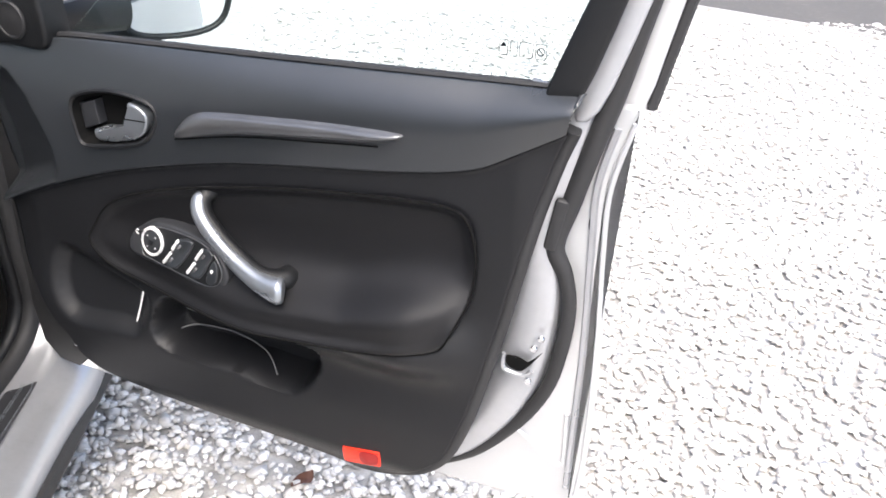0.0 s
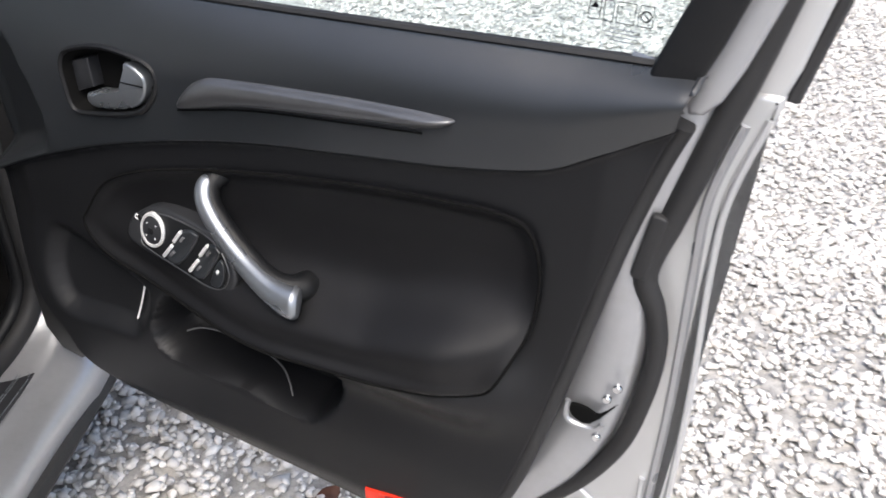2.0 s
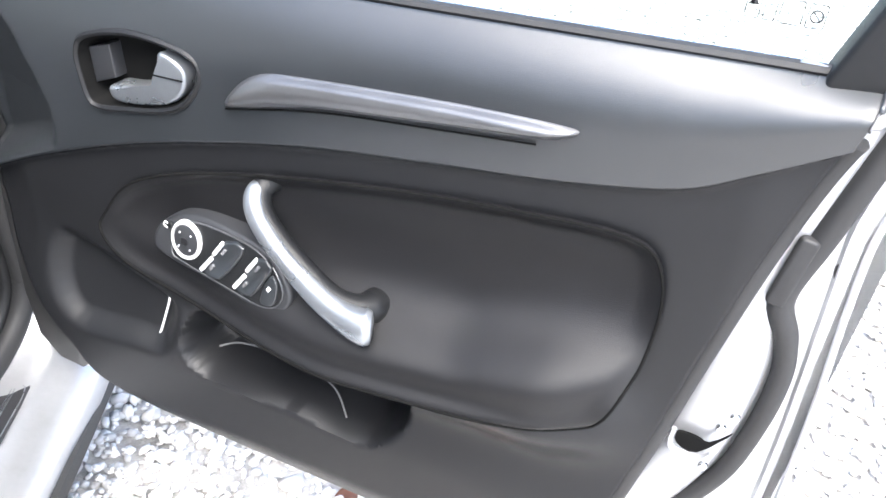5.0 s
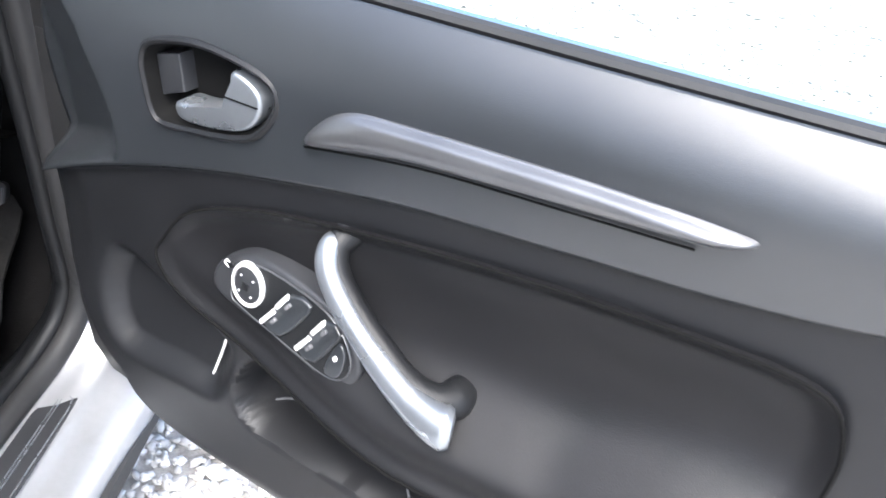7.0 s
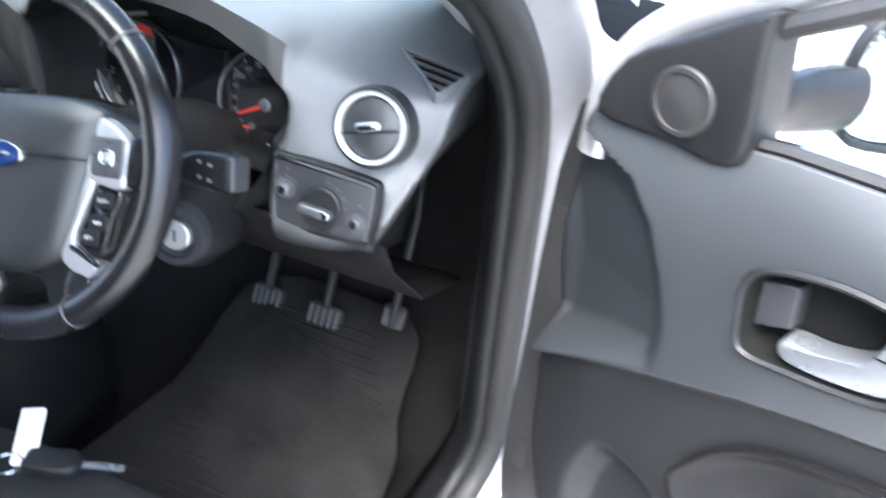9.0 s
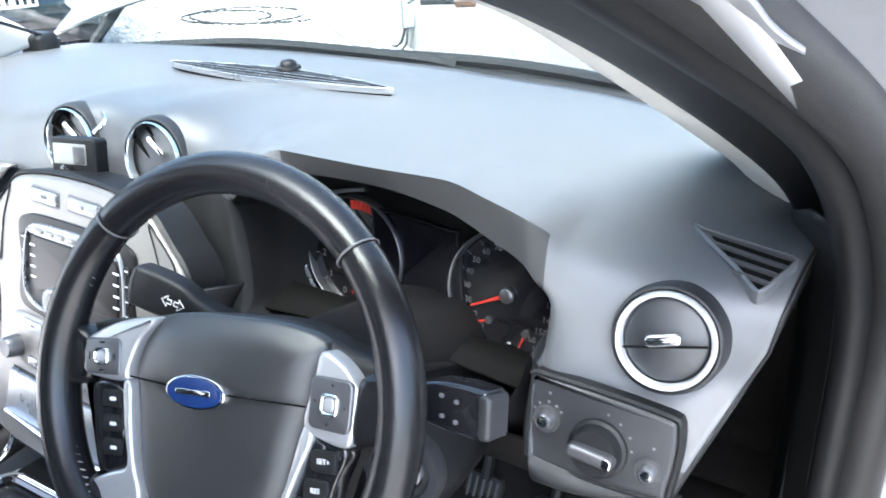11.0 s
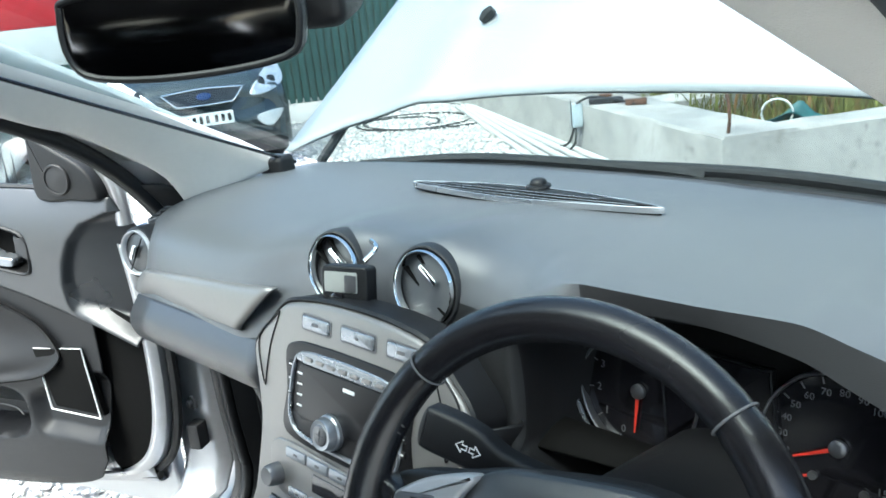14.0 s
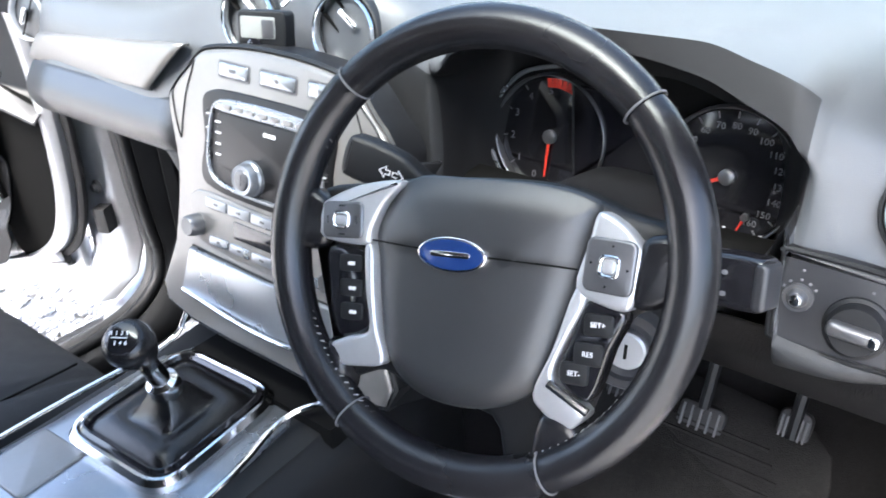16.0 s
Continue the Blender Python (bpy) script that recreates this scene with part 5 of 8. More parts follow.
rows = []
for x in fine_x:
    crisp = step(0.18, 0.28, x) * step(0.585, 0.57, x)
    swell = max(math.exp(-((x - xv) / 0.050) ** 2) for xv in (-0.092, 0.068))
    rows.append([(lean(x, q[1]), q[0] - 0.012 * swell * step(0.90, 0.72, q[0]) * step(1.06, 1.12, q[1]), q[1] + 0.007 * swell * step(0.92, 0.78, q[0]) * step(1.15, 1.18, q[1])) for q in flow([tuple(q) for q in monotone(x, prof)], 6, crisp)])
top = part("dash_moulding", loft(rows), DASHTOP, dash, "dark grey grained dashboard moulding, lower face painted in shade", thick=0.003, sharp=50)
top.data.materials.append(DASHSHADE)
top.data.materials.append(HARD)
per = len(rows[0]) - 1
# Index 1 paints shade on lip and lower face; 2 is the hood's black hollow
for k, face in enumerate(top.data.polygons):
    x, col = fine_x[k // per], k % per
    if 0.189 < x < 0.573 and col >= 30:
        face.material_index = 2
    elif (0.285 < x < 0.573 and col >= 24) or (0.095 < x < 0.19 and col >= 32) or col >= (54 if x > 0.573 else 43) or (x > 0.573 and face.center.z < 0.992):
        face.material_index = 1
# The ends are coloured black for the shade they stand in
for row in (rows[0], rows[-1]):
    part("dash_end", loft([row, [(q[0] * 0.985, q[1] + 0.6 * (0.98 - q[1]), q[2] + 0.6 * (1.04 - q[2])) for q in row]]), HARD, dash, "end of the dash, blackened as in shade", thick=0.003)
# knee panel under the wheel, in carpet black to paint the shade there
part("knee_panel", loft([[(x, 0.69, 0.955), (x, 0.72, 0.90), (x, 0.82, 0.80), (x, 0.98, 0.74)] for x in (0.16, 0.3, 0.5, 0.70)]), CARPET, dash, "knee panel, blackened for the shade under the dash", thick=0.004)
part("glovebox", loft([smooth([(x, 0.652, 1.038), (x, 0.632, 1.010), (x, 0.630, 0.985), (x, 0.650, 0.958), (x, 0.70, 0.945), (x, 0.80, 0.935)], 4, False) for x in np.linspace(-0.62, -0.20, 8)]), SOFT, dash, "dark grey glovebox lid", thick=0.004)


def facing(c, normal, roll=0.0):
    n = Vector(normal).normalized()
    x = Vector((0, 0, 1)).cross(n).normalized()
    return basis(c, x, n.cross(x), n) @ Matrix.Rotation(radians(roll), 4, "Z")


def round_vent(c, normal, r, shut=False, roll=35.0, label="round air vent with a chrome ring"):
    """A round dash vent: hooded collar, chrome ring, and blades or a closed disc."""
    m = facing(c, normal)
    vent = part("vent", lathe([(r * 1.20, -0.045), (r * 1.17, -0.012), (r * 1.12, -0.004), (r * 1.07, -0.003), (r * 1.03, -0.009), (r * 1.00, -0.05)], 44, hollow=True), DASHSHADE, dash, label, matrix=m)
    part("vent_ring", lathe([(r * 1.02, -0.008), (r * 1.02, 0.000), (r * 0.985, 0.0025), (r * (0.92 if shut else 0.945), 0.000), (r * (0.90 if shut else 0.93), -0.008)], 44, hollow=True), RING if shut else CHROME, vent, "silver ring", matrix=m)
    part("vent_well", lathe([(r * 0.2, -0.046), (r * 1.02, -0.044), (r * 1.02, -0.052), (r * 0.2, -0.054)], 32), CAVITY, vent, matrix=m)
    mr = m @ Matrix.Rotation(radians(roll), 4, "Z")
    if shut:
        part("vent_disc", plate(oval(0, 0, r * 0.88, r * 0.88, 40), -0.012, -0.003, 0.003, dome=0.004), SOFT, vent, "closed dark vent disc", matrix=mr @ T(0, 0, -0.004))
        part("vent_line", plate(rrect(0, 0, r * 1.7, 0.002, 0.0008), 0.0005, 0.0020, 0.0004), CAVITY, vent, matrix=mr @ T(0, -0.004, 0))
        part("vent_tab", plate(rrect(0.0, 0.002, r * 0.75, r * 0.26, r * 0.12, turn=4), 0.001, 0.007, 0.003), CHROME, vent, "bright vent tab", matrix=mr)
    else:
        for oy, w in ((0.45, 1.5), (-0.12, 1.76)):
            part("vent_blade", box(-r * w / 2, r * w / 2, r * oy - 0.0018, r * oy + 0.0018, -0.026, -0.006, 0.001), CAVITY, vent, "black vent blade", matrix=mr)
        part("vent_blade", box(-0.002, 0.002, -r * 0.85, r * 0.85, -0.032, -0.014, 0.001), CAVITY, vent, matrix=mr)
        part("vent_tab", plate(rrect(-0.003, r * 0.45, r * 0.7, 0.007, 0.003), -0.003, 0.004, 0.0015), CHROME, vent, "bright vent tab", matrix=mr)
    return vent


vent_l = round_vent((-0.092, 0.678, 1.158), (0.10, -1, 0.16), 0.043, roll=-38)
round_vent((0.068, 0.680, 1.160), (0.08, -1, 0.16), 0.043, roll=-38)
round_vent((0.673, 0.690, 1.098), (0.10, -1, 0.31), 0.0395, shut=True, roll=12)
round_vent((-0.676, 0.683, 1.096), (0.22, -1, 0.16), 0.040, shut=True, roll=60)

# slotted demister in the middle of the top
slot = smooth([(-0.210, 0.940), (-0.12, 0.963), (0.0, 0.975), (0.12, 0.965), (0.222, 0.940), (0.120, 0.921), (0.0, 0.911), (-0.13, 0.921)], 5)
dm = basis((0, 0, 1.1925), (1, 0, 0), (0, 1, 0.01), (0, -0.01, 1))
dem = part("demister", ring_plate(slot, inset(slot, 0.0028), -0.006, 0.0019, 0.0006), SATIN, dash, "pale rim of the demister slot", matrix=dm)
# No hole is cut: a flat black plate paints the slot's shade
part("demister_well", plate(inset(slot, 0.004), -0.010, 0.0015, 0.001), CAVITY, dem, "shade of the demister slot, as a flat black plate", matrix=dm)
part("demister_sill", plate(smooth([(-0.150, 0.951), (0.0, 0.966), (0.13, 0.956), (0.20, 0.941), (0.0, 0.954)], 5), 0.0008, 0.0022, 0.0005), HARD, dem, "black shelf behind the slots", matrix=dm)
for k in range(5):
    y = 0.9165 + 0.0085 * k
    half = (0.105, 0.165, 0.185, 0.190, 0.175)[k]
    bow = 0.004 * (k - 1.5)
    part("demister_slat", tube(smooth([(-half, y + 0.004, 0.0017), (-half / 2, y + bow * 0.75, 0.0017), (0, y + bow, 0.0017), (half / 2, y + bow * 0.75, 0.0017), (half, y + 0.004, 0.0017)], 4, False), 0.00055, 6), SATIN, dem, matrix=dm)
sens = part("light_sensor", lathe([(0.018, 0.0), (0.017, 0.003), (0.012, 0.004), (0.0115, 0.008), (0.009, 0.011), (0.003, 0.0125)], 24), HARD, dash, "small black domed light sensor", matrix=dm @ T(0.012, 0.970, 0.003))
# alarm sensor block at the foot of the passenger pillar
part("pillar_sensor", plate(rrect(0, 0, 0.062, 0.050, 0.014), -0.01, 0.030, 0.010), HARD, dash, "small black sensor block", matrix=basis((-0.668, 1.000, 1.178), (0.97, 0.2, 0.0), (-0.2, 0.97, 0.05), (0, -0.05, 1)))

# silver band across the passenger side
band = []
for t in np.linspace(0, 1, 16):
    hi = Vector((-0.602, 0.658, 1.079)).lerp(Vector((-0.212, 0.658, 1.112)), t)
    lo = Vector((-0.668, 0.668, 1.034)).lerp(Vector((-0.282, 0.643, 1.050)), t)
    out = 0.008 * math.sin(math.pi * t) ** 0.5
    band.append([tuple(hi + Vector((0, 0.012, 0))), tuple(hi), tuple(hi.lerp(lo, 0.5) + Vector((0, -0.002 - out * 0.4, 0))), tuple(lo), tuple(lo + Vector((0, 0.014, 0)))])
part("silver_band", loft([[tuple(q) for q in smooth(r, 4, False)] for r in band]), BANDM, dash, "satin silver band across the dash", thick=0.003)
# side demister vents at both ends
for sx in (1, -1):
    tip, far, low = Vector((sx * 0.653, 0.800, 1.153)), Vector((sx * 0.746, 0.790, 1.144)), Vector((sx * 0.728, 0.740, 1.131))
    x = (far - tip).normalized() * sx
    n = (far - tip).cross(low - tip).normalized()
    n = n if n.z > 0 else -n
    y = n.cross(x).normalized()
    m = basis((tip + far + low) / 3, x, y, n)
    flat2 = [m.inverted() @ q for q in (tip, tip.lerp(far, 0.25), tip.lerp(far, 0.75), far, far.lerp(low, 0.5), low, low.lerp(tip, 0.35))]
    bulge = [1.0, 1.04, 1.08, 1.0, 1.08, 1.0, 0.98]
    tri = smooth([(q.x * b, q.y * b) for q, b in zip(flat2, bulge)], 4)
    sv = part("side_vent", ring_plate(tri, inset(tri, 0.004), -0.010, 0.005, 0.002), DASHTOP, dash, "triangular side window vent", matrix=m)
    # Flat black inset paints the shade of the vent's depth
    part("side_vent_well", plate(inset(tri, 0.004), -0.008, 0.001, 0.001), CAVITY, sv, matrix=m)
    for k in range(4):
        h = 0.016 - 0.0125 * k
        cut = [q for q in tri if abs(q[1] - h) < 0.006]
        a0, a1 = min(q[0] for q in cut) + 0.004, max(q[0] for q in cut) - 0.004
        part("side_vent_slat", box(a0, a1, h - 0.0016, h + 0.0016, 0.0, 0.0045, 0.0006), BRUSH, sv, matrix=m)

# ---- instruments ----
dials = thing("instrument_cluster", "instrument cluster with two large dials and a dark display", "instruments", (0.385, 0.78, 1.05))
CL = basis((0.383, 0.772, 1.055), (1, 0, 0), (0, 0.16, 0.987), (0, -0.987, 0.16))
face = smooth([(-0.180, -0.02), (-0.165, 0.045), (-0.10, 0.085), (0.0, 0.098), (0.10, 0.090), (0.155, 0.055), (0.172, 0.0), (0.150, -0.060), (0.08, -0.075), (0.0, -0.055), (-0.08, -0.075), (-0.155, -0.068)], 4)
part("face", plate(face, -0.02, -0.010, 0.002), CAVITY, dials, "matt black cluster face", matrix=CL)
TICKS = {"tacho": (-0.102, [str(k) for k in range(0, 8)]), "speedo": (0.098, [str(k) for k in range(0, 161, 10)])}
for key, (cx, nums) in TICKS.items():
    r = 0.066
    m = CL @ T(cx, -0.004, 0)
    d = part("dial", plate(oval(0, 0, r, r, 48), -0.012, -0.006, 0.001), GLOSSB, dials, "black dial with white numerals", matrix=m)
    part("dial_ring", lathe([(r + 0.004, -0.010), (r + 0.0035, 0.002), (r + 0.0025, 0.003), (r + 0.0012, 0.002), (r + 0.0005, -0.010)], 56, hollow=True), BRUSH, d, "satin silver dial ring", matrix=m)
    for k, s in enumerate(nums):
        a = radians(235 - 290 * k / (len(nums) - 1)) if key == "speedo" else radians(250 - 215 * k / (len(nums) - 1))
        rr = r - 0.016
        writing(s, 0.0095 if key == "speedo" else 0.012, DIALPRINT, m @ T(rr * math.cos(a), rr * math.sin(a), -0.0055), d, "numeral")
        part("tick", box(r - 0.0085, r - 0.002, -0.0006, 0.0006, -0.006, -0.0052, 0), DIALPRINT, d, matrix=m @ Matrix.Rotation(a, 4, "Z"))
    na = radians(-92 if key == "tacho" else 206)
    needle = part("needle", tube([(0, 0, -0.002), (0.046 * math.cos(na), 0.046 * math.sin(na), -0.002)], [0.0024, 0.0010], 6), REDN, d, "red needle", matrix=m)
    part("needle_hub", lathe([(0.008, -0.005), (0.008, 0.0), (0.005, 0.002)], 20), BRUSH, d, "grey needle hub", matrix=m)
    if key == "tacho":
        for a0 in range(28, 62, 6):
            part("red_zone", box(r - 0.012, r - 0.002, -0.0026, 0.0026, -0.006, -0.0050, 0), REDN, d, matrix=m @ Matrix.Rotation(radians(a0 + 40), 4, "Z"))
    else:
        for gx, gy, ga in ((-0.020, -0.032, 200), (0.024, -0.036, 250)):
            g = radians(ga)
            part("small_needle", tube([(gx, gy, -0.004), (gx + 0.018 * math.cos(g), gy + 0.018 * math.sin(g), -0.004)], [0.0016, 0.0008], 6), REDN, d, matrix=m)
            part("small_hub", lathe([(0.004, -0.006), (0.004, -0.002)], 12, cx=gx, cy=gy), BRUSH, d, matrix=m)
            for q in range(5):
                aa = radians(ga - 30 + 25 * q)
                part("small_tick", box(-0.0018, 0.0018, -0.0008, 0.0008, -0.0058, -0.0052, 0), WHITEP, d, matrix=m @ T(gx + 0.024 * math.cos(aa), gy + 0.024 * math.sin(aa), 0))
screen_edge = smooth([(-0.078, 0.050), (-0.072, 0.056), (0.026, 0.050), (0.034, 0.044), (0.050, -0.050), (0.044, -0.056), (-0.060, -0.044), (-0.066, -0.038)], 3)[::-1]
part("display", plate(screen_edge, -0.010, -0.0015, 0.0015), DISPLAY, dials, "dark trapezoid display between the dials", matrix=CL)
part("display_rim", ring_plate(inset(screen_edge, -0.0015), inset(screen_edge, 0.0006), -0.010, -0.0008, 0.0006), HARD, dials, "black display edge", matrix=CL)
part("cluster_rim", tube(smooth([(-0.085, 0.078, 0.004), (-0.140, 0.062, 0.004), (-0.174, 0.020, 0.004), (-0.176, -0.022, 0.004), (-0.150, -0.062, 0.004), (-0.102, -0.076, 0.004), (-0.05, -0.066, 0.004), (0.0, -0.064, 0.004), (0.05, -0.070, 0.004), (0.10, -0.078, 0.004), (0.15, -0.055, 0.004)], 6, False), 0.0026, 6), SATIN, dials, "silver line round the dials", matrix=CL)
# upper slot of the cowl and its lens
part("cowl_slot", plate(smooth([(-0.03, 0.060), (0.05, 0.068), (0.105, 0.052), (0.10, 0.044), (0.02, 0.046)], 4), 0.030, 0.034, 0.001), GLOSSB, dials, "dark slot above the dials", matrix=CL @ T(0, 0.055, 0.0))

# ---- light switch panel ----
LP = facing((0.638, 0.654, 1.013), (0.05, -1, 0.26))
pan = smooth([(-0.062, 0.034), (-0.054, 0.041), (0.045, 0.036), (0.062, 0.026), (0.060, -0.022), (0.048, -0.034), (-0.048, -0.034), (-0.062, -0.022)], 4)
lights = part("light_panel", plate(pan, -0.012, 0.006, 0.004), PANEL, dash, "dark grey light switch panel", matrix=LP)
part("panel_rim", ring_plate(inset(pan, -0.004), inset(pan, 0.001), -0.010, 0.005, 0.002), HARD, lights, matrix=LP)
for cx, cy, r in ((-0.046, 0.006, 0.0085), (0.045, -0.012, 0.0085)):
    part("small_dial", lathe([(r + 0.004, 0.004), (r + 0.003, 0.009), (r, 0.009), (r - 0.001, 0.014), (r - 0.003, 0.016), (r - 0.007, 0.014)], 28, cx=cx, cy=cy), BRUSH, lights, "small round dimmer", matrix=LP)
    part("dial_cap", lathe([(0.005, 0.012), (0.0045, 0.0175), (0.002, 0.018)], 14, cx=cx, cy=cy), CHROME, lights, matrix=LP)
part("lamp_dial", lathe([(0.026, 0.004), (0.025, 0.009), (0.022, 0.011), (0.021, 0.016), (0.019, 0.020), (0.008, 0.020)], 40, cx=0.001, cy=-0.006), HARD, lights, "round black headlamp switch", matrix=LP)
part("lamp_grip", plate(rrect(0.001, -0.006, 0.040, 0.012, 0.005, turn=-4), 0.018, 0.030, 0.004), BRUSH, lights, "grip of the headlamp switch", matrix=LP)
part("grip_tip", plate(rrect(0.016, -0.007, 0.008, 0.009, 0.003, turn=-4), 0.028, 0.0306, 0.001), CHROME, lights, matrix=LP)
for cx, cy in ((-0.058, 0.013), (-0.054, 0.018), (-0.046, 0.021), (-0.039, 0.019), (-0.034, 0.015), (-0.046, 0.029), (0.006, 0.025), (0.017, 0.020), (0.026, 0.011), (0.029, 0.000), (0.046, 0.008)):
    part("symbol", plate(rrect(cx, cy, 0.0024, 0.0024, 0.0008), 0.005, 0.0066, 0.0002), DIALPRINT, lights, matrix=LP)


# ---- steering wheel and column ----
th, ps = radians(24.8), radians(6.0)
w_n = Vector((math.sin(ps) * math.cos(th), -math.cos(ps) * math.cos(th), math.sin(th)))
w_x = Vector((math.cos(ps), math.sin(ps), 0))
WH = basis((0.395, 0.465, 1.086), w_x, w_n.cross(w_x), w_n)
wheel = thing("steering_wheel", "black leather steering wheel with satin silver spokes", "steering wheel", (0.395, 0.465, 1.086))
RIM = 0.1690
TURNED = radians(5.5)


def wput(name, bm, mat, parent=wheel, text="", **kw):
    return part(name, bm, mat, parent, text, matrix=WH, **kw)


def rim_section(a):
    """Thicker grips at the sides of the rim."""
    return 0.0158 + 0.0010 * math.cos(2 * (a - TURNED)) ** 2


angles = [2 * math.pi * k / 120 for k in range(120)]
joints = [radians(137) + TURNED - radians(4), radians(43) + TURNED + radians(0), radians(-122) + TURNED, radians(-60) + TURNED]
rim_pts = [(RIM * math.cos(a), RIM * math.sin(a), 0) for a in angles]


def pinch(a):
    return min(1.0, 0.90 + 0.10 * min(abs((a - j + math.pi) % (2 * math.pi) - math.pi) for j in joints) / 0.02)


rim = wput("rim", tube(rim_pts, [rim_section(a) * pinch(a) for a in angles], 20, closed=True, flat=1.12), LEATHER, text="worn black leather rim", sharp=60)
for j in joints:
    ring = [(RIM * math.cos(j) + 0.0163 * math.cos(b) * math.cos(j), RIM * math.sin(j) + 0.0163 * math.cos(b) * math.sin(j), 0.0183 * math.sin(b)) for b in np.linspace(0, 2 * math.pi, 20, endpoint=False)]
    wput("rim_seam", tube(ring, 0.0009, 6, closed=True), RUBBERG, rim, text="stitched joint in the leather")
for k in range(96):
    a = radians(150) + TURNED + radians(240) * k / 95
    r = RIM - 0.0150
    wput("stitch", tube([(r * math.cos(a), r * math.sin(a), 0.0050), ((r - 0.0006) * math.cos(a + 0.012), (r - 0.0006) * math.sin(a + 0.012), 0.0012)], 0.00055, 4), STITCHED, rim)
# hub cover
cover = smooth([(-0.063, 0.045), (-0.087, 0.004), (-0.079, -0.028), (-0.061, -0.084), (-0.043, -0.108), (-0.007, -0.119), (0.040, -0.111), (0.073, -0.088), (0.082, -0.060), (0.089, -0.008), (0.094, 0.025), (0.095, 0.050), (0.086, 0.060), (0.05, 0.063), (-0.014, 0.056)], 4)
hub = wput("hub_cover", radial(cover, lambda x, y: 0.010 * math.sqrt(max(0.0, 1 - step(0.0, 0.03, signed(cover, x, y) + 0.03) ** 2)) - 0.004 + (0.0035 if y - 0.12 * x > 0.0 else 0.0) * step(0.0, 0.05, -signed(cover, x, y)) - 0.006 * (x / 0.09) ** 2, 18, edge=lambda x, y: -0.03), HUBM, text="dark grey padded hub cover", sharp=60)
wput("hub_crease", tube(smooth([(-0.083, -0.008, 0.002), (-0.04, -0.004, 0.0075), (0.0, 0.000, 0.0085), (0.05, 0.006, 0.0065), (0.089, 0.010, 0.001)], 6, False), 0.0007, 6), CAVITY, hub)
# oval badge
badge = wput("badge", plate(oval(-0.0055, -0.0015, 0.0295, 0.0135, 40, turn=7), 0.004, 0.0120, 0.0015), CHROME, hub, text="chrome-rimmed oval badge")
wput("badge_field", plate(oval(-0.0055, -0.0015, 0.0272, 0.0115, 40, turn=7), 0.010, 0.0128, 0.0006, dome=0.0006), BLUEP, badge, text="dark blue badge field")
wput("badge_bar", plate(rrect(-0.0055, -0.0012, 0.034, 0.0045, 0.002, turn=8), 0.0125, 0.0140, 0.0004), CHROME, badge)
# back of the hub and spokes
body_outline = smooth([(-0.152, 0.022), (-0.10, 0.036), (-0.05, 0.05), (0.05, 0.065), (0.11, 0.055), (0.155, 0.048), (0.158, 0.012), (0.135, -0.01), (0.120, -0.03), (0.108, -0.10), (0.090, -0.14), (0.06, -0.155), (0.04, -0.12), (-0.02, -0.125), (-0.062, -0.115), (-0.095, -0.13), (-0.118, -0.118), (-0.105, -0.09), (-0.11, -0.03), (-0.155, -0.03), (-0.160, -0.005)], 4)
wput("hub_back", plate(body_outline, -0.045, -0.012, 0.010), HARD, text="black back of the hub")
for pts, text in (([(-0.160, 0.018), (-0.135, 0.012), (-0.130, -0.022), (-0.158, -0.028)], ""), ([(0.130, 0.040), (0.158, 0.044), (0.162, 0.008), (0.132, -0.006)], ""),
                  ([(-0.110, -0.098), (-0.090, -0.112), (-0.092, -0.150), (-0.118, -0.128)], ""), ([(0.083, -0.100), (0.110, -0.098), (0.118, -0.118), (0.088, -0.150)], "")):
    wput("spoke_root", plate(smooth(pts, 4), -0.022, 0.004, 0.008), LEATHER, text="leather-covered spoke root")
# silver spokes with their key pads
left_pad = smooth([(-0.138, -0.016), (-0.139, 0.006), (-0.133, 0.016), (-0.104, 0.033), (-0.066, 0.043), (-0.079, 0.022), (-0.086, 0.000), (-0.0895, -0.014)], 4)
lp = wput("spoke", plate(left_pad, -0.014, 0.0035, 0.004), SPOKEM, text="satin silver left spoke")
lk = rrect(-0.1135, 0.002, 0.040, 0.030, 0.005, turn=10)
wput("key_pad", plate(lk, 0.002, 0.0060, 0.002), BRUSH, lp, text="silver four-way key pad")
wput("key_centre", ring_plate(rrect(-0.1135, 0.002, 0.017, 0.014, 0.004, turn=10), rrect(-0.1135, 0.002, 0.012, 0.009, 0.003, turn=10), 0.005, 0.0085, 0.001), CHROME, lp)
wput("key_centre", plate(rrect(-0.1135, 0.002, 0.011, 0.008, 0.003, turn=10), 0.005, 0.0080, 0.001), SPOKEM, lp)
for ox, oy, w, h in ((0.0, 0.0115, 0.006, 0.0014), (0.0, -0.0115, 0.006, 0.0014), (-0.0145, 0, 0.0014, 0.006), (0.0145, 0, 0.0014, 0.006)):
    c, s = math.cos(radians(10)), math.sin(radians(10))
    wput("key_mark", plate(rrect(-0.1135 + ox * c - oy * s, 0.002 + ox * s + oy * c, w, h, 0.0005, turn=10), 0.0055, 0.0066, 0.0002), GLOSSB, lp)
right_pad = smooth([(0.0905, -0.002), (0.0935, 0.030), (0.096, 0.052), (0.110, 0.050), (0.124, 0.042), (0.133, 0.030), (0.134, 0.008), (0.131, -0.009), (0.110, -0.010)], 4)
rp = wput("spoke", plate(right_pad, -0.014, 0.0035, 0.004), SPOKEM, text="satin silver right spoke")
wput("key_pad", plate(rrect(0.1125, 0.018, 0.036, 0.038, 0.006, turn=4), 0.002, 0.0060, 0.002), BRUSH, rp, text="silver four-way key pad")
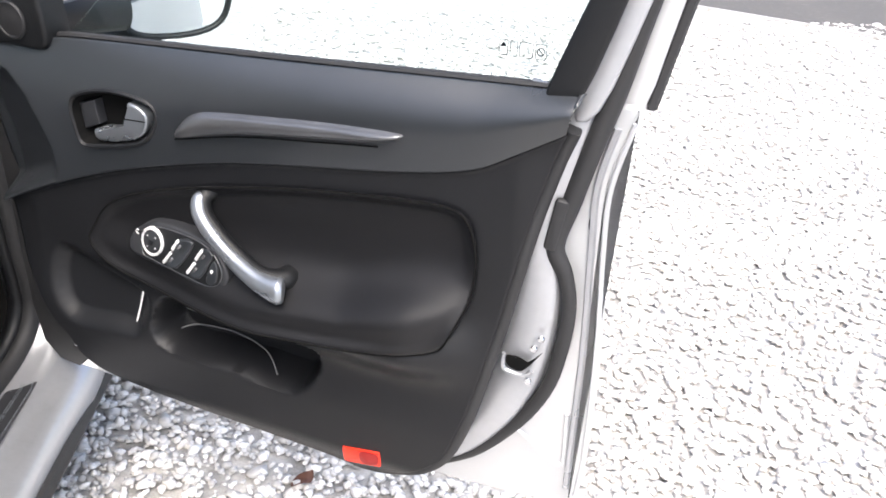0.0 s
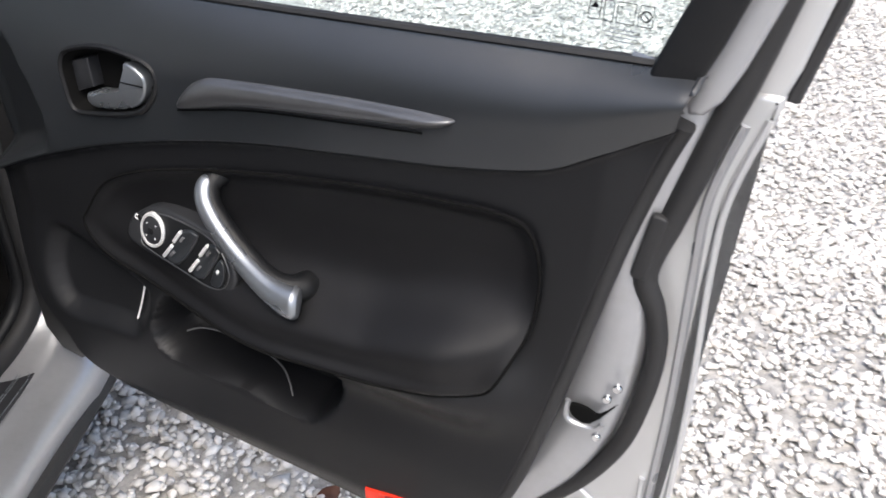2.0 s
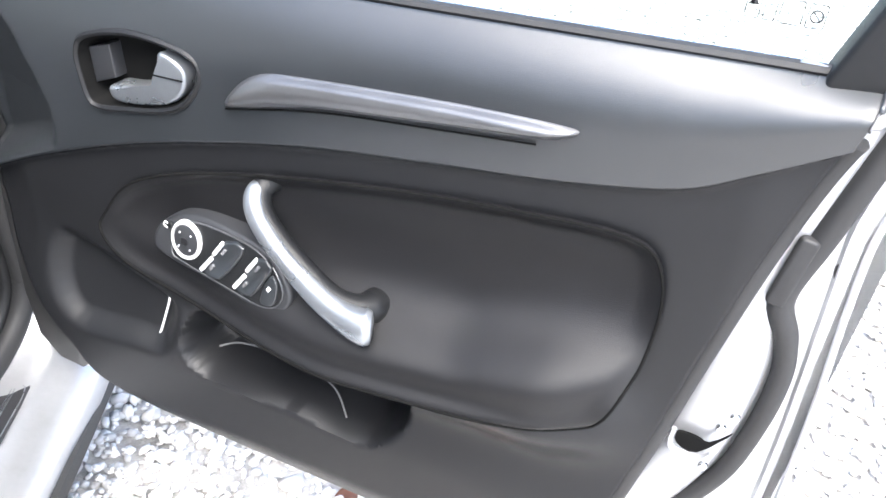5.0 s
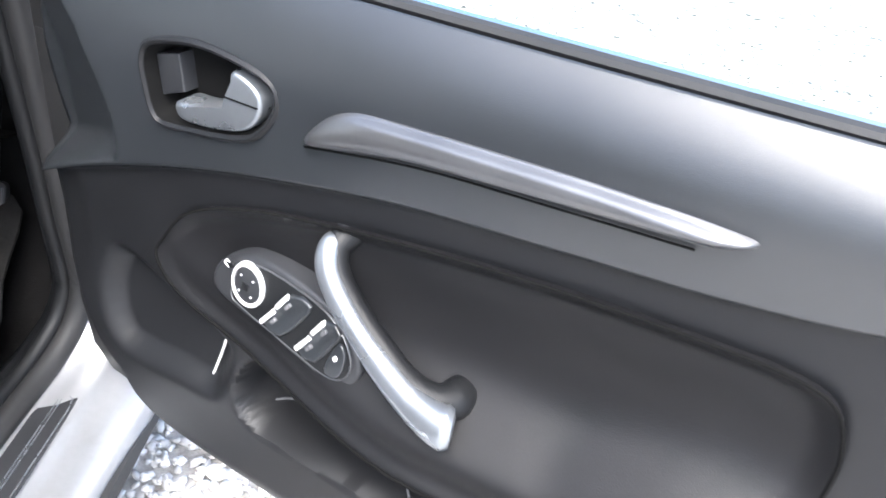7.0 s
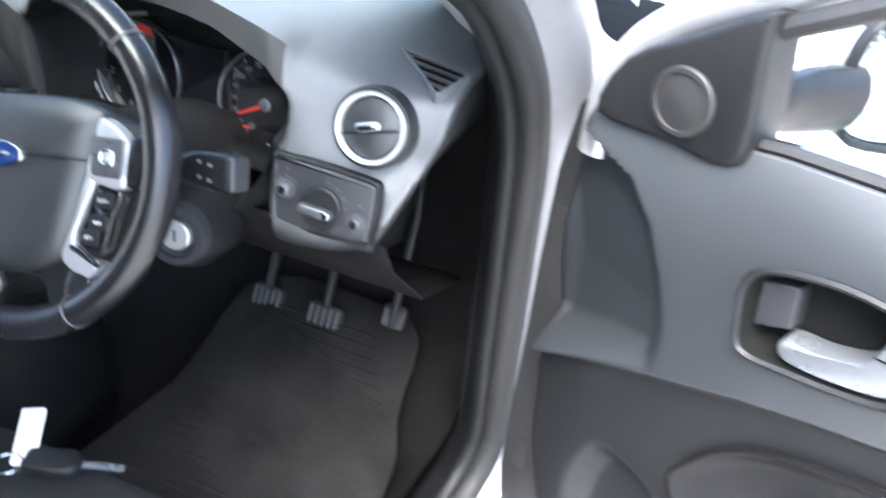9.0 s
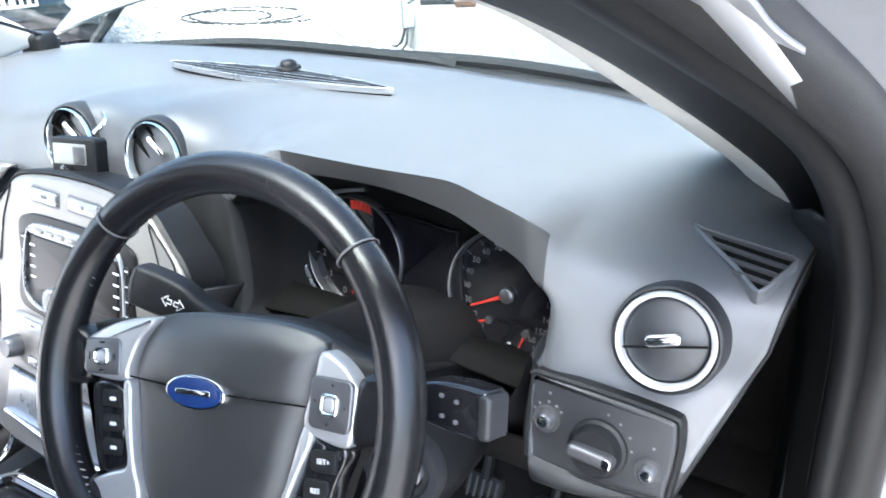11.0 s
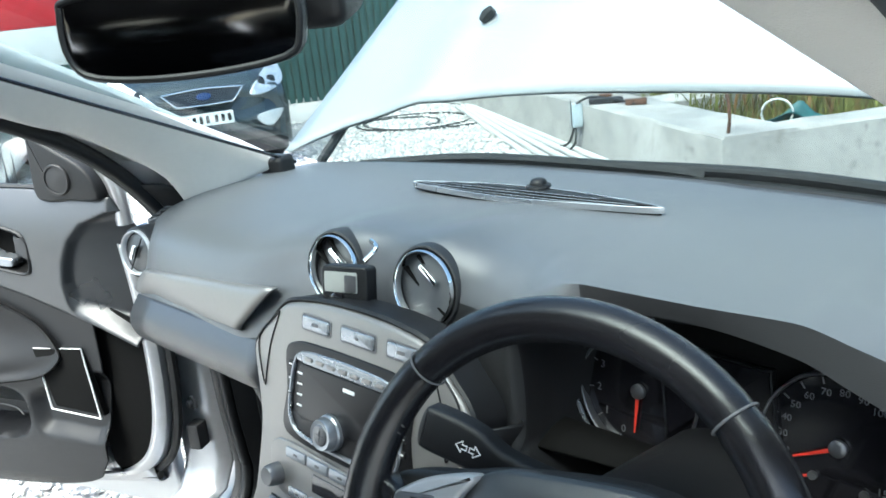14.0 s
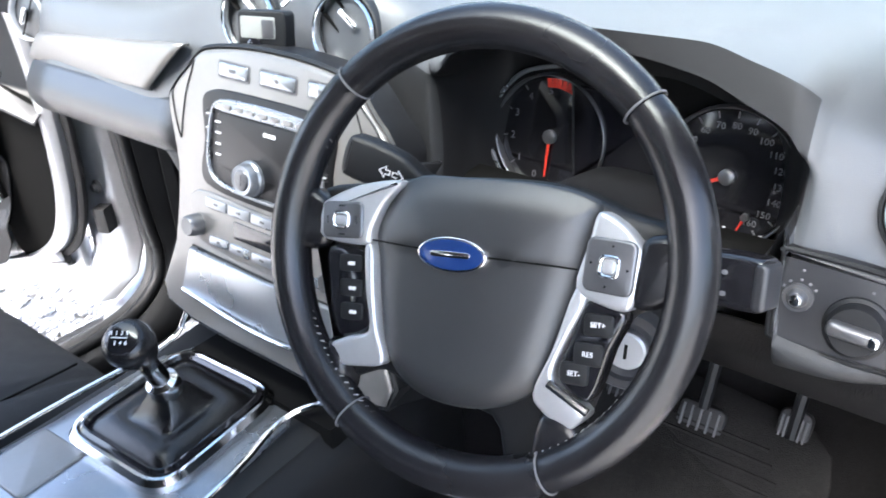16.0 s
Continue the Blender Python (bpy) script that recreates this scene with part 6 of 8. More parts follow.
wput("key_centre", ring_plate(rrect(0.1125, 0.018, 0.015, 0.016, 0.004, turn=4), rrect(0.1125, 0.018, 0.010, 0.011, 0.003, turn=4), 0.005, 0.0085, 0.001), CHROME, rp)
wput("key_centre", plate(rrect(0.1125, 0.018, 0.009, 0.010, 0.003, turn=4), 0.005, 0.0080, 0.001), SPOKEM, rp)
for ox, oy in ((0, 0.014), (0, -0.014), (-0.013, 0), (0.013, 0)):
    wput("key_mark", plate(oval(0.1125 + ox, 0.018 + oy, 0.0013, 0.0013, 3), 0.0055, 0.0066, 0.0001), GLOSSB, rp)
# lower silver brackets round the black buttons
lf = smooth([(-0.090, -0.016), (-0.082, -0.015), (-0.075, -0.045), (-0.066, -0.075), (-0.054, -0.102), (-0.075, -0.112), (-0.100, -0.116), (-0.110, -0.104), (-0.090, -0.090), (-0.073, -0.080), (-0.082, -0.050)], 4)
wput("bracket", plate(lf, -0.020, 0.0025, 0.003), SPOKEM, text="silver bracket below the left keys")
rf = smooth([(0.0905, -0.004), (0.100, -0.010), (0.092, -0.040), (0.087, -0.068), (0.100, -0.080), (0.116, -0.088), (0.112, -0.098), (0.104, -0.106), (0.088, -0.098), (0.075, -0.086), (0.083, -0.050)], 4)
wput("bracket", plate(rf, -0.020, 0.0025, 0.003), SPOKEM, text="silver bracket below the right keys")
wput("bracket_end", tube([(0.086, -0.074, 0.003), (0.118, -0.086, 0.002)], 0.0035, 8), CHROME, text="bright corner of the bracket")
lb = smooth([(-0.128, -0.024), (-0.090, -0.020), (-0.083, -0.050), (-0.075, -0.078), (-0.098, -0.094), (-0.112, -0.085), (-0.122, -0.055)], 4)
lbk = wput("button_block", plate(lb, -0.018, -0.003, 0.003), GLOSSB, text="gloss black button block")
rb = smooth([(0.101, -0.010), (0.129, -0.012), (0.124, -0.040), (0.120, -0.070), (0.112, -0.080), (0.090, -0.068), (0.094, -0.040)], 4)
rbk = wput("button_block", plate(rb, -0.018, 0.000, 0.003), GLOSSB, text="gloss black cruise button block")
for k, oy in enumerate((-0.032, -0.052, -0.071)):
    wput("button", plate(rrect(-0.1035 + 0.0045 * k, oy, 0.022, 0.014, 0.003, turn=10), -0.004, -0.001, 0.001), HARD, lbk)
    wput("button_mark", plate(rrect(-0.1015 + 0.0045 * k, oy, 0.007, 0.003, 0.001, turn=10), -0.0015, -0.0004, 0.0002), WHITEP, lbk)
for k, (s, cx, oy) in enumerate((("SET+", 0.1125, -0.024), ("RES", 0.1095, -0.046), ("SET-", 0.1025, -0.062))):
    wput("button", plate(rrect(cx, oy, 0.021, 0.016, 0.003, turn=8), -0.001, 0.0022, 0.001), HARD, rbk)
    writing(s, 0.0052, WHITEP, WH @ T(cx, oy, 0.0025) @ Matrix.Rotation(radians(8), 4, "Z"), rbk, "lettering")

# column shroud, stalks and ignition
column = thing("steering_column", "black steering column shroud with stalks", "steering column", (0.39, 0.62, 0.98))
rows = []
for t in np.linspace(0, 1, 8):
    c = Vector((0.393, 0.515, 1.035)).lerp(Vector((0.387, 0.76, 0.97)), t)
    a, b = 0.062 + 0.012 * t, 0.052 + 0.012 * t
    rows.append([(c.x + a * math.copysign(abs(math.cos(q)) ** 0.7, math.cos(q)), c.y + b * math.sin(q) * 0.35, c.z + b * math.copysign(abs(math.sin(q)) ** 0.8, math.sin(q))) for q in (2 * math.pi * k / 28 for k in range(28))])
part("shroud", loft(rows, closed=True), HARD, column, "black plastic column shroud", sharp=60)
part("shroud_top", loft([smooth([(x, 0.54, 1.046), (x, 0.60, 1.046), (x, 0.70, 1.005), (x, 0.77, 0.965)], 4, False) for x in np.linspace(0.315, 0.465, 8)]), HARD, column, "dark column top cover", thick=0.004)
# Black strip added as the shade between dials and column
part("column_shade", loft([[(x, 0.70, 0.998 + 0.012 * math.cos((x - 0.39) * 9)), (x, 0.745, 1.012)] for x in np.linspace(0.20, 0.57, 12)]), CAVITY, column, thick=0.004)
for tip, root, text, marks in (((0.197, 0.545, 1.094), (0.33, 0.575, 1.060), "black indicator stalk with white arrows", 0), ((0.590, 0.566, 1.070), (0.46, 0.580, 1.050), "black wiper stalk with white symbols", 1)):
    tv, rv = Vector(tip), Vector(root)
    ax = (rv - tv).normalized()
    n = Vector((0.25 if marks else -0.05, -1, 0.35)).normalized()
    up = n.cross(ax).normalized()
    n = ax.cross(up).normalized()
    if up.z < 0:
        up, n = -up, -n
    if n.y > 0:
        n = -n
    m = Matrix.Identity(4)
    for i, v in enumerate((ax, up, n, tv)):
        m.col[i].xyz = v
    L = (rv - tv).length
    blade = smooth([(0, -0.013), (0.0, 0.016), (0.012, 0.022), (0.055, 0.020), (0.085, 0.010), (L, 0.008), (L, -0.008), (0.085, -0.014), (0.05, -0.018), (0.012, -0.019)], 4)
    stalk = part("stalk", plate(blade, -0.012, 0.010, 0.006), HARD if not marks else GLOSSB, column, text, matrix=m)
    if marks:
        part("stalk_tip", plate(rrect(0.004, 0.001, 0.012, 0.036, 0.005), -0.013, 0.011, 0.004), PANEL, stalk, "grey rotating stalk end", matrix=m)
        for ox, oy in ((0.030, 0.008), (0.030, -0.008), (0.045, 0.010), (0.044, -0.006)):
            part("symbol", plate(rrect(ox, oy, 0.0045, 0.0035, 0.0015), 0.009, 0.0112, 0.0003), DIALPRINT, stalk, matrix=m)
    else:
        for sgn in (1, -1):
            arrow = [(0.052 + sgn * 0.001, 0.0025), (0.052 + sgn * 0.006, 0.0025), (0.052 + sgn * 0.006, 0.006), (0.052 + sgn * 0.013, 0.0), (0.052 + sgn * 0.006, -0.006), (0.052 + sgn * 0.006, -0.0025), (0.052 + sgn * 0.001, -0.0025)]
            part("arrow", ring_plate(arrow, inset(arrow, 0.0012), 0.009, 0.0112, 0.0002), WHITEP, stalk, matrix=m @ T(0, 0.001, 0))
IG = facing((0.470, 0.600, 0.945), (0.25, -1, 0.25))
ign = part("ignition", lathe([(0.040, -0.03), (0.040, -0.002), (0.036, 0.005), (0.028, 0.005), (0.026, 0.0), (0.020, -0.002)], 36, hollow=True), PANEL, column, "dark grey ignition surround", matrix=IG)
part("ignition_barrel", lathe([(0.018, -0.02), (0.018, 0.003), (0.016, 0.005)], 28), SPOKEM, ign, "bright ignition barrel", matrix=IG)
part("key_slot", box(-0.0015, 0.0015, -0.007, 0.007, 0.004, 0.0056, 0), CAVITY, ign, matrix=IG)
part("ignition_mount", lathe([(0.052, -0.10), (0.050, -0.03), (0.040, -0.01)], 28), HARD, ign, matrix=IG)


# ---- centre stack ----
s_n = Vector((0, -1, 0.22)).normalized()
s_y = s_n.cross(Vector((1, 0, 0))).normalized()
if s_y.z < 0:
    s_y = -s_y
ST = basis((0.0, 0.576, 1.01), (1, 0, 0), s_y, s_n)
stack = thing("centre_stack", "silver centre stack with radio, climate keys and drawer", "centre stack", (0.02, 0.58, 0.8))
XC = 0.025


def sput(name, bm, mat, parent=stack, text="", **kw):
    return part(name, bm, mat, parent, text, matrix=ST, **kw)


half = [(-0.172, -0.212), (-0.152, -0.12), (-0.142, -0.034), (-0.148, 0.010), (-0.160, 0.060), (-0.150, 0.082), (-0.131, 0.099), (-0.105, 0.124), (-0.082, 0.134), (-0.03, 0.141)]
left = [(x, y) for x, y in half]
outline = smooth(left + [(XC, 0.143)] + [(2 * XC - x, y) for x, y in reversed(left)] + [(XC, -0.226)], 3)
outline = outline[::-1]
sput("fascia", plate(outline, -0.05, 0.0, 0.006), STACKM_, text="pale champagne silver fascia", sharp=50)
sput("fascia_gap", ring_plate(inset(outline, -0.006), inset(outline, 0.0005), -0.05, -0.004, 0.003), HARD, text="black gap round the fascia")
for sx in (0, 1):
    ov = [(-0.104, 0.119), (-0.120, 0.108), (-0.142, 0.088), (-0.149, 0.070), (-0.142, 0.040), (-0.132, 0.020), (-0.128, 0.045), (-0.120, 0.080)]
    if sx:
        ov = [(2 * XC - x, y) for x, y in ov]
    ov = smooth(ov, 4)
    sput("side_inlay", ring_plate(ov, inset(ov, 0.0016), -0.001, 0.0014, 0.0005), HARD, text="grooved outline of the side inlay")
for cx, w in ((-0.031, 0.050), (0.0435, 0.056), (0.114, 0.044)):
    k = sput("push_key", plate(rrect(cx, 0.1165, w, 0.016, 0.003, turn=-1), -0.002, 0.0028, 0.0015), SATIN, text="flat silver push key")
    sput("key_gap", ring_plate(rrect(cx, 0.1165, w + 0.005, 0.021, 0.004, turn=-1), rrect(cx, 0.1165, w + 0.001, 0.017, 0.003, turn=-1), -0.002, 0.0010, 0.0003), BRUSH, k)
    sput("key_mark", plate(rrect(cx, 0.1165, 0.012 if w != 0.056 else 0.006, 0.004, 0.0012), 0.002, 0.0032, 0.0002), RUBBERG, k)
# radio
bez = smooth([(-0.087, 0.076), (-0.068, 0.090), (-0.03, 0.094), (0.08, 0.094), (0.118, 0.090), (0.137, 0.076), (0.132, 0.03), (0.137, -0.014), (0.118, -0.030), (XC, -0.034), (-0.066, -0.030), (-0.090, -0.014), (-0.083, 0.03)], 3)[::-1]
radio = sput("radio", plate(bez, -0.004, 0.003, 0.002), SCREENM, text="gloss black radio surround")
ring_o = smooth([(-0.068, 0.066), (-0.052, 0.082), (0.0, 0.086), (0.05, 0.086), (0.102, 0.082), (0.118, 0.066), (0.122, 0.03), (0.120, -0.004), (0.10, -0.022), (XC, -0.026), (-0.05, -0.022), (-0.074, -0.004), (-0.075, 0.03)], 3)[::-1]
sput("radio_frame", ring_plate(ring_o, inset(ring_o, 0.005), 0.001, 0.0065, 0.0015), SATIN, radio, text="silver radio frame")
sput("radio_band", plate(smooth([(-0.058, 0.070), (-0.045, 0.081), (0.02, 0.084), (0.09, 0.081), (0.108, 0.070), (0.03, 0.069)], 4), 0.001, 0.0060, 0.001), SATIN, radio, text="silver band of preset keys")
for k in range(7):
    sput("preset_key", plate(rrect(-0.036 + 0.0205 * k, 0.0755, 0.014, 0.0055, 0.0025), 0.005, 0.0078, 0.0008), STACKM_, radio, text="small silver preset key")
sput("radio_screen", plate(rrect(XC, 0.034, 0.165, 0.066, 0.008), 0.002, 0.0042, 0.001), SCREENM, radio, text="dark radio display")
sput("maker_mark", plate(rrect(XC + 0.01, 0.055, 0.020, 0.0045, 0.001), 0.0040, 0.0048, 0.0002), WHITEP, radio, text="small white maker's mark")
for side in (-1, 1):
    for k in range(4):
        sput("side_key", plate(rrect(XC + side * 0.0985, 0.062 - 0.017 * k, 0.010, 0.009, 0.002), 0.002, 0.0048, 0.0008), HARD, radio)
        sput("side_mark", plate(rrect(XC + side * 0.0985, 0.062 - 0.017 * k, 0.006, 0.0016, 0.0005), 0.0046, 0.0052, 0.0002), WHITEP, radio)
        sput("screen_mark", plate(rrect(XC + side * 0.080, 0.055 - 0.013 * k, 0.010, 0.0025, 0.0005), 0.0040, 0.0048, 0.0002), WHITEP, radio)
kn = sput("volume_knob", lathe([(0.0215, 0.002), (0.0210, 0.008), (0.0190, 0.010), (0.0182, 0.018), (0.0170, 0.0205), (0.011, 0.0195)], 48, cx=0.006, cy=0.0), SATIN, radio, text="bright round volume knob")
sput("knob_face", plate(oval(0.006, 0, 0.0125, 0.0125, 32), 0.015, 0.0212, 0.002), BRUSH, kn)
sput("knob_mark", plate(rrect(0.006, 0.0, 0.014, 0.0016, 0.0006), 0.020, 0.0218, 0.0003), BRUSH, kn)
sput("knob_mark", plate(rrect(0.006, 0.0, 0.0016, 0.014, 0.0006), 0.020, 0.0219, 0.0003), BRUSH, kn)
# climate keys
hv = smooth([(-0.098, -0.038), (XC, -0.040), (0.148, -0.038), (0.160, -0.075), (0.140, -0.104), (XC, -0.110), (-0.09, -0.104), (-0.112, -0.075)], 4)[::-1]
hvac = sput("climate_panel", plate(hv, -0.002, 0.0030, 0.002), STACKM_, text="silver climate panel")
sput("climate_display", plate(rrect(XC, -0.072, 0.105, 0.022, 0.002), 0.001, 0.0040, 0.0006), GLOSSB, hvac, text="dark climate display")
for k in range(5):
    sput("climate_key", plate(rrect(-0.060 + 0.0425 * k, -0.0485, 0.039, 0.013, 0.002), 0.0015, 0.0052, 0.001), SATIN, hvac, text="silver climate key")
    sput("climate_key", plate(rrect(-0.055 + 0.040 * k, -0.096, 0.036, 0.012, 0.002), 0.0015, 0.0052, 0.001), SATIN, hvac, text="silver climate key")
    sput("key_mark", plate(rrect(-0.060 + 0.0425 * k, -0.0485, 0.008, 0.003, 0.001), 0.0048, 0.0056, 0.0002), RUBBERG, hvac)
    sput("key_mark", plate(rrect(-0.055 + 0.040 * k, -0.096, 0.008, 0.003, 0.001), 0.0048, 0.0056, 0.0002), RUBBERG, hvac)
for cx in (-0.097, 2 * XC + 0.097):
    sput("temperature_knob", lathe([(0.0145, 0.0), (0.0140, 0.010), (0.0128, 0.019), (0.0110, 0.021), (0.004, 0.0205)], 32, cx=cx, cy=-0.083), BRUSH, hvac, text="round grey temperature knob")
# drawer
dr = smooth([(-0.113, -0.118), (XC, -0.122), (0.163, -0.118), (0.180, -0.180), (XC, -0.190), (-0.130, -0.180)], 1)[::-1]
drawer = sput("drawer", plate(dr, -0.002, 0.006, 0.003), SATIN, text="satin silver ashtray drawer")
sput("drawer_lip", tube(smooth([(-0.129, -0.181, 0.005), (XC, -0.191, 0.008), (0.179, -0.181, 0.005)], 8, False), 0.0032, 8), CHROME, drawer, text="bright lower lip of the drawer")
sput("drawer_gap", ring_plate(inset(dr, -0.003), inset(dr, 0.0003), -0.002, 0.0008, 0.0003), HARD, drawer)
# side walls running down from the stack
for sx in (-1, 1):
    rows = []
    for s in np.linspace(0, 1, 8):
        yl = 0.06 - 0.272 * s
        e = ST @ Vector((XC + sx * (0.185 - 0.045 * math.sin(math.pi * min(1, s * 1.3)) + 0.012 * s), yl, -0.006))
        rows.append([tuple(e), (e.x + sx * 0.018, e.y + 0.05, e.z - 0.01), (e.x + sx * (0.03 if sx < 0 else 0.0), e.y + (0.30 if sx < 0 else 0.07), e.z - 0.02)])
    part("side_wall", loft(rows), HARD, stack, "black side of the stack", thick=0.004)

# display unit clipped to the vent
gad = thing("phone_display", "small black display unit clipped to the air vent", "display unit", (0.012, 0.655, 1.15))
GM = facing((-0.018, 0.640, 1.160), (0.28, -1, 0.20), roll=0)
part("case", plate(rrect(0, 0, 0.064, 0.050, 0.006), -0.016, 0.004, 0.003), HARD, gad, "black case", matrix=GM)
part("screen", plate(rrect(-0.004, 0.006, 0.046, 0.024, 0.002), 0.003, 0.0052, 0.0006), PINKPRINT, gad, "pale grey small screen", matrix=GM)
part("screen", plate(rrect(0.010, 0.005, 0.016, 0.020, 0.002), 0.0048, 0.0062, 0.0004), BRUSH, gad, matrix=GM)
part("knob", lathe([(0.010, 0.003), (0.0095, 0.008), (0.007, 0.009)], 20, cx=-0.008, cy=-0.015), GLOSSB, gad, matrix=GM)
part("bracket", tube(smooth([(0.0, -0.01, -0.015), (0.006, -0.035, -0.012), (0.012, -0.050, -0.004), (0.010, -0.06, 0.004)], 5, False), 0.004, 8), RUBBER, gad, "black clip", matrix=GM)
part("bracket", tube(smooth([(0.02, 0.03, -0.01), (0.03, 0.045, -0.02), (0.01, 0.05, -0.04)], 5, False), 0.003, 8), CHROME, gad, matrix=GM)

# ---- centre console ----
console = thing("centre_console", "centre console with silver rails and gear lever", "centre console", (-0.04, 0.3, 0.35))
part("console_body", loft([smooth([(-0.235, y, 0.42), (-0.225, y, 0.66), (-0.195, y, zt - 0.01), (-0.16, y, zt), (0.09, y, zt), (0.125, y, zt - 0.01), (0.155, y, 0.66), (0.165, y, 0.42)], 4, False) for y, zt in ((-0.6, 0.72), (0.1, 0.715), (0.33, 0.715), (0.50, 0.72), (0.60, 0.73), (0.75, 0.70))]), HARD, console, "black console body", thick=0.004)
top_z = 0.722
panel = smooth([(-0.172, -0.20), (-0.168, 0.34), (-0.150, 0.54), (0.055, 0.545), (0.092, 0.34), (0.098, -0.20)], 3)[::-1]
part("console_panel", plate(panel, -0.01, 0.004, 0.003), SATIN, console, "satin silver console panel", matrix=T(0, 0, top_z))
gait_ = [Vector(q) for q in ((-0.136, 0.518), (0.034, 0.526), (0.052, 0.346), (-0.122, 0.336))]
gait = []
for k, q in enumerate(gait_):
    before, after = gait_[k - 1] - q, gait_[(k + 1) % 4] - q
    for w in np.linspace(0, 1, 7):
        a_, b_ = q + before.normalized() * 0.034 * (1 - w), q + after.normalized() * 0.034 * w
        gait.append(tuple(a_.lerp(b_, w)))
gait = gait[::-1]
part("gaiter_frame", ring_plate(inset(gait, -0.012), inset(gait, 0.004), 0.0, 0.020, 0.006), CHROME, console, "chrome frame round the gaiter", matrix=T(0, 0, top_z))
part("gaiter_rim", ring_plate(inset(gait, 0.002), inset(gait, 0.012), 0.004, 0.024, 0.004), GLOSSB, console, matrix=T(0, 0, top_z))
rows = []
gi = inset(gait, 0.010)
apex = Vector((-0.028, 0.424, 0.795))
for t in np.linspace(0, 1, 16):
    ring = []
    for x, y in gi:
        a = math.atan2(y - 0.43, x + 0.045)
        target = Vector((apex.x + 0.013 * math.cos(a), apex.y + 0.013 * math.sin(a), apex.z))
        start = Vector((x, y, top_z + 0.014))
        p = start.lerp(target, t)
        sag = math.sin(math.pi * t)
        p.z = start.z + (target.z - start.z) * t ** 1.9 + 0.010 * math.sin(math.pi * min(1, t * 2.2))
        p += Vector((math.cos(a), math.sin(a), 0)) * (0.011 * sag * math.sin(4 * a + 2.6 * t))
        ring.append(tuple(p))
    rows.append(ring)
part("gaiter", loft(rows, closed=True), material("soft_black_gaiter", (0.006, 0.006, 0.0065), 0.22, vary=0.2, scale=12, grain=0.15), console, "black leather gaiter", sharp=70)
lever = part("gear_lever", tube([(-0.028, 0.424, 0.782), (-0.0275, 0.422, 0.790), (-0.0265, 0.418, 0.802), (-0.0262, 0.417, 0.806), (-0.024, 0.408, 0.832)], [0.019, 0.021, 0.019, 0.013, 0.012], 20), CHROME, console, "chrome gear lever collar")
GK = facing((-0.020, 0.392, 0.872), (0.30, -0.45, 0.75))
prof = [(0.010, -0.046), (0.016, -0.036), (0.022, -0.022), (0.027, -0.006), (0.0285, 0.006), (0.026, 0.016), (0.020, 0.022), (0.010, 0.0245), (0.002, 0.025)]
part("gear_knob", lathe(prof, 32), LEATHER, lever, "black leather gear knob", matrix=GK)
part("knob_cap", lathe([(0.019, 0.0215), (0.018, 0.0245), (0.010, 0.0268), (0.002, 0.027)], 28), GLOSSB, lever, "gloss black shift pattern cap", matrix=GK)
for s, x, y in (("R", -0.0115, 0.005), ("1", -0.005, 0.005), ("3", 0.001, 0.005), ("5", 0.007, 0.005), ("2", -0.005, -0.006), ("4", 0.001, -0.006), ("6", 0.007, -0.006)):
    writing(s, 0.0068, WHITEP, GK @ T(x, y, 0.0272), lever, "numeral")
part("knob_line", plate(rrect(-0.001, 0, 0.018, 0.0012, 0.0004), 0.0268, 0.0276, 0.0002), WHITEP, lever, matrix=GK)
part("silver_saddle", tube([tuple(GK @ Vector((0.024 * math.cos(a), 0.024 * math.sin(a), 0.008))) for a in np.linspace(0.5, 2.6, 14)], 0.0042, 8), SATIN, lever, "silver saddle on the knob")
lid = rrect(-0.118, 0.285, 0.085, 0.085, 0.008, turn=3)
part("cup_lid", plate(lid, 0.002, 0.008, 0.003), STACKM_, console, "silver cup holder lid", matrix=T(0, 0, top_z))
for cx, cy in ((-0.105, 0.185), (0.020, 0.235)):
    cup = part("cup_holder", lathe([(0.046, 0.002), (0.044, 0.010), (0.040, 0.010), (0.038, 0.004)], 36, cx=cx, cy=cy, hollow=True), CHROME, console, "chrome-rimmed cup holder", matrix=T(0, 0, top_z))
    # Flat black disc paints the shade down the cup well
    part("cup_well", plate(oval(cx, cy, 0.040, 0.040, 32), 0.003, 0.0065, 0.001), CAVITY, cup, matrix=T(0, 0, top_z))
for pts in ([(-0.185, -0.2, 0.732), (-0.182, 0.33, 0.735), (-0.166, 0.50, 0.742), (-0.160, 0.545, 0.775), (-0.158, 0.556, 0.82)], [(0.112, -0.2, 0.732), (0.108, 0.33, 0.735), (0.085, 0.50, 0.742), (0.16, 0.550, 0.775), (0.185, 0.560, 0.80)]):
    part("console_rail", tube(smooth(pts, 8, False), 0.0040, 8), CHROME, console, "bright console rail")
part("console_tray", box(-0.14, 0.14, 0.52, 0.72, 0.70, 0.735, 0.01), CAVITY, console, "dark tray below the stack")


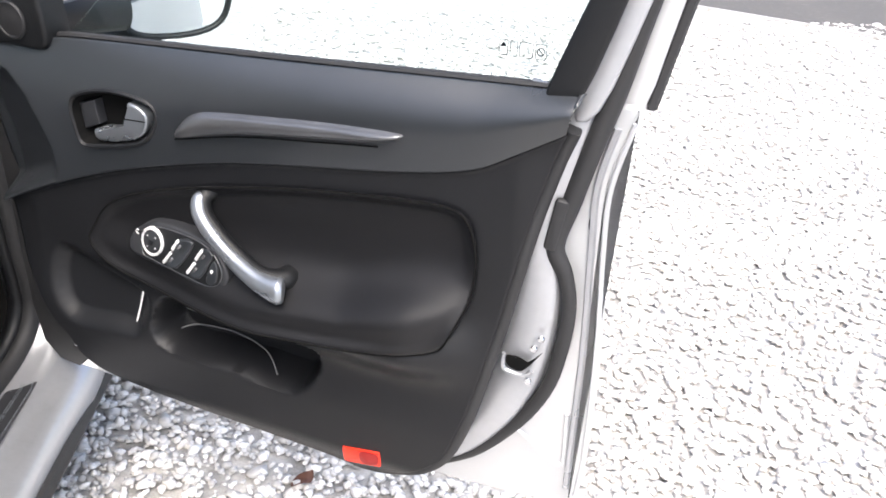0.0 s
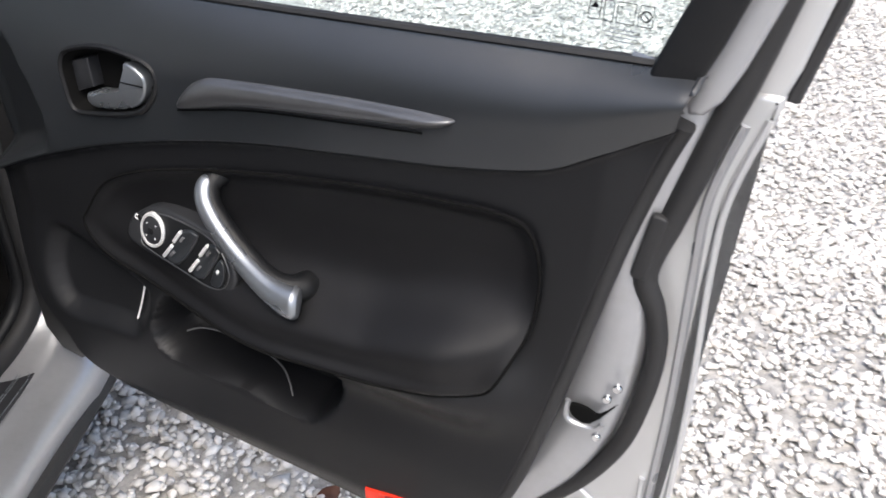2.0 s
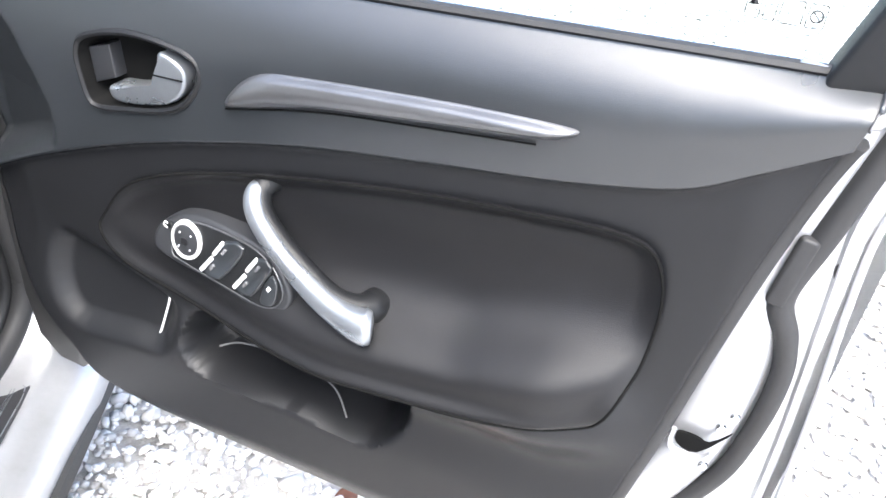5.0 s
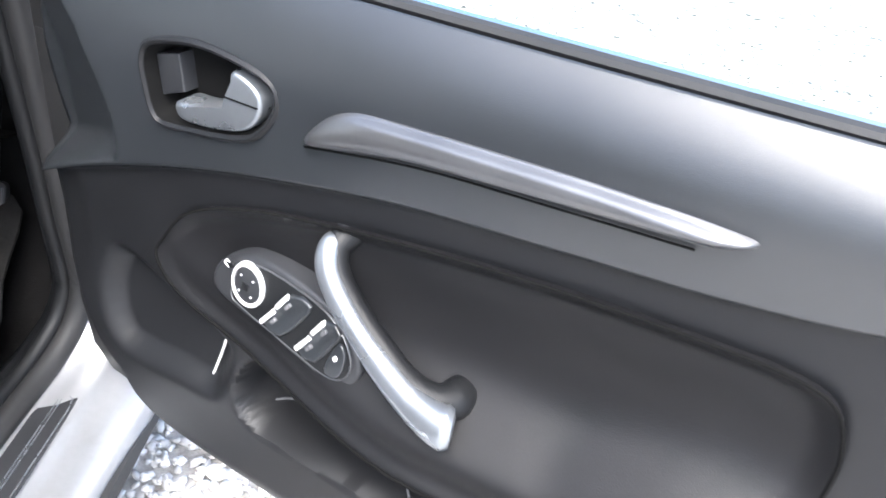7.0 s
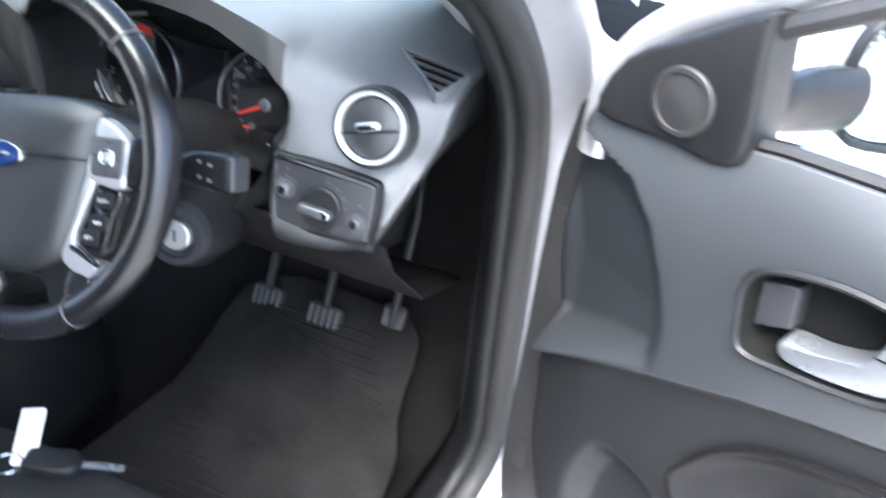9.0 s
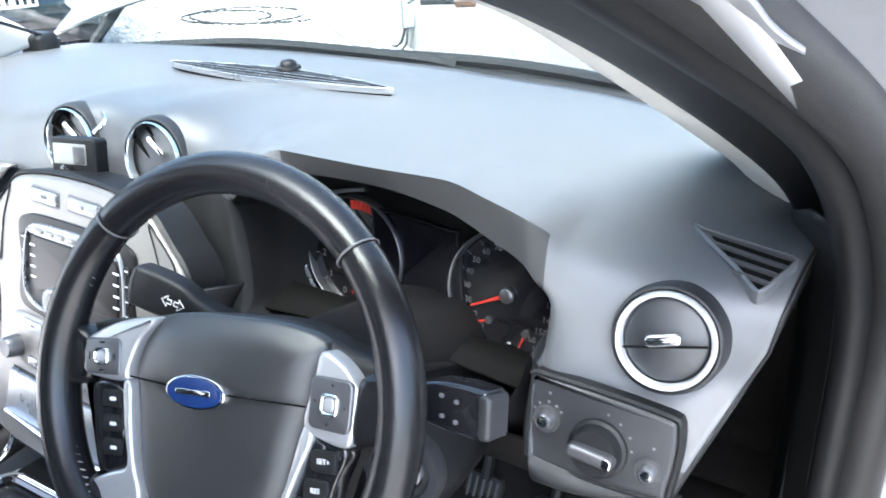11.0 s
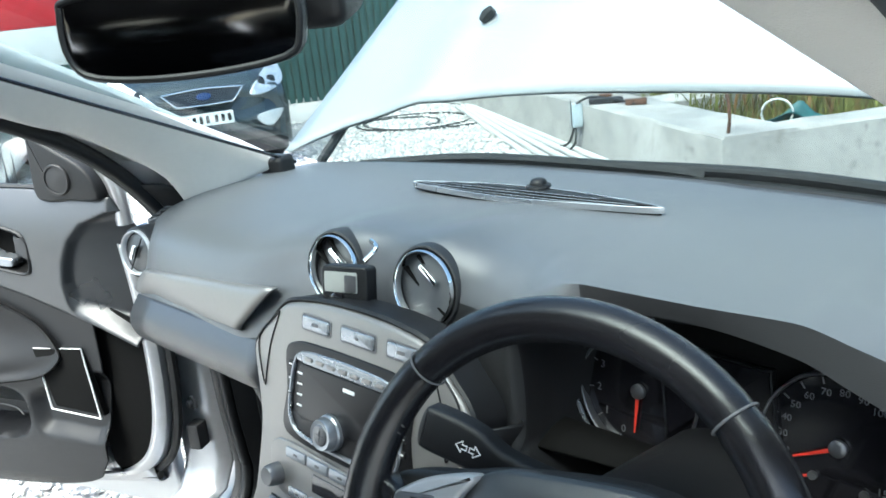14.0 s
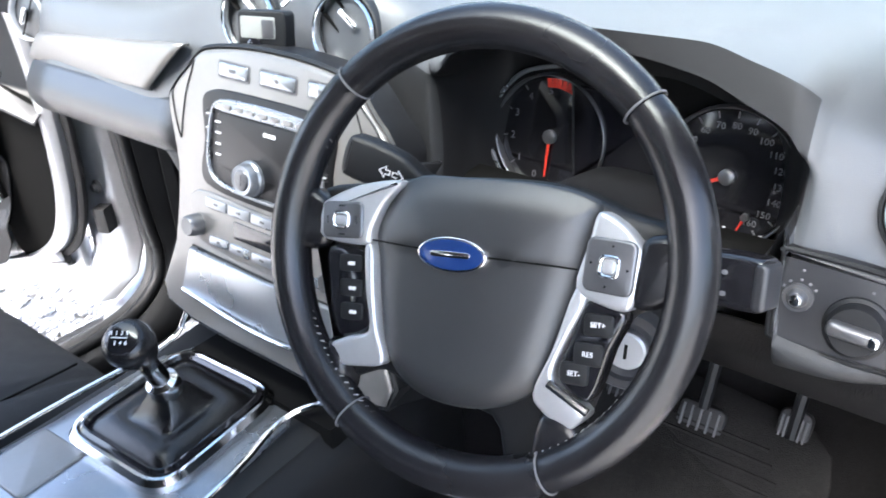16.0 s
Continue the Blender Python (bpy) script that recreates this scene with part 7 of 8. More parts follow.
# ---- seats, mats, pedals ----
def seat(name, x0, x1, label):
    s = thing(name, label, "car seat", ((x0 + x1) / 2, 0.2, 0.32), "front seats")
    xm, hw = (x0 + x1) / 2, (x1 - x0) / 2

    def cushion(u, v):
        a = -1 + 2 * u
        q = 2 * math.pi * v
        x = xm + hw * a
        edge = math.sqrt(max(0.0, 1 - abs(a) ** 6))
        y = 0.10 + 0.40 * math.copysign(abs(math.cos(q)) ** 0.45, math.cos(q)) * (0.9 + 0.1 * edge)
        z = 0.59 + 0.100 * math.copysign(abs(math.sin(q)) ** 0.55, math.sin(q)) * (0.35 + 0.65 * edge) + 0.028 * abs(a) ** 2 * math.sin(q) - 0.025 * step(0.25, 0.5, y) * (1 if math.sin(q) > 0 else 0) + 0.012 * math.exp(-((abs(a) - 0.62) / 0.05) ** 2) * -1 * max(0, math.sin(q))
        return (x, y, z)
    part("seat_cushion", sheet(cushion, 36, 56), FABRIC, s, "black fabric seat cushion", sharp=70)
    for sg in (-1, 1):
        ends = [cushion(0 if sg < 0 else 1, k / 40) for k in range(40)]
        bm = bmesh.new()
        bm.faces.new([bm.verts.new(p) for p in ends])
        part("cushion_side", bm, FABRIC, s, thick=0.01)
        part("seam", tube([(xm + sg * hw * 0.62, y, 0.682 - 0.010 * step(0.25, 0.5, y)) for y in np.linspace(-0.2, 0.45, 14)], 0.0018, 6), CAVITY, s)
    part("backrest", loft([smooth([(xm - hw, y, z), (xm - hw * 0.8, y + 0.09, z), (xm, y + 0.06, z), (xm + hw * 0.8, y + 0.09, z), (xm + hw, y, z), (xm + hw * 0.8, y - 0.1, z), (xm - hw * 0.8, y - 0.1, z)], 4) for y, z in ((-0.22, 0.56), (-0.28, 0.75), (-0.36, 1.0), (-0.42, 1.2), (-0.43, 1.24))], closed=True), FABRIC, s, "black fabric backrest", sharp=60)
    part("seat_base", box(x0 + 0.03, x1 - 0.03, -0.25, 0.42, 0.30, 0.50, 0.03), HARD, s, "black seat base")
    return s


seat("driver_seat", 0.175, 0.690, "black fabric driver's seat")
seat("passenger_seat", -0.740, -0.235, "black fabric passenger seat")
mat_ = thing("floor_mat", "worn black ribbed rubber floor mat", "floor mat", (0.43, 0.9, 0.41))
outline = smooth([(0.22, 0.45), (0.66, 0.45), (0.67, 0.80), (0.62, 0.95), (0.56, 1.12), (0.24, 1.12), (0.20, 0.85)], 4)
slope = lambda x, y: 0.405 + 0.10 * step(0.85, 1.15, y)
part("mat_sheet", plate(outline, -0.004, 0.004, 0.003, height=slope), RUBBERMAT, mat_, "black mat")
for k in range(26):
    y = 0.52 + 0.0215 * k
    part("mat_rib", tube([(0.27, y, slope(0, y) + 0.006), (0.60 - 0.10 * step(0.9, 1.1, y), y, slope(0, y) + 0.006)], 0.0040, 5, flat=0.6), RUBBERMAT, mat_)
for name, c, w, h, label in (("accelerator_pedal", (0.530, 1.085, 0.475), 0.050, 0.135, "black ribbed accelerator pedal"), ("brake_pedal", (0.400, 1.060, 0.490), 0.075, 0.058, "black ribbed brake pedal"), ("clutch_pedal", (0.270, 1.060, 0.490), 0.068, 0.058, "black ribbed clutch pedal")):
    p = thing(name, label, "pedal", c)
    m = facing(c, (0, -1, 0.55))
    part("pad", plate(rrect(0, 0, w, h, 0.012), -0.012, 0.004, 0.004), RUBBER, p, matrix=m)
    for k in range(6 if h > 0.1 else 5):
        if h > 0.1:
            part("rib", box(-w * 0.36 + k * w * 0.145 - 0.0018, -w * 0.36 + k * w * 0.145 + 0.0018, -h * 0.42, h * 0.42, 0.003, 0.0075, 0.001), RUBBERG, p, matrix=m)
        else:
            part("rib", box(-w * 0.38 + k * w * 0.19 - 0.002, -w * 0.38 + k * w * 0.19 + 0.002, -h * 0.38, h * 0.38, 0.003, 0.0075, 0.001), RUBBERG, p, matrix=m)
    part("arm", tube([(c[0], c[1] + 0.01, c[2] + 0.02), (c[0], c[1] + 0.10, c[2] + 0.22), (c[0], c[1] + 0.12, c[2] + 0.35)], 0.010, 8), HARD, p)
# keys left on the seat
keys = thing("car_keys", "two black remote keys with a white paper tag on the seat", "keys", (0.40, 0.36, 0.695))
KM = basis((0.370, 0.395, 0.694), (0.94, 0.34, 0), (-0.34, 0.94, 0), (0, 0, 1))
part("remote", plate(smooth([(-0.03, -0.016), (0.02, -0.018), (0.032, 0.0), (0.02, 0.018), (-0.03, 0.016), (-0.036, 0)], 4), 0, 0.013, 0.005), HARD, keys, "black folding remote", matrix=KM @ T(0.045, 0.015, 0))
part("blade", box(0.078, 0.128, 0.012, 0.021, 0.004, 0.007, 0.0008), SATIN, keys, "steel key blade", matrix=KM)
part("remote", plate(smooth([(-0.03, -0.016), (0.02, -0.018), (0.032, 0.0), (0.02, 0.018), (-0.03, 0.016), (-0.036, 0)], 4), 0, 0.013, 0.005), HARD, keys, "black remote with silver buttons", matrix=KM @ T(-0.05, 0.0, 0) @ Matrix.Rotation(radians(35), 4, "Z"))
for k in range(3):
    part("button", plate(oval(0, 0.0, 0.005, 0.004, 12), 0.012, 0.0145, 0.001), SATIN, keys, matrix=KM @ T(-0.066 + 0.013 * k, -0.010 + 0.009 * k, 0))
part("paper_tag", plate(rrect(0, 0, 0.028, 0.075, 0.003), 0, 0.0012, 0.0004), TAG, keys, "white paper tag", matrix=KM @ T(0.0, 0.045, 0.012) @ Matrix.Rotation(radians(12), 4, "Z") @ Matrix.Rotation(radians(18), 4, "X"))
part("ring", tube([(0.016 * math.cos(a), 0.016 * math.sin(a), 0.010) for a in np.linspace(0, 2 * math.pi, 20, endpoint=False)], 0.0009, 6, closed=True), CHROME, keys, matrix=KM @ T(-0.004, 0.002, 0))

# rear-view mirror
MC = Vector((0.045, 0.465, 1.458))
RM = facing(tuple(MC), (0.62, -1, -0.02), roll=0)
rv = thing("rear_view_mirror", "black interior rear-view mirror", "mirror", tuple(MC))
shape = smooth([(-0.15, 0.025), (-0.13, 0.042), (0.0, 0.046), (0.12, 0.043), (0.148, 0.030), (0.150, -0.012), (0.125, -0.040), (0.0, -0.050), (-0.115, -0.044), (-0.15, -0.020)], 4)
shape = [(x * 0.755 - 0.006, y * 0.86 + 0.005) for x, y in shape]
part("housing", radial(shape, lambda x, y: -0.004 - 0.040 * math.sqrt(max(0.0, 1 - (min(0.0, signed(shape, x, y) + 0.04) if signed(shape, x, y) < -0.04 else (signed(shape, x, y) + 0.04)) ** 2 / 0.0016)) if signed(shape, x, y) > -0.04 else -0.044, 10), HARD, rv, "black mirror housing", matrix=RM)
part("rim", ring_plate(shape, inset(shape, 0.006), -0.006, 0.004, 0.002), HARD, rv, "black rim", matrix=RM)
# The grey base colour dims what the mirror reflects
part("glass", plate(inset(shape, 0.006), -0.003, 0.001, 0.0004), material("dim_mirror", (0.22, 0.22, 0.23), 0.10, metal=1.0, vary=0.0, rough_vary=0.0), rv, "mirror glass with its reflection dimmed by colour", matrix=RM)
part("stem", tube([tuple(RM @ Vector((0.02, 0.01, -0.04))), (0.02, 0.54, 1.475), (0.01, 0.60, 1.462)], [0.014, 0.014, 0.026], 10), HARD, rv, "black mirror stem")
part("sensor_pod", plate(rrect(0, 0, 0.060, 0.050, 0.016), -0.025, 0.025, 0.012), HARD, rv, "black sensor pod behind the mirror", matrix=facing((0.095, 0.575, 1.478), (0.5, -1, -0.3)))
# sun visor on the driver's side
visor = thing("sun_visor", "dark folded sun visor under the roof", "sun visor", (0.4, 0.3, 1.47))
part("board", plate(rrect(0, 0, 0.42, 0.16, 0.03), -0.010, 0.010, 0.008), HEADLINER, visor, "dark visor board", matrix=basis((0.40, 0.26, 1.548), (1, 0, 0), (0, 0.92, -0.38), (0, 0.38, 0.92)))


# ---- yard outside ----
# low concrete wall with a return
WALL_D, WALL_P = Vector((0.83, -0.555, 0)).normalized(), Vector((-1.65, 4.95, 0))
WALL_N = Vector((-WALL_D.y, WALL_D.x, 0))
wall = thing("concrete_wall", "low weathered concrete retaining wall with a return", "wall", tuple(WALL_P), kind="structure")


def wall_run(name, p, d, n, length, thick, h, seed):
    rng = random.Random(seed)
    nx = max(6, int(length / 0.25))
    bm = bmesh.new()
    rows = []
    for i in range(nx + 1):
        s = length * i / nx
        j = lambda a: rng.uniform(-a, a)
        prof_ = [(0.0, -0.05), (0.006 + j(0.006), h * 0.5), (0.0 + j(0.006), h - 0.02), (0.02, h + j(0.006)), (thick - 0.02, h + j(0.006)), (thick, h - 0.02), (thick, -0.05)]
        rows.append([tuple(p + d * s + n * a + Vector((0, 0, z))) for a, z in prof_])
    return part(name, loft(rows, closed=True, bm=bm), CONCRETE, wall, matrix=None, sharp=40)


wall_run("wall_run", WALL_P, -WALL_D, WALL_N, 7.5, 0.55, 0.47, 1)
wall_run("wall_return", WALL_P + WALL_D * 0.004, WALL_N, -WALL_D, 5.0, 0.30, 0.466, 2)
wall_run("wall_cross", WALL_P - WALL_D * 1.9 + WALL_N * 0.55, WALL_N, -WALL_D, 2.0, 0.40, 0.462, 3)
wall_run("wall_far", WALL_P - WALL_D * 2.6 + WALL_N * 0.2 + Vector((0, 0, 0.0)), -WALL_D, WALL_N, 0.9, 0.6, 0.60, 4)

# bundle of white pipes on the gravel along the wall
a, b = Vector((-7.46, 8.76, 0.03)), Vector((-3.3, 5.75, 0.03))
pd_ = (b - a).normalized()
pn_ = Vector((-pd_.y, pd_.x, 0))
for k in range(6):
    off = -0.32 + 0.135 * k
    s = a + pn_ * (off * 0.35) + pd_ * (0.15 * (k % 3))
    e = b + pn_ * off + pd_ * (0.6 - 0.2 * (k % 2))
    tagged(part("plastic_pipe", tube([tuple(s), tuple((s + e) / 2 + Vector((0, 0, 0.0))), tuple(e)], 0.030, 10), WHITEPIPE), "long white plastic pipe lying on the gravel", "pipe", "pipes by the wall")
board = part("timber_board", box(-0.9, 0.9, -0.12, 0.12, 0, 0.03, 0.004), WHITEPIPE, matrix=T(-8.2, 9.3, 0.0) @ Matrix.Rotation(radians(-15), 4, "Z"))
tagged(board, "pale board lying flat on the gravel", "board")
# hose in loops
hose = []
for t in np.linspace(0, 1, 60):
    ang = 2 * math.pi * 2.2 * t
    r = 0.55 + 0.35 * t
    hose.append((-7.35 + r * 1.15 * math.cos(ang) + 0.3 * t, 7.25 + r * math.sin(ang) * 0.9 + 0.5 * t, 0.012))
hose += smooth([hose[-1], (-7.0, 8.3, 0.012), (-7.7, 8.9, 0.012), (-8.8, 9.3, 0.012)], 8, False)[1:]
tagged(part("hose", tube(hose, 0.013, 6), CABLE), "dark hose lying in loops on the gravel", "hose")
# cable and box on the wall
boxp = WALL_P - WALL_D * 2.45 - WALL_N * 0.04
jb = thing("junction_box", "pale plastic junction box hanging on the wall", "junction box", tuple(boxp))
jm = basis(boxp, WALL_D, (0, 0, 1), -WALL_N)
part("case", plate(rrect(0, 0.36, 0.10, 0.22, 0.02), -0.04, 0.05, 0.01), material("pale_blue_plastic", (0.45, 0.52, 0.55), 0.5), jb, matrix=jm)
part("strap", box(-0.015, 0.015, 0.25, 0.50, 0.05, 0.056, 0.001), RUBBERG, jb, matrix=jm)
tagged(part("cable", tube(smooth([(-0.02, 0.26, 0.02), (-0.10, 0.10, 0.05), (-0.28, 0.03, 0.10), (-0.45, 0.02, 0.12)], 8, False), 0.012, 6), CABLE, matrix=jm), "black cable hanging from the box", "cable")
tagged(part("cable", tube(smooth([(0.02, 0.26, 0.02), (0.06, 0.12, 0.05), (0.0, 0.04, 0.10), (-0.12, 0.03, 0.13), (-0.2, 0.06, 0.1)], 8, False), 0.012, 6), CABLE, matrix=jm), "black cable looped below the box", "cable")
tagged(part("cable", tube(smooth([(0.03, 0.46, 0.02), (0.10, 0.52, -0.10), (0.35, 0.50, -0.25), (0.6, 0.485, -0.30)], 8, False), 0.012, 6), CABLE, matrix=jm), "black cable over the wall", "cable")
# rusty bar at the corner
bar = WALL_P + WALL_N * 0.10 - WALL_D * 0.10
tagged(part("iron_bar", tube(smooth([tuple(bar + Vector((0, 0, 0.46))), tuple(bar + Vector((0.01, 0.0, 0.60))), tuple(bar + Vector((-0.03, 0.02, 0.80)))], 6, False), 0.012, 8), RUST), "rusty iron bar standing in the wall", "iron bar")
for px, pn, w in ((2.2, 0.15, 0.30), (1.9, 0.30, 0.18), (2.45, 0.25, 0.12)):
    p = WALL_P - WALL_D * px + WALL_N * pn
    o = part("scrap_metal", box(-w / 2, w / 2, -0.05, 0.05, 0.0, 0.05, 0.012), RUST if w < 0.2 else RUBBER, matrix=T(p.x, p.y, 0.468) @ Matrix.Rotation(radians(20 + 60 * w), 4, "Z"))
    tagged(o, "dark piece of scrap lying on the wall", "scrap")

# rough grass and plants behind the wall
def tufts(name, mat, count, seed, area, hmin, hmax, label):
    rng = np.random.default_rng(seed)
    vs, fs = [], []
    for k in range(count):
        s, d = rng.uniform(*area[0]), rng.uniform(*area[1])
        p = np.array(WALL_P) - np.array(WALL_D) * s + np.array(WALL_N) * d
        h = rng.uniform(hmin, hmax)
        if d < 1.35 and s < 1.6:
            h = min(h, 0.30 + 0.16 * rng.uniform())
        a, lean = rng.uniform(0, 2 * np.pi), rng.normal(0, 0.16, 2)
        w = rng.uniform(0.006, 0.016)
        u = np.array([np.cos(a), np.sin(a), 0]) * w
        q = len(vs)
        mid = p + np.array([lean[0] * h * 0.4, lean[1] * h * 0.4, h * 0.55])
        tip = p + np.array([lean[0] * h * 1.3, lean[1] * h * 1.3, h])
        vs += [p - u, p + u, mid + u * 0.8, mid - u * 0.8, tip]
        fs += [(q, q + 1, q + 2, q + 3), (q + 3, q + 2, q + 4)]
    me = bpy.data.meshes.new(name)
    me.from_pydata([tuple(v) for v in vs], [], fs)
    me.materials.append(mat)
    return tagged(new(name, me), label, "plants", kind="stuff")


tufts("rough_grass", GRASS, 9000, 5, ((0.40, 3.6), (0.7, 4.6)), 0.25, 0.72, "rough yellow-green grass behind the wall")
tufts("dry_stems", DRY, 1200, 6, ((0.40, 3.5), (0.9, 4.6)), 0.4, 0.85, "dry brown stems among the grass")
ring_c = Vector((-1.775, 6.09, 0.438))
tagged(part("hoop", tube([(ring_c.x + 0.105 * math.cos(t), ring_c.y + 0.03 * math.cos(t), ring_c.z + 0.105 * math.sin(t)) for t in np.linspace(0, 2 * math.pi, 28, endpoint=False)], 0.009, 8, closed=True), WHITEPIPE), "pale plastic hoop standing in the grass", "hoop")


def crumple(u, v):
    """A folded sheet, peaked beside the hoop and trailing off along the wall."""
    rise = 0.14 * math.exp(-((u - 0.24) / 0.10) ** 2) + 0.05 * math.exp(-((u - 0.8) / 0.25) ** 2)
    return (-1.90 + 0.95 * u + 0.10 * v, 6.02 + 0.36 * u + 0.22 * v, 0.36 + rise * math.sin(math.pi * min(1.0, 0.25 + v)) + 0.025 * math.sin(17 * u + 3 * v) * math.cos(9 * v))


tagged(part("tarpaulin", sheet(crumple, 40, 14), TEAL, thick=0.006, sharp=30), "crumpled teal plastic sheet in the grass", "tarpaulin")

# steel palisade fence at the back of the yard
fence = thing("palisade_fence", "tall dark green steel palisade fence", "fence", (-11, 9.5, 0))
fa, fb = Vector((-15.5, 4.5, 0)), Vector((-8.2, 13.5, 0))
fd = (fb - fa).normalized()
length = (fb - fa).length
pale = part("pale", plate([(-0.052, 0), (0.052, 0), (0.052, 2.30), (0.0, 2.42), (-0.052, 2.30)], -0.004, 0.004, 0.001), GREENSTEEL, fence, matrix=basis(fa, fd, (0, 0, 1), Vector((fd.y, -fd.x, 0))))
for k in range(1, int(length / 0.135)):
    o = new("pale", pale.data)
    o.parent, o.matrix_parent_inverse = fence, base_of(fence).inverted()
    o.matrix_basis = Matrix.Translation(fd * (0.135 * k))
for z in (0.45, 2.0):
    part("rail", box(0, length, -0.02, 0.02, z - 0.025, z + 0.025, 0.004), GREENSTEEL, fence, matrix=basis(fa + Vector((-fd.y, fd.x, 0)) * 0.03, fd, Vector((-fd.y, fd.x, 0)), (0, 0, 1)))
back = part("hedge_backdrop", sheet(lambda u, v: tuple(fa + fd * (-6 + (length + 22) * u) + Vector((-fd.y, fd.x, 0)) * 0.8 + Vector((0, 0, 3.4 * v * (1 + 0.06 * math.sin(40 * u) + 0.05 * math.sin(97 * u))))), 60, 8), material("dark_foliage", (0.035, 0.06, 0.04), 0.9, vary=0.6, scale=3, grain=1.0, grain_scale=8))
tagged(back, "dark hedge beyond the fence", "hedge", kind="structure")


def parked_car(name, m, paint, label, mpv=True):
    """A parked car seen from its front; x across, y towards its tail, z up."""
    c = thing(name, label, "car", tuple(m.translation), "parked cars")

    def put(nm, bm, mat, parent=c, text="", **kw):
        return part(nm, bm, mat, parent, text, matrix=m, **kw)
    h = 1.72 if mpv else 1.45
    W = 0.92
    nose = []
    for y, wx, zl, zb in ((0.0, 0.72, 0.30, 0.66), (0.06, 0.84, 0.24, 0.78), (0.25, 0.90, 0.22, 0.89), (0.6, W, 0.22, 0.98), (1.05, W, 0.22, 1.06), (1.3, W, 0.22, 1.08), (4.4, W, 0.22, 1.10), (4.6, 0.86, 0.3, 1.0)):
        nose.append(smooth([(-wx, y, zl), (-wx - 0.01, y, (zl + zb) / 2), (-wx * 0.96, y, zb - 0.06), (-wx * 0.75, y, zb + 0.01), (0, y, zb + 0.05), (wx * 0.75, y, zb + 0.01), (wx * 0.96, y, zb - 0.06), (wx + 0.01, y, (zl + zb) / 2), (wx, y, zl)], 4, False))
    put("body", loft([[tuple(q) for q in r] for r in nose]), paint, text="painted body", thick=0.01, sharp=60)
    bm = bmesh.new()
    bm.faces.new([bm.verts.new(q) for q in nose[0]])
    put("bumper", bm, paint, text="painted front bumper", thick=0.01)
    cab = []
    for y, wx, z in ((1.05, 0.80, 1.08), (1.5, 0.76, 1.36), (2.0, 0.70, h - 0.05), (2.5, 0.68, h), (3.9, 0.66, h - 0.06), (4.5, 0.72, 1.1)):
        cab.append(smooth([(-0.88, y, 1.02), (-wx - 0.03, y, (1.04 + z) / 2), (-wx, y, z - 0.05), (-wx * 0.7, y, z), (0, y, z + 0.02), (wx * 0.7, y, z), (wx, y, z - 0.05), (wx + 0.03, y, (1.04 + z) / 2), (0.88, y, 1.02)], 4, False))
    put("cabin", loft([[tuple(q) for q in r] for r in cab]), DARKGLASS, text="dark glass cabin", thick=0.01, sharp=60)
    put("roof", sheet(lambda u, v: ((-0.66 + 1.32 * u), 2.05 + 1.9 * v, h + 0.03 - 0.05 * (2 * u - 1) ** 4), 10, 8), paint, thick=0.02)
    for sx in (-1, 1):
        put("windscreen_pillar", tube([(sx * 0.80, 1.06, 1.09), (sx * 0.755, 1.5, 1.38), (sx * 0.69, 2.05, h)], 0.030, 8), paint)
        lampo = smooth([(sx * 0.46, 0.66), (sx * 0.60, 0.80), (sx * 0.80, 0.93), (sx * 0.86, 0.86), (sx * 0.85, 0.74), (sx * 0.66, 0.66)], 4)
        lm = basis((0, 0.03, 0), (1, 0, 0), (0, 0.5, 0.866), (0, -0.866, 0.5))
        bm = plate([(x, z) for x, z in lampo], -0.03, 0.02, 0.01)
        for vert in bm.verts:
            x, z, d = vert.co
            vert.co = Vector((x, -d - 0.03 + 0.80 * max(0.0, z - 0.66) + 0.35 * max(0.0, abs(x) - 0.55), z + 0.05))
        hl = put("headlight", bm, HEADLAMP, text="clear headlight")
        for ox in (0.60, 0.72):
            bm = lathe([(0.055, -0.02), (0.05, 0.0), (0.02, 0.005)], 18)
            bm.transform(T(sx * ox, 0.035 + 0.35 * (ox - 0.55), 0.805) @ Matrix.Rotation(radians(80), 4, "X"))
            put("bulb_bowl", bm, GLOSSB, hl)
        bm = plate(smooth([(sx * 0.50, 0.51), (sx * 0.56, 0.42), (sx * 0.66, 0.41), (sx * 0.76, 0.50), (sx * 0.76, 0.55)], 3), -0.06, 0.02, 0.006)
        bm.transform(basis((0, 0.0, 0), (1, 0, 0), (0, 0, 1), (0, -1, 0)))
        put("fog_lamp", bm, HEADLAMP, text="fog lamp")
        for wy in (0.85, 3.65):
            wh = put("wheel", lathe([(0.20, -0.10), (0.30, -0.11), (0.325, -0.07), (0.325, 0.07), (0.30, 0.11), (0.20, 0.10)], 32), RUBBER, text="black tyre")
            wh.data.transform(m @ T(sx * 0.82, wy, 0.325) @ Matrix.Rotation(radians(90), 4, "Y") @ m.inverted())
            rimo = put("rim", lathe([(0.20, -0.06), (0.205, 0.03), (0.18, 0.05), (0.05, 0.04)], 24), SATIN, wh, text="alloy rim")
            rimo.data.transform(m @ T(sx * 0.86, wy, 0.325) @ Matrix.Rotation(radians(90 * sx), 4, "Y") @ m.inverted())
        mr = put("wing_mirror", tube([(sx * 0.90, 1.25, 1.08), (sx * 1.0, 1.23, 1.12), (sx * 1.10, 1.22, 1.14)], [0.05, 0.09, 0.075], 12), paint, text="wing mirror")
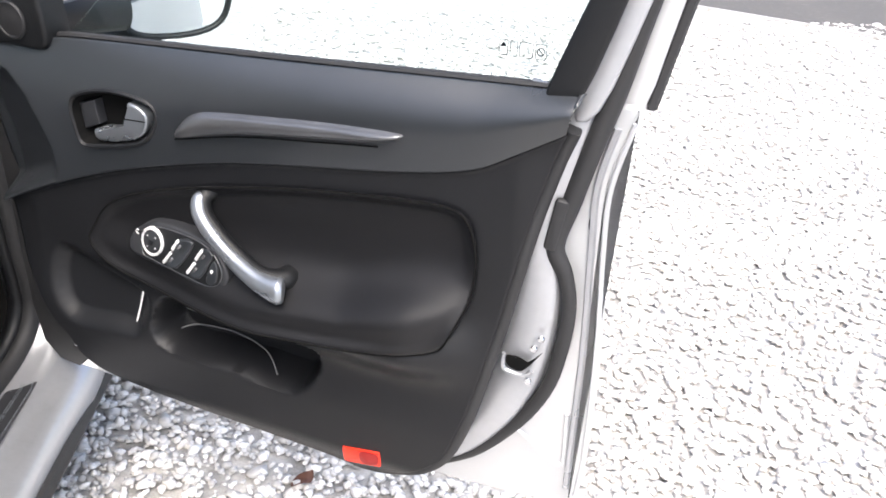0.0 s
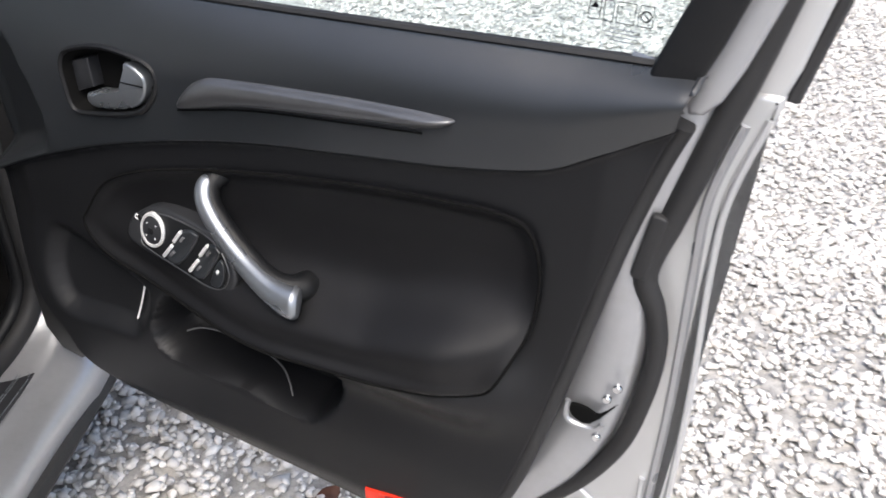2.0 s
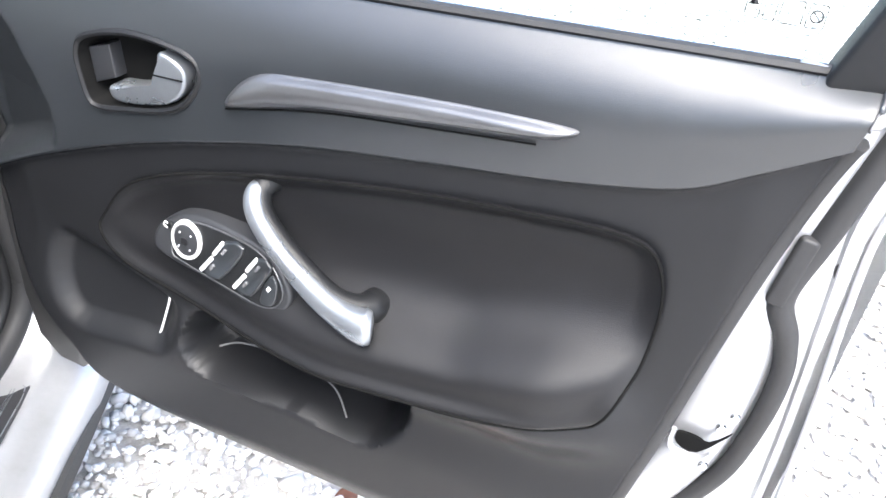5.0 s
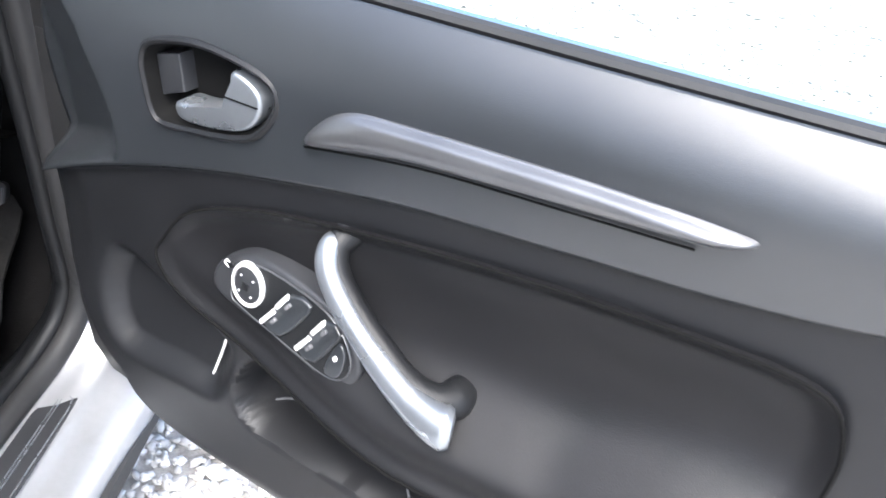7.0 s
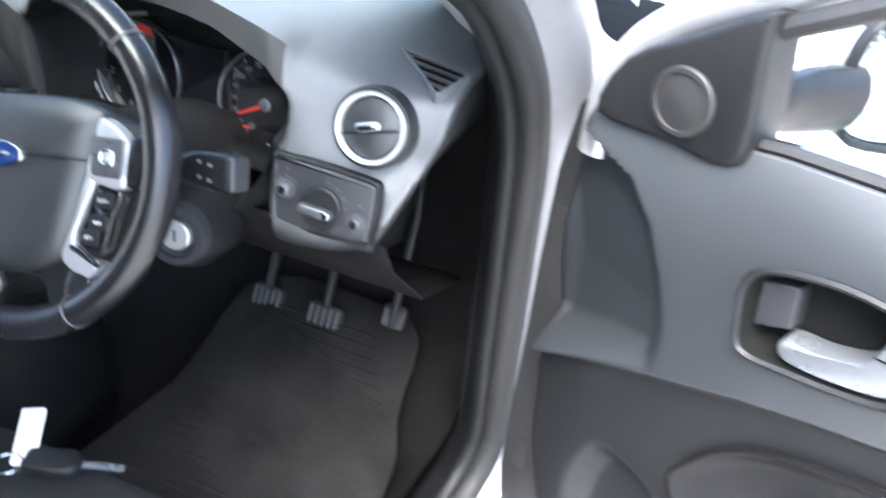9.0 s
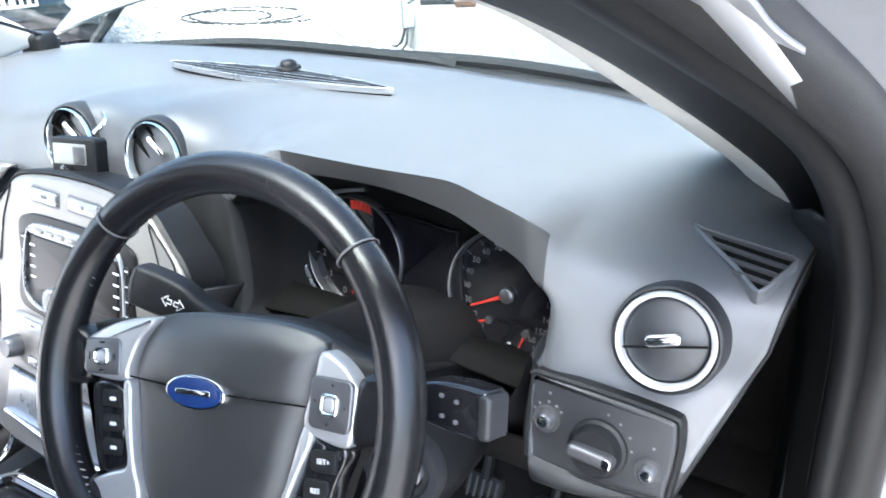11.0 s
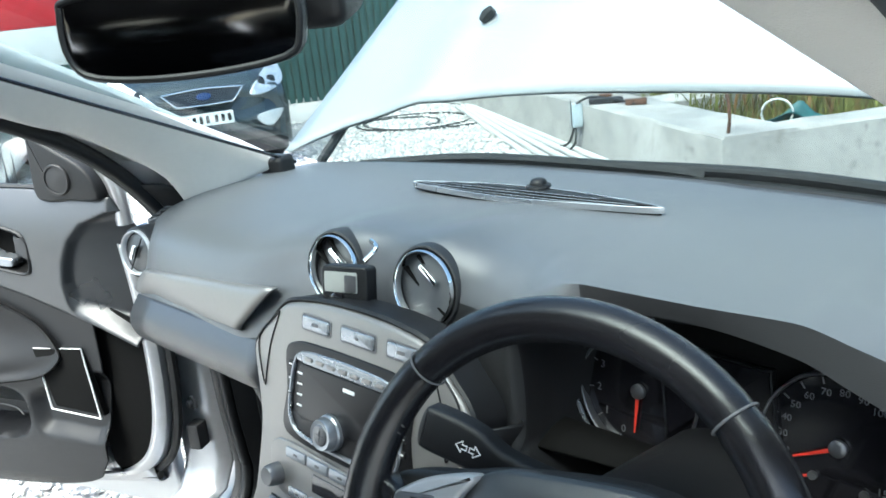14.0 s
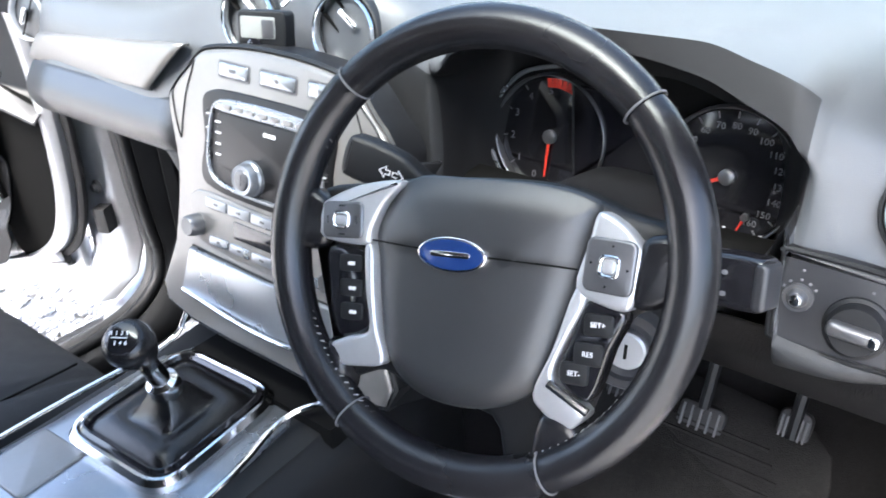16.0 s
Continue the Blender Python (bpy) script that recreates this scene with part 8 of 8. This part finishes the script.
    for nm, ring in (("grille", smooth([(-0.405, 0.735), (-0.400, 0.722), (-0.29, 0.612), (-0.26, 0.602), (0.0, 0.598), (0.26, 0.602), (0.29, 0.612), (0.400, 0.722), (0.405, 0.735), (0.36, 0.742), (0.0, 0.762), (-0.36, 0.742)], 3)),):
        F = basis((0, -0.236, 0.098), (1, 0, 0), (0, 0.35, 0.937), (0, -0.937, 0.35)) @ T(0, 0, 0.015)
        bm = plate(ring, -0.02, 0.0, 0.004)
        bm.transform(F)
        g = put(nm, bm, GLOSSB, text="dark grille")
        bm = ring_plate(ring, inset(ring, 0.013), -0.01, 0.012, 0.003)
        bm.transform(F)
        put("grille_rim", bm, CHROME, g, text="chrome grille rim")
        bm = plate(oval(0, 0.68, 0.075, 0.034, 28), -0.01, 0.02, 0.005)
        bm.transform(F)
        put("badge", bm, BLUEP, g, text="blue oval badge")
    F = basis((0, -0.03, 0), (1, 0, 0), (0, 0, 1), (0, -1, 0))
    bm = plate(rrect(0.0, 0.54, 0.52, 0.112, 0.01), -0.02, 0.012, 0.003)
    bm.transform(F)
    pl = put("number_plate", bm, PLATE, text="white number plate")
    for k in range(7):
        bm = plate(rrect(-0.20 + 0.066 * k + (0.02 if k > 3 else 0), 0.54, 0.034, 0.066, 0.004), 0.010, 0.015, 0.0008)
        bm.transform(F)
        put("plate_bar", bm, GLOSSB, pl)
    bm = plate(rrect(-0.24, 0.54, 0.03, 0.10, 0.003), 0.010, 0.0145, 0.0008)
    bm.transform(F)
    put("plate_band", bm, BLUEP, pl)
    bm = plate(smooth([(-0.60, 0.32), (0.60, 0.32), (0.52, 0.40), (-0.52, 0.40)], 3), -0.02, 0.0, 0.01)
    bm.transform(F)
    put("lower_grille", bm, GLOSSB, text="black lower grille")
    put("lower_seal", box(-0.8, 0.8, 0.05, 4.4, 0.16, 0.30, 0.02), RUBBER)
    for a0, a1 in (((-0.55, 1.02, 1.11), (0.1, 1.06, 1.13)), ((0.0, 1.00, 1.12), (0.6, 1.04, 1.11))):
        put("wiper", tube([a0, a1], 0.012, 6), RUBBER)
    return c


e = Vector((0.709, 0.138, 0))
gp_ = Vector((-6.76, 4.245, 0))
face_dir = (e - gp_).normalized()
ang = math.atan2(face_dir.y, face_dir.x)
parked_car("parked_car", Matrix.Translation(gp_) @ Matrix.Rotation(ang + radians(90 + 8), 4, "Z") @ Matrix.Scale(1.12, 4, (0, 0, 1)), CARBLUE, "dark blue people carrier parked on the gravel")
parked_car("parked_car", Matrix.Translation((-7.8, 1.55, 0)) @ Matrix.Rotation(ang + radians(90 + 4), 4, "Z"), CARGREY, "pale silver car parked beside the people carrier", mpv=False)
sign = thing("sign_board", "red and white sign board on posts", "sign", (-12.5, 3.6, 0))
sm_ = Matrix.Translation((-12.0, 4.2, 0)) @ Matrix.Rotation(ang + radians(90), 4, "Z")
part("board", box(-1.6, 1.6, -0.02, 0.02, 1.75, 2.6, 0.01), REDSIGN, sign, "red board", matrix=sm_)
part("board", box(-1.6, 1.6, -0.024, 0.016, 1.2, 1.745, 0.01), WHITEBOARD, sign, "white board", matrix=sm_)
for px in (-1.4, 1.4):
    part("post", box(px - 0.04, px + 0.04, 0.02, 0.1, 0, 2.6, 0.01), GREENSTEEL, sign, matrix=sm_)
# a leaf and a dark stone on the gravel
leaf = part("dead_leaf", sheet(lambda u, v: (-0.035 + 0.07 * u, (v - 0.5) * 0.05 * math.sin(math.pi * min(0.98, u + 0.02)), 0.022 + 0.012 * math.sin(5 * u) * math.cos(4 * v)), 10, 7), LEAF, matrix=T(1.42, 0.82, 0) @ Matrix.Rotation(radians(40), 4, "Z"), thick=0.001)
tagged(leaf, "dead brown leaf lying on the gravel", "leaf")
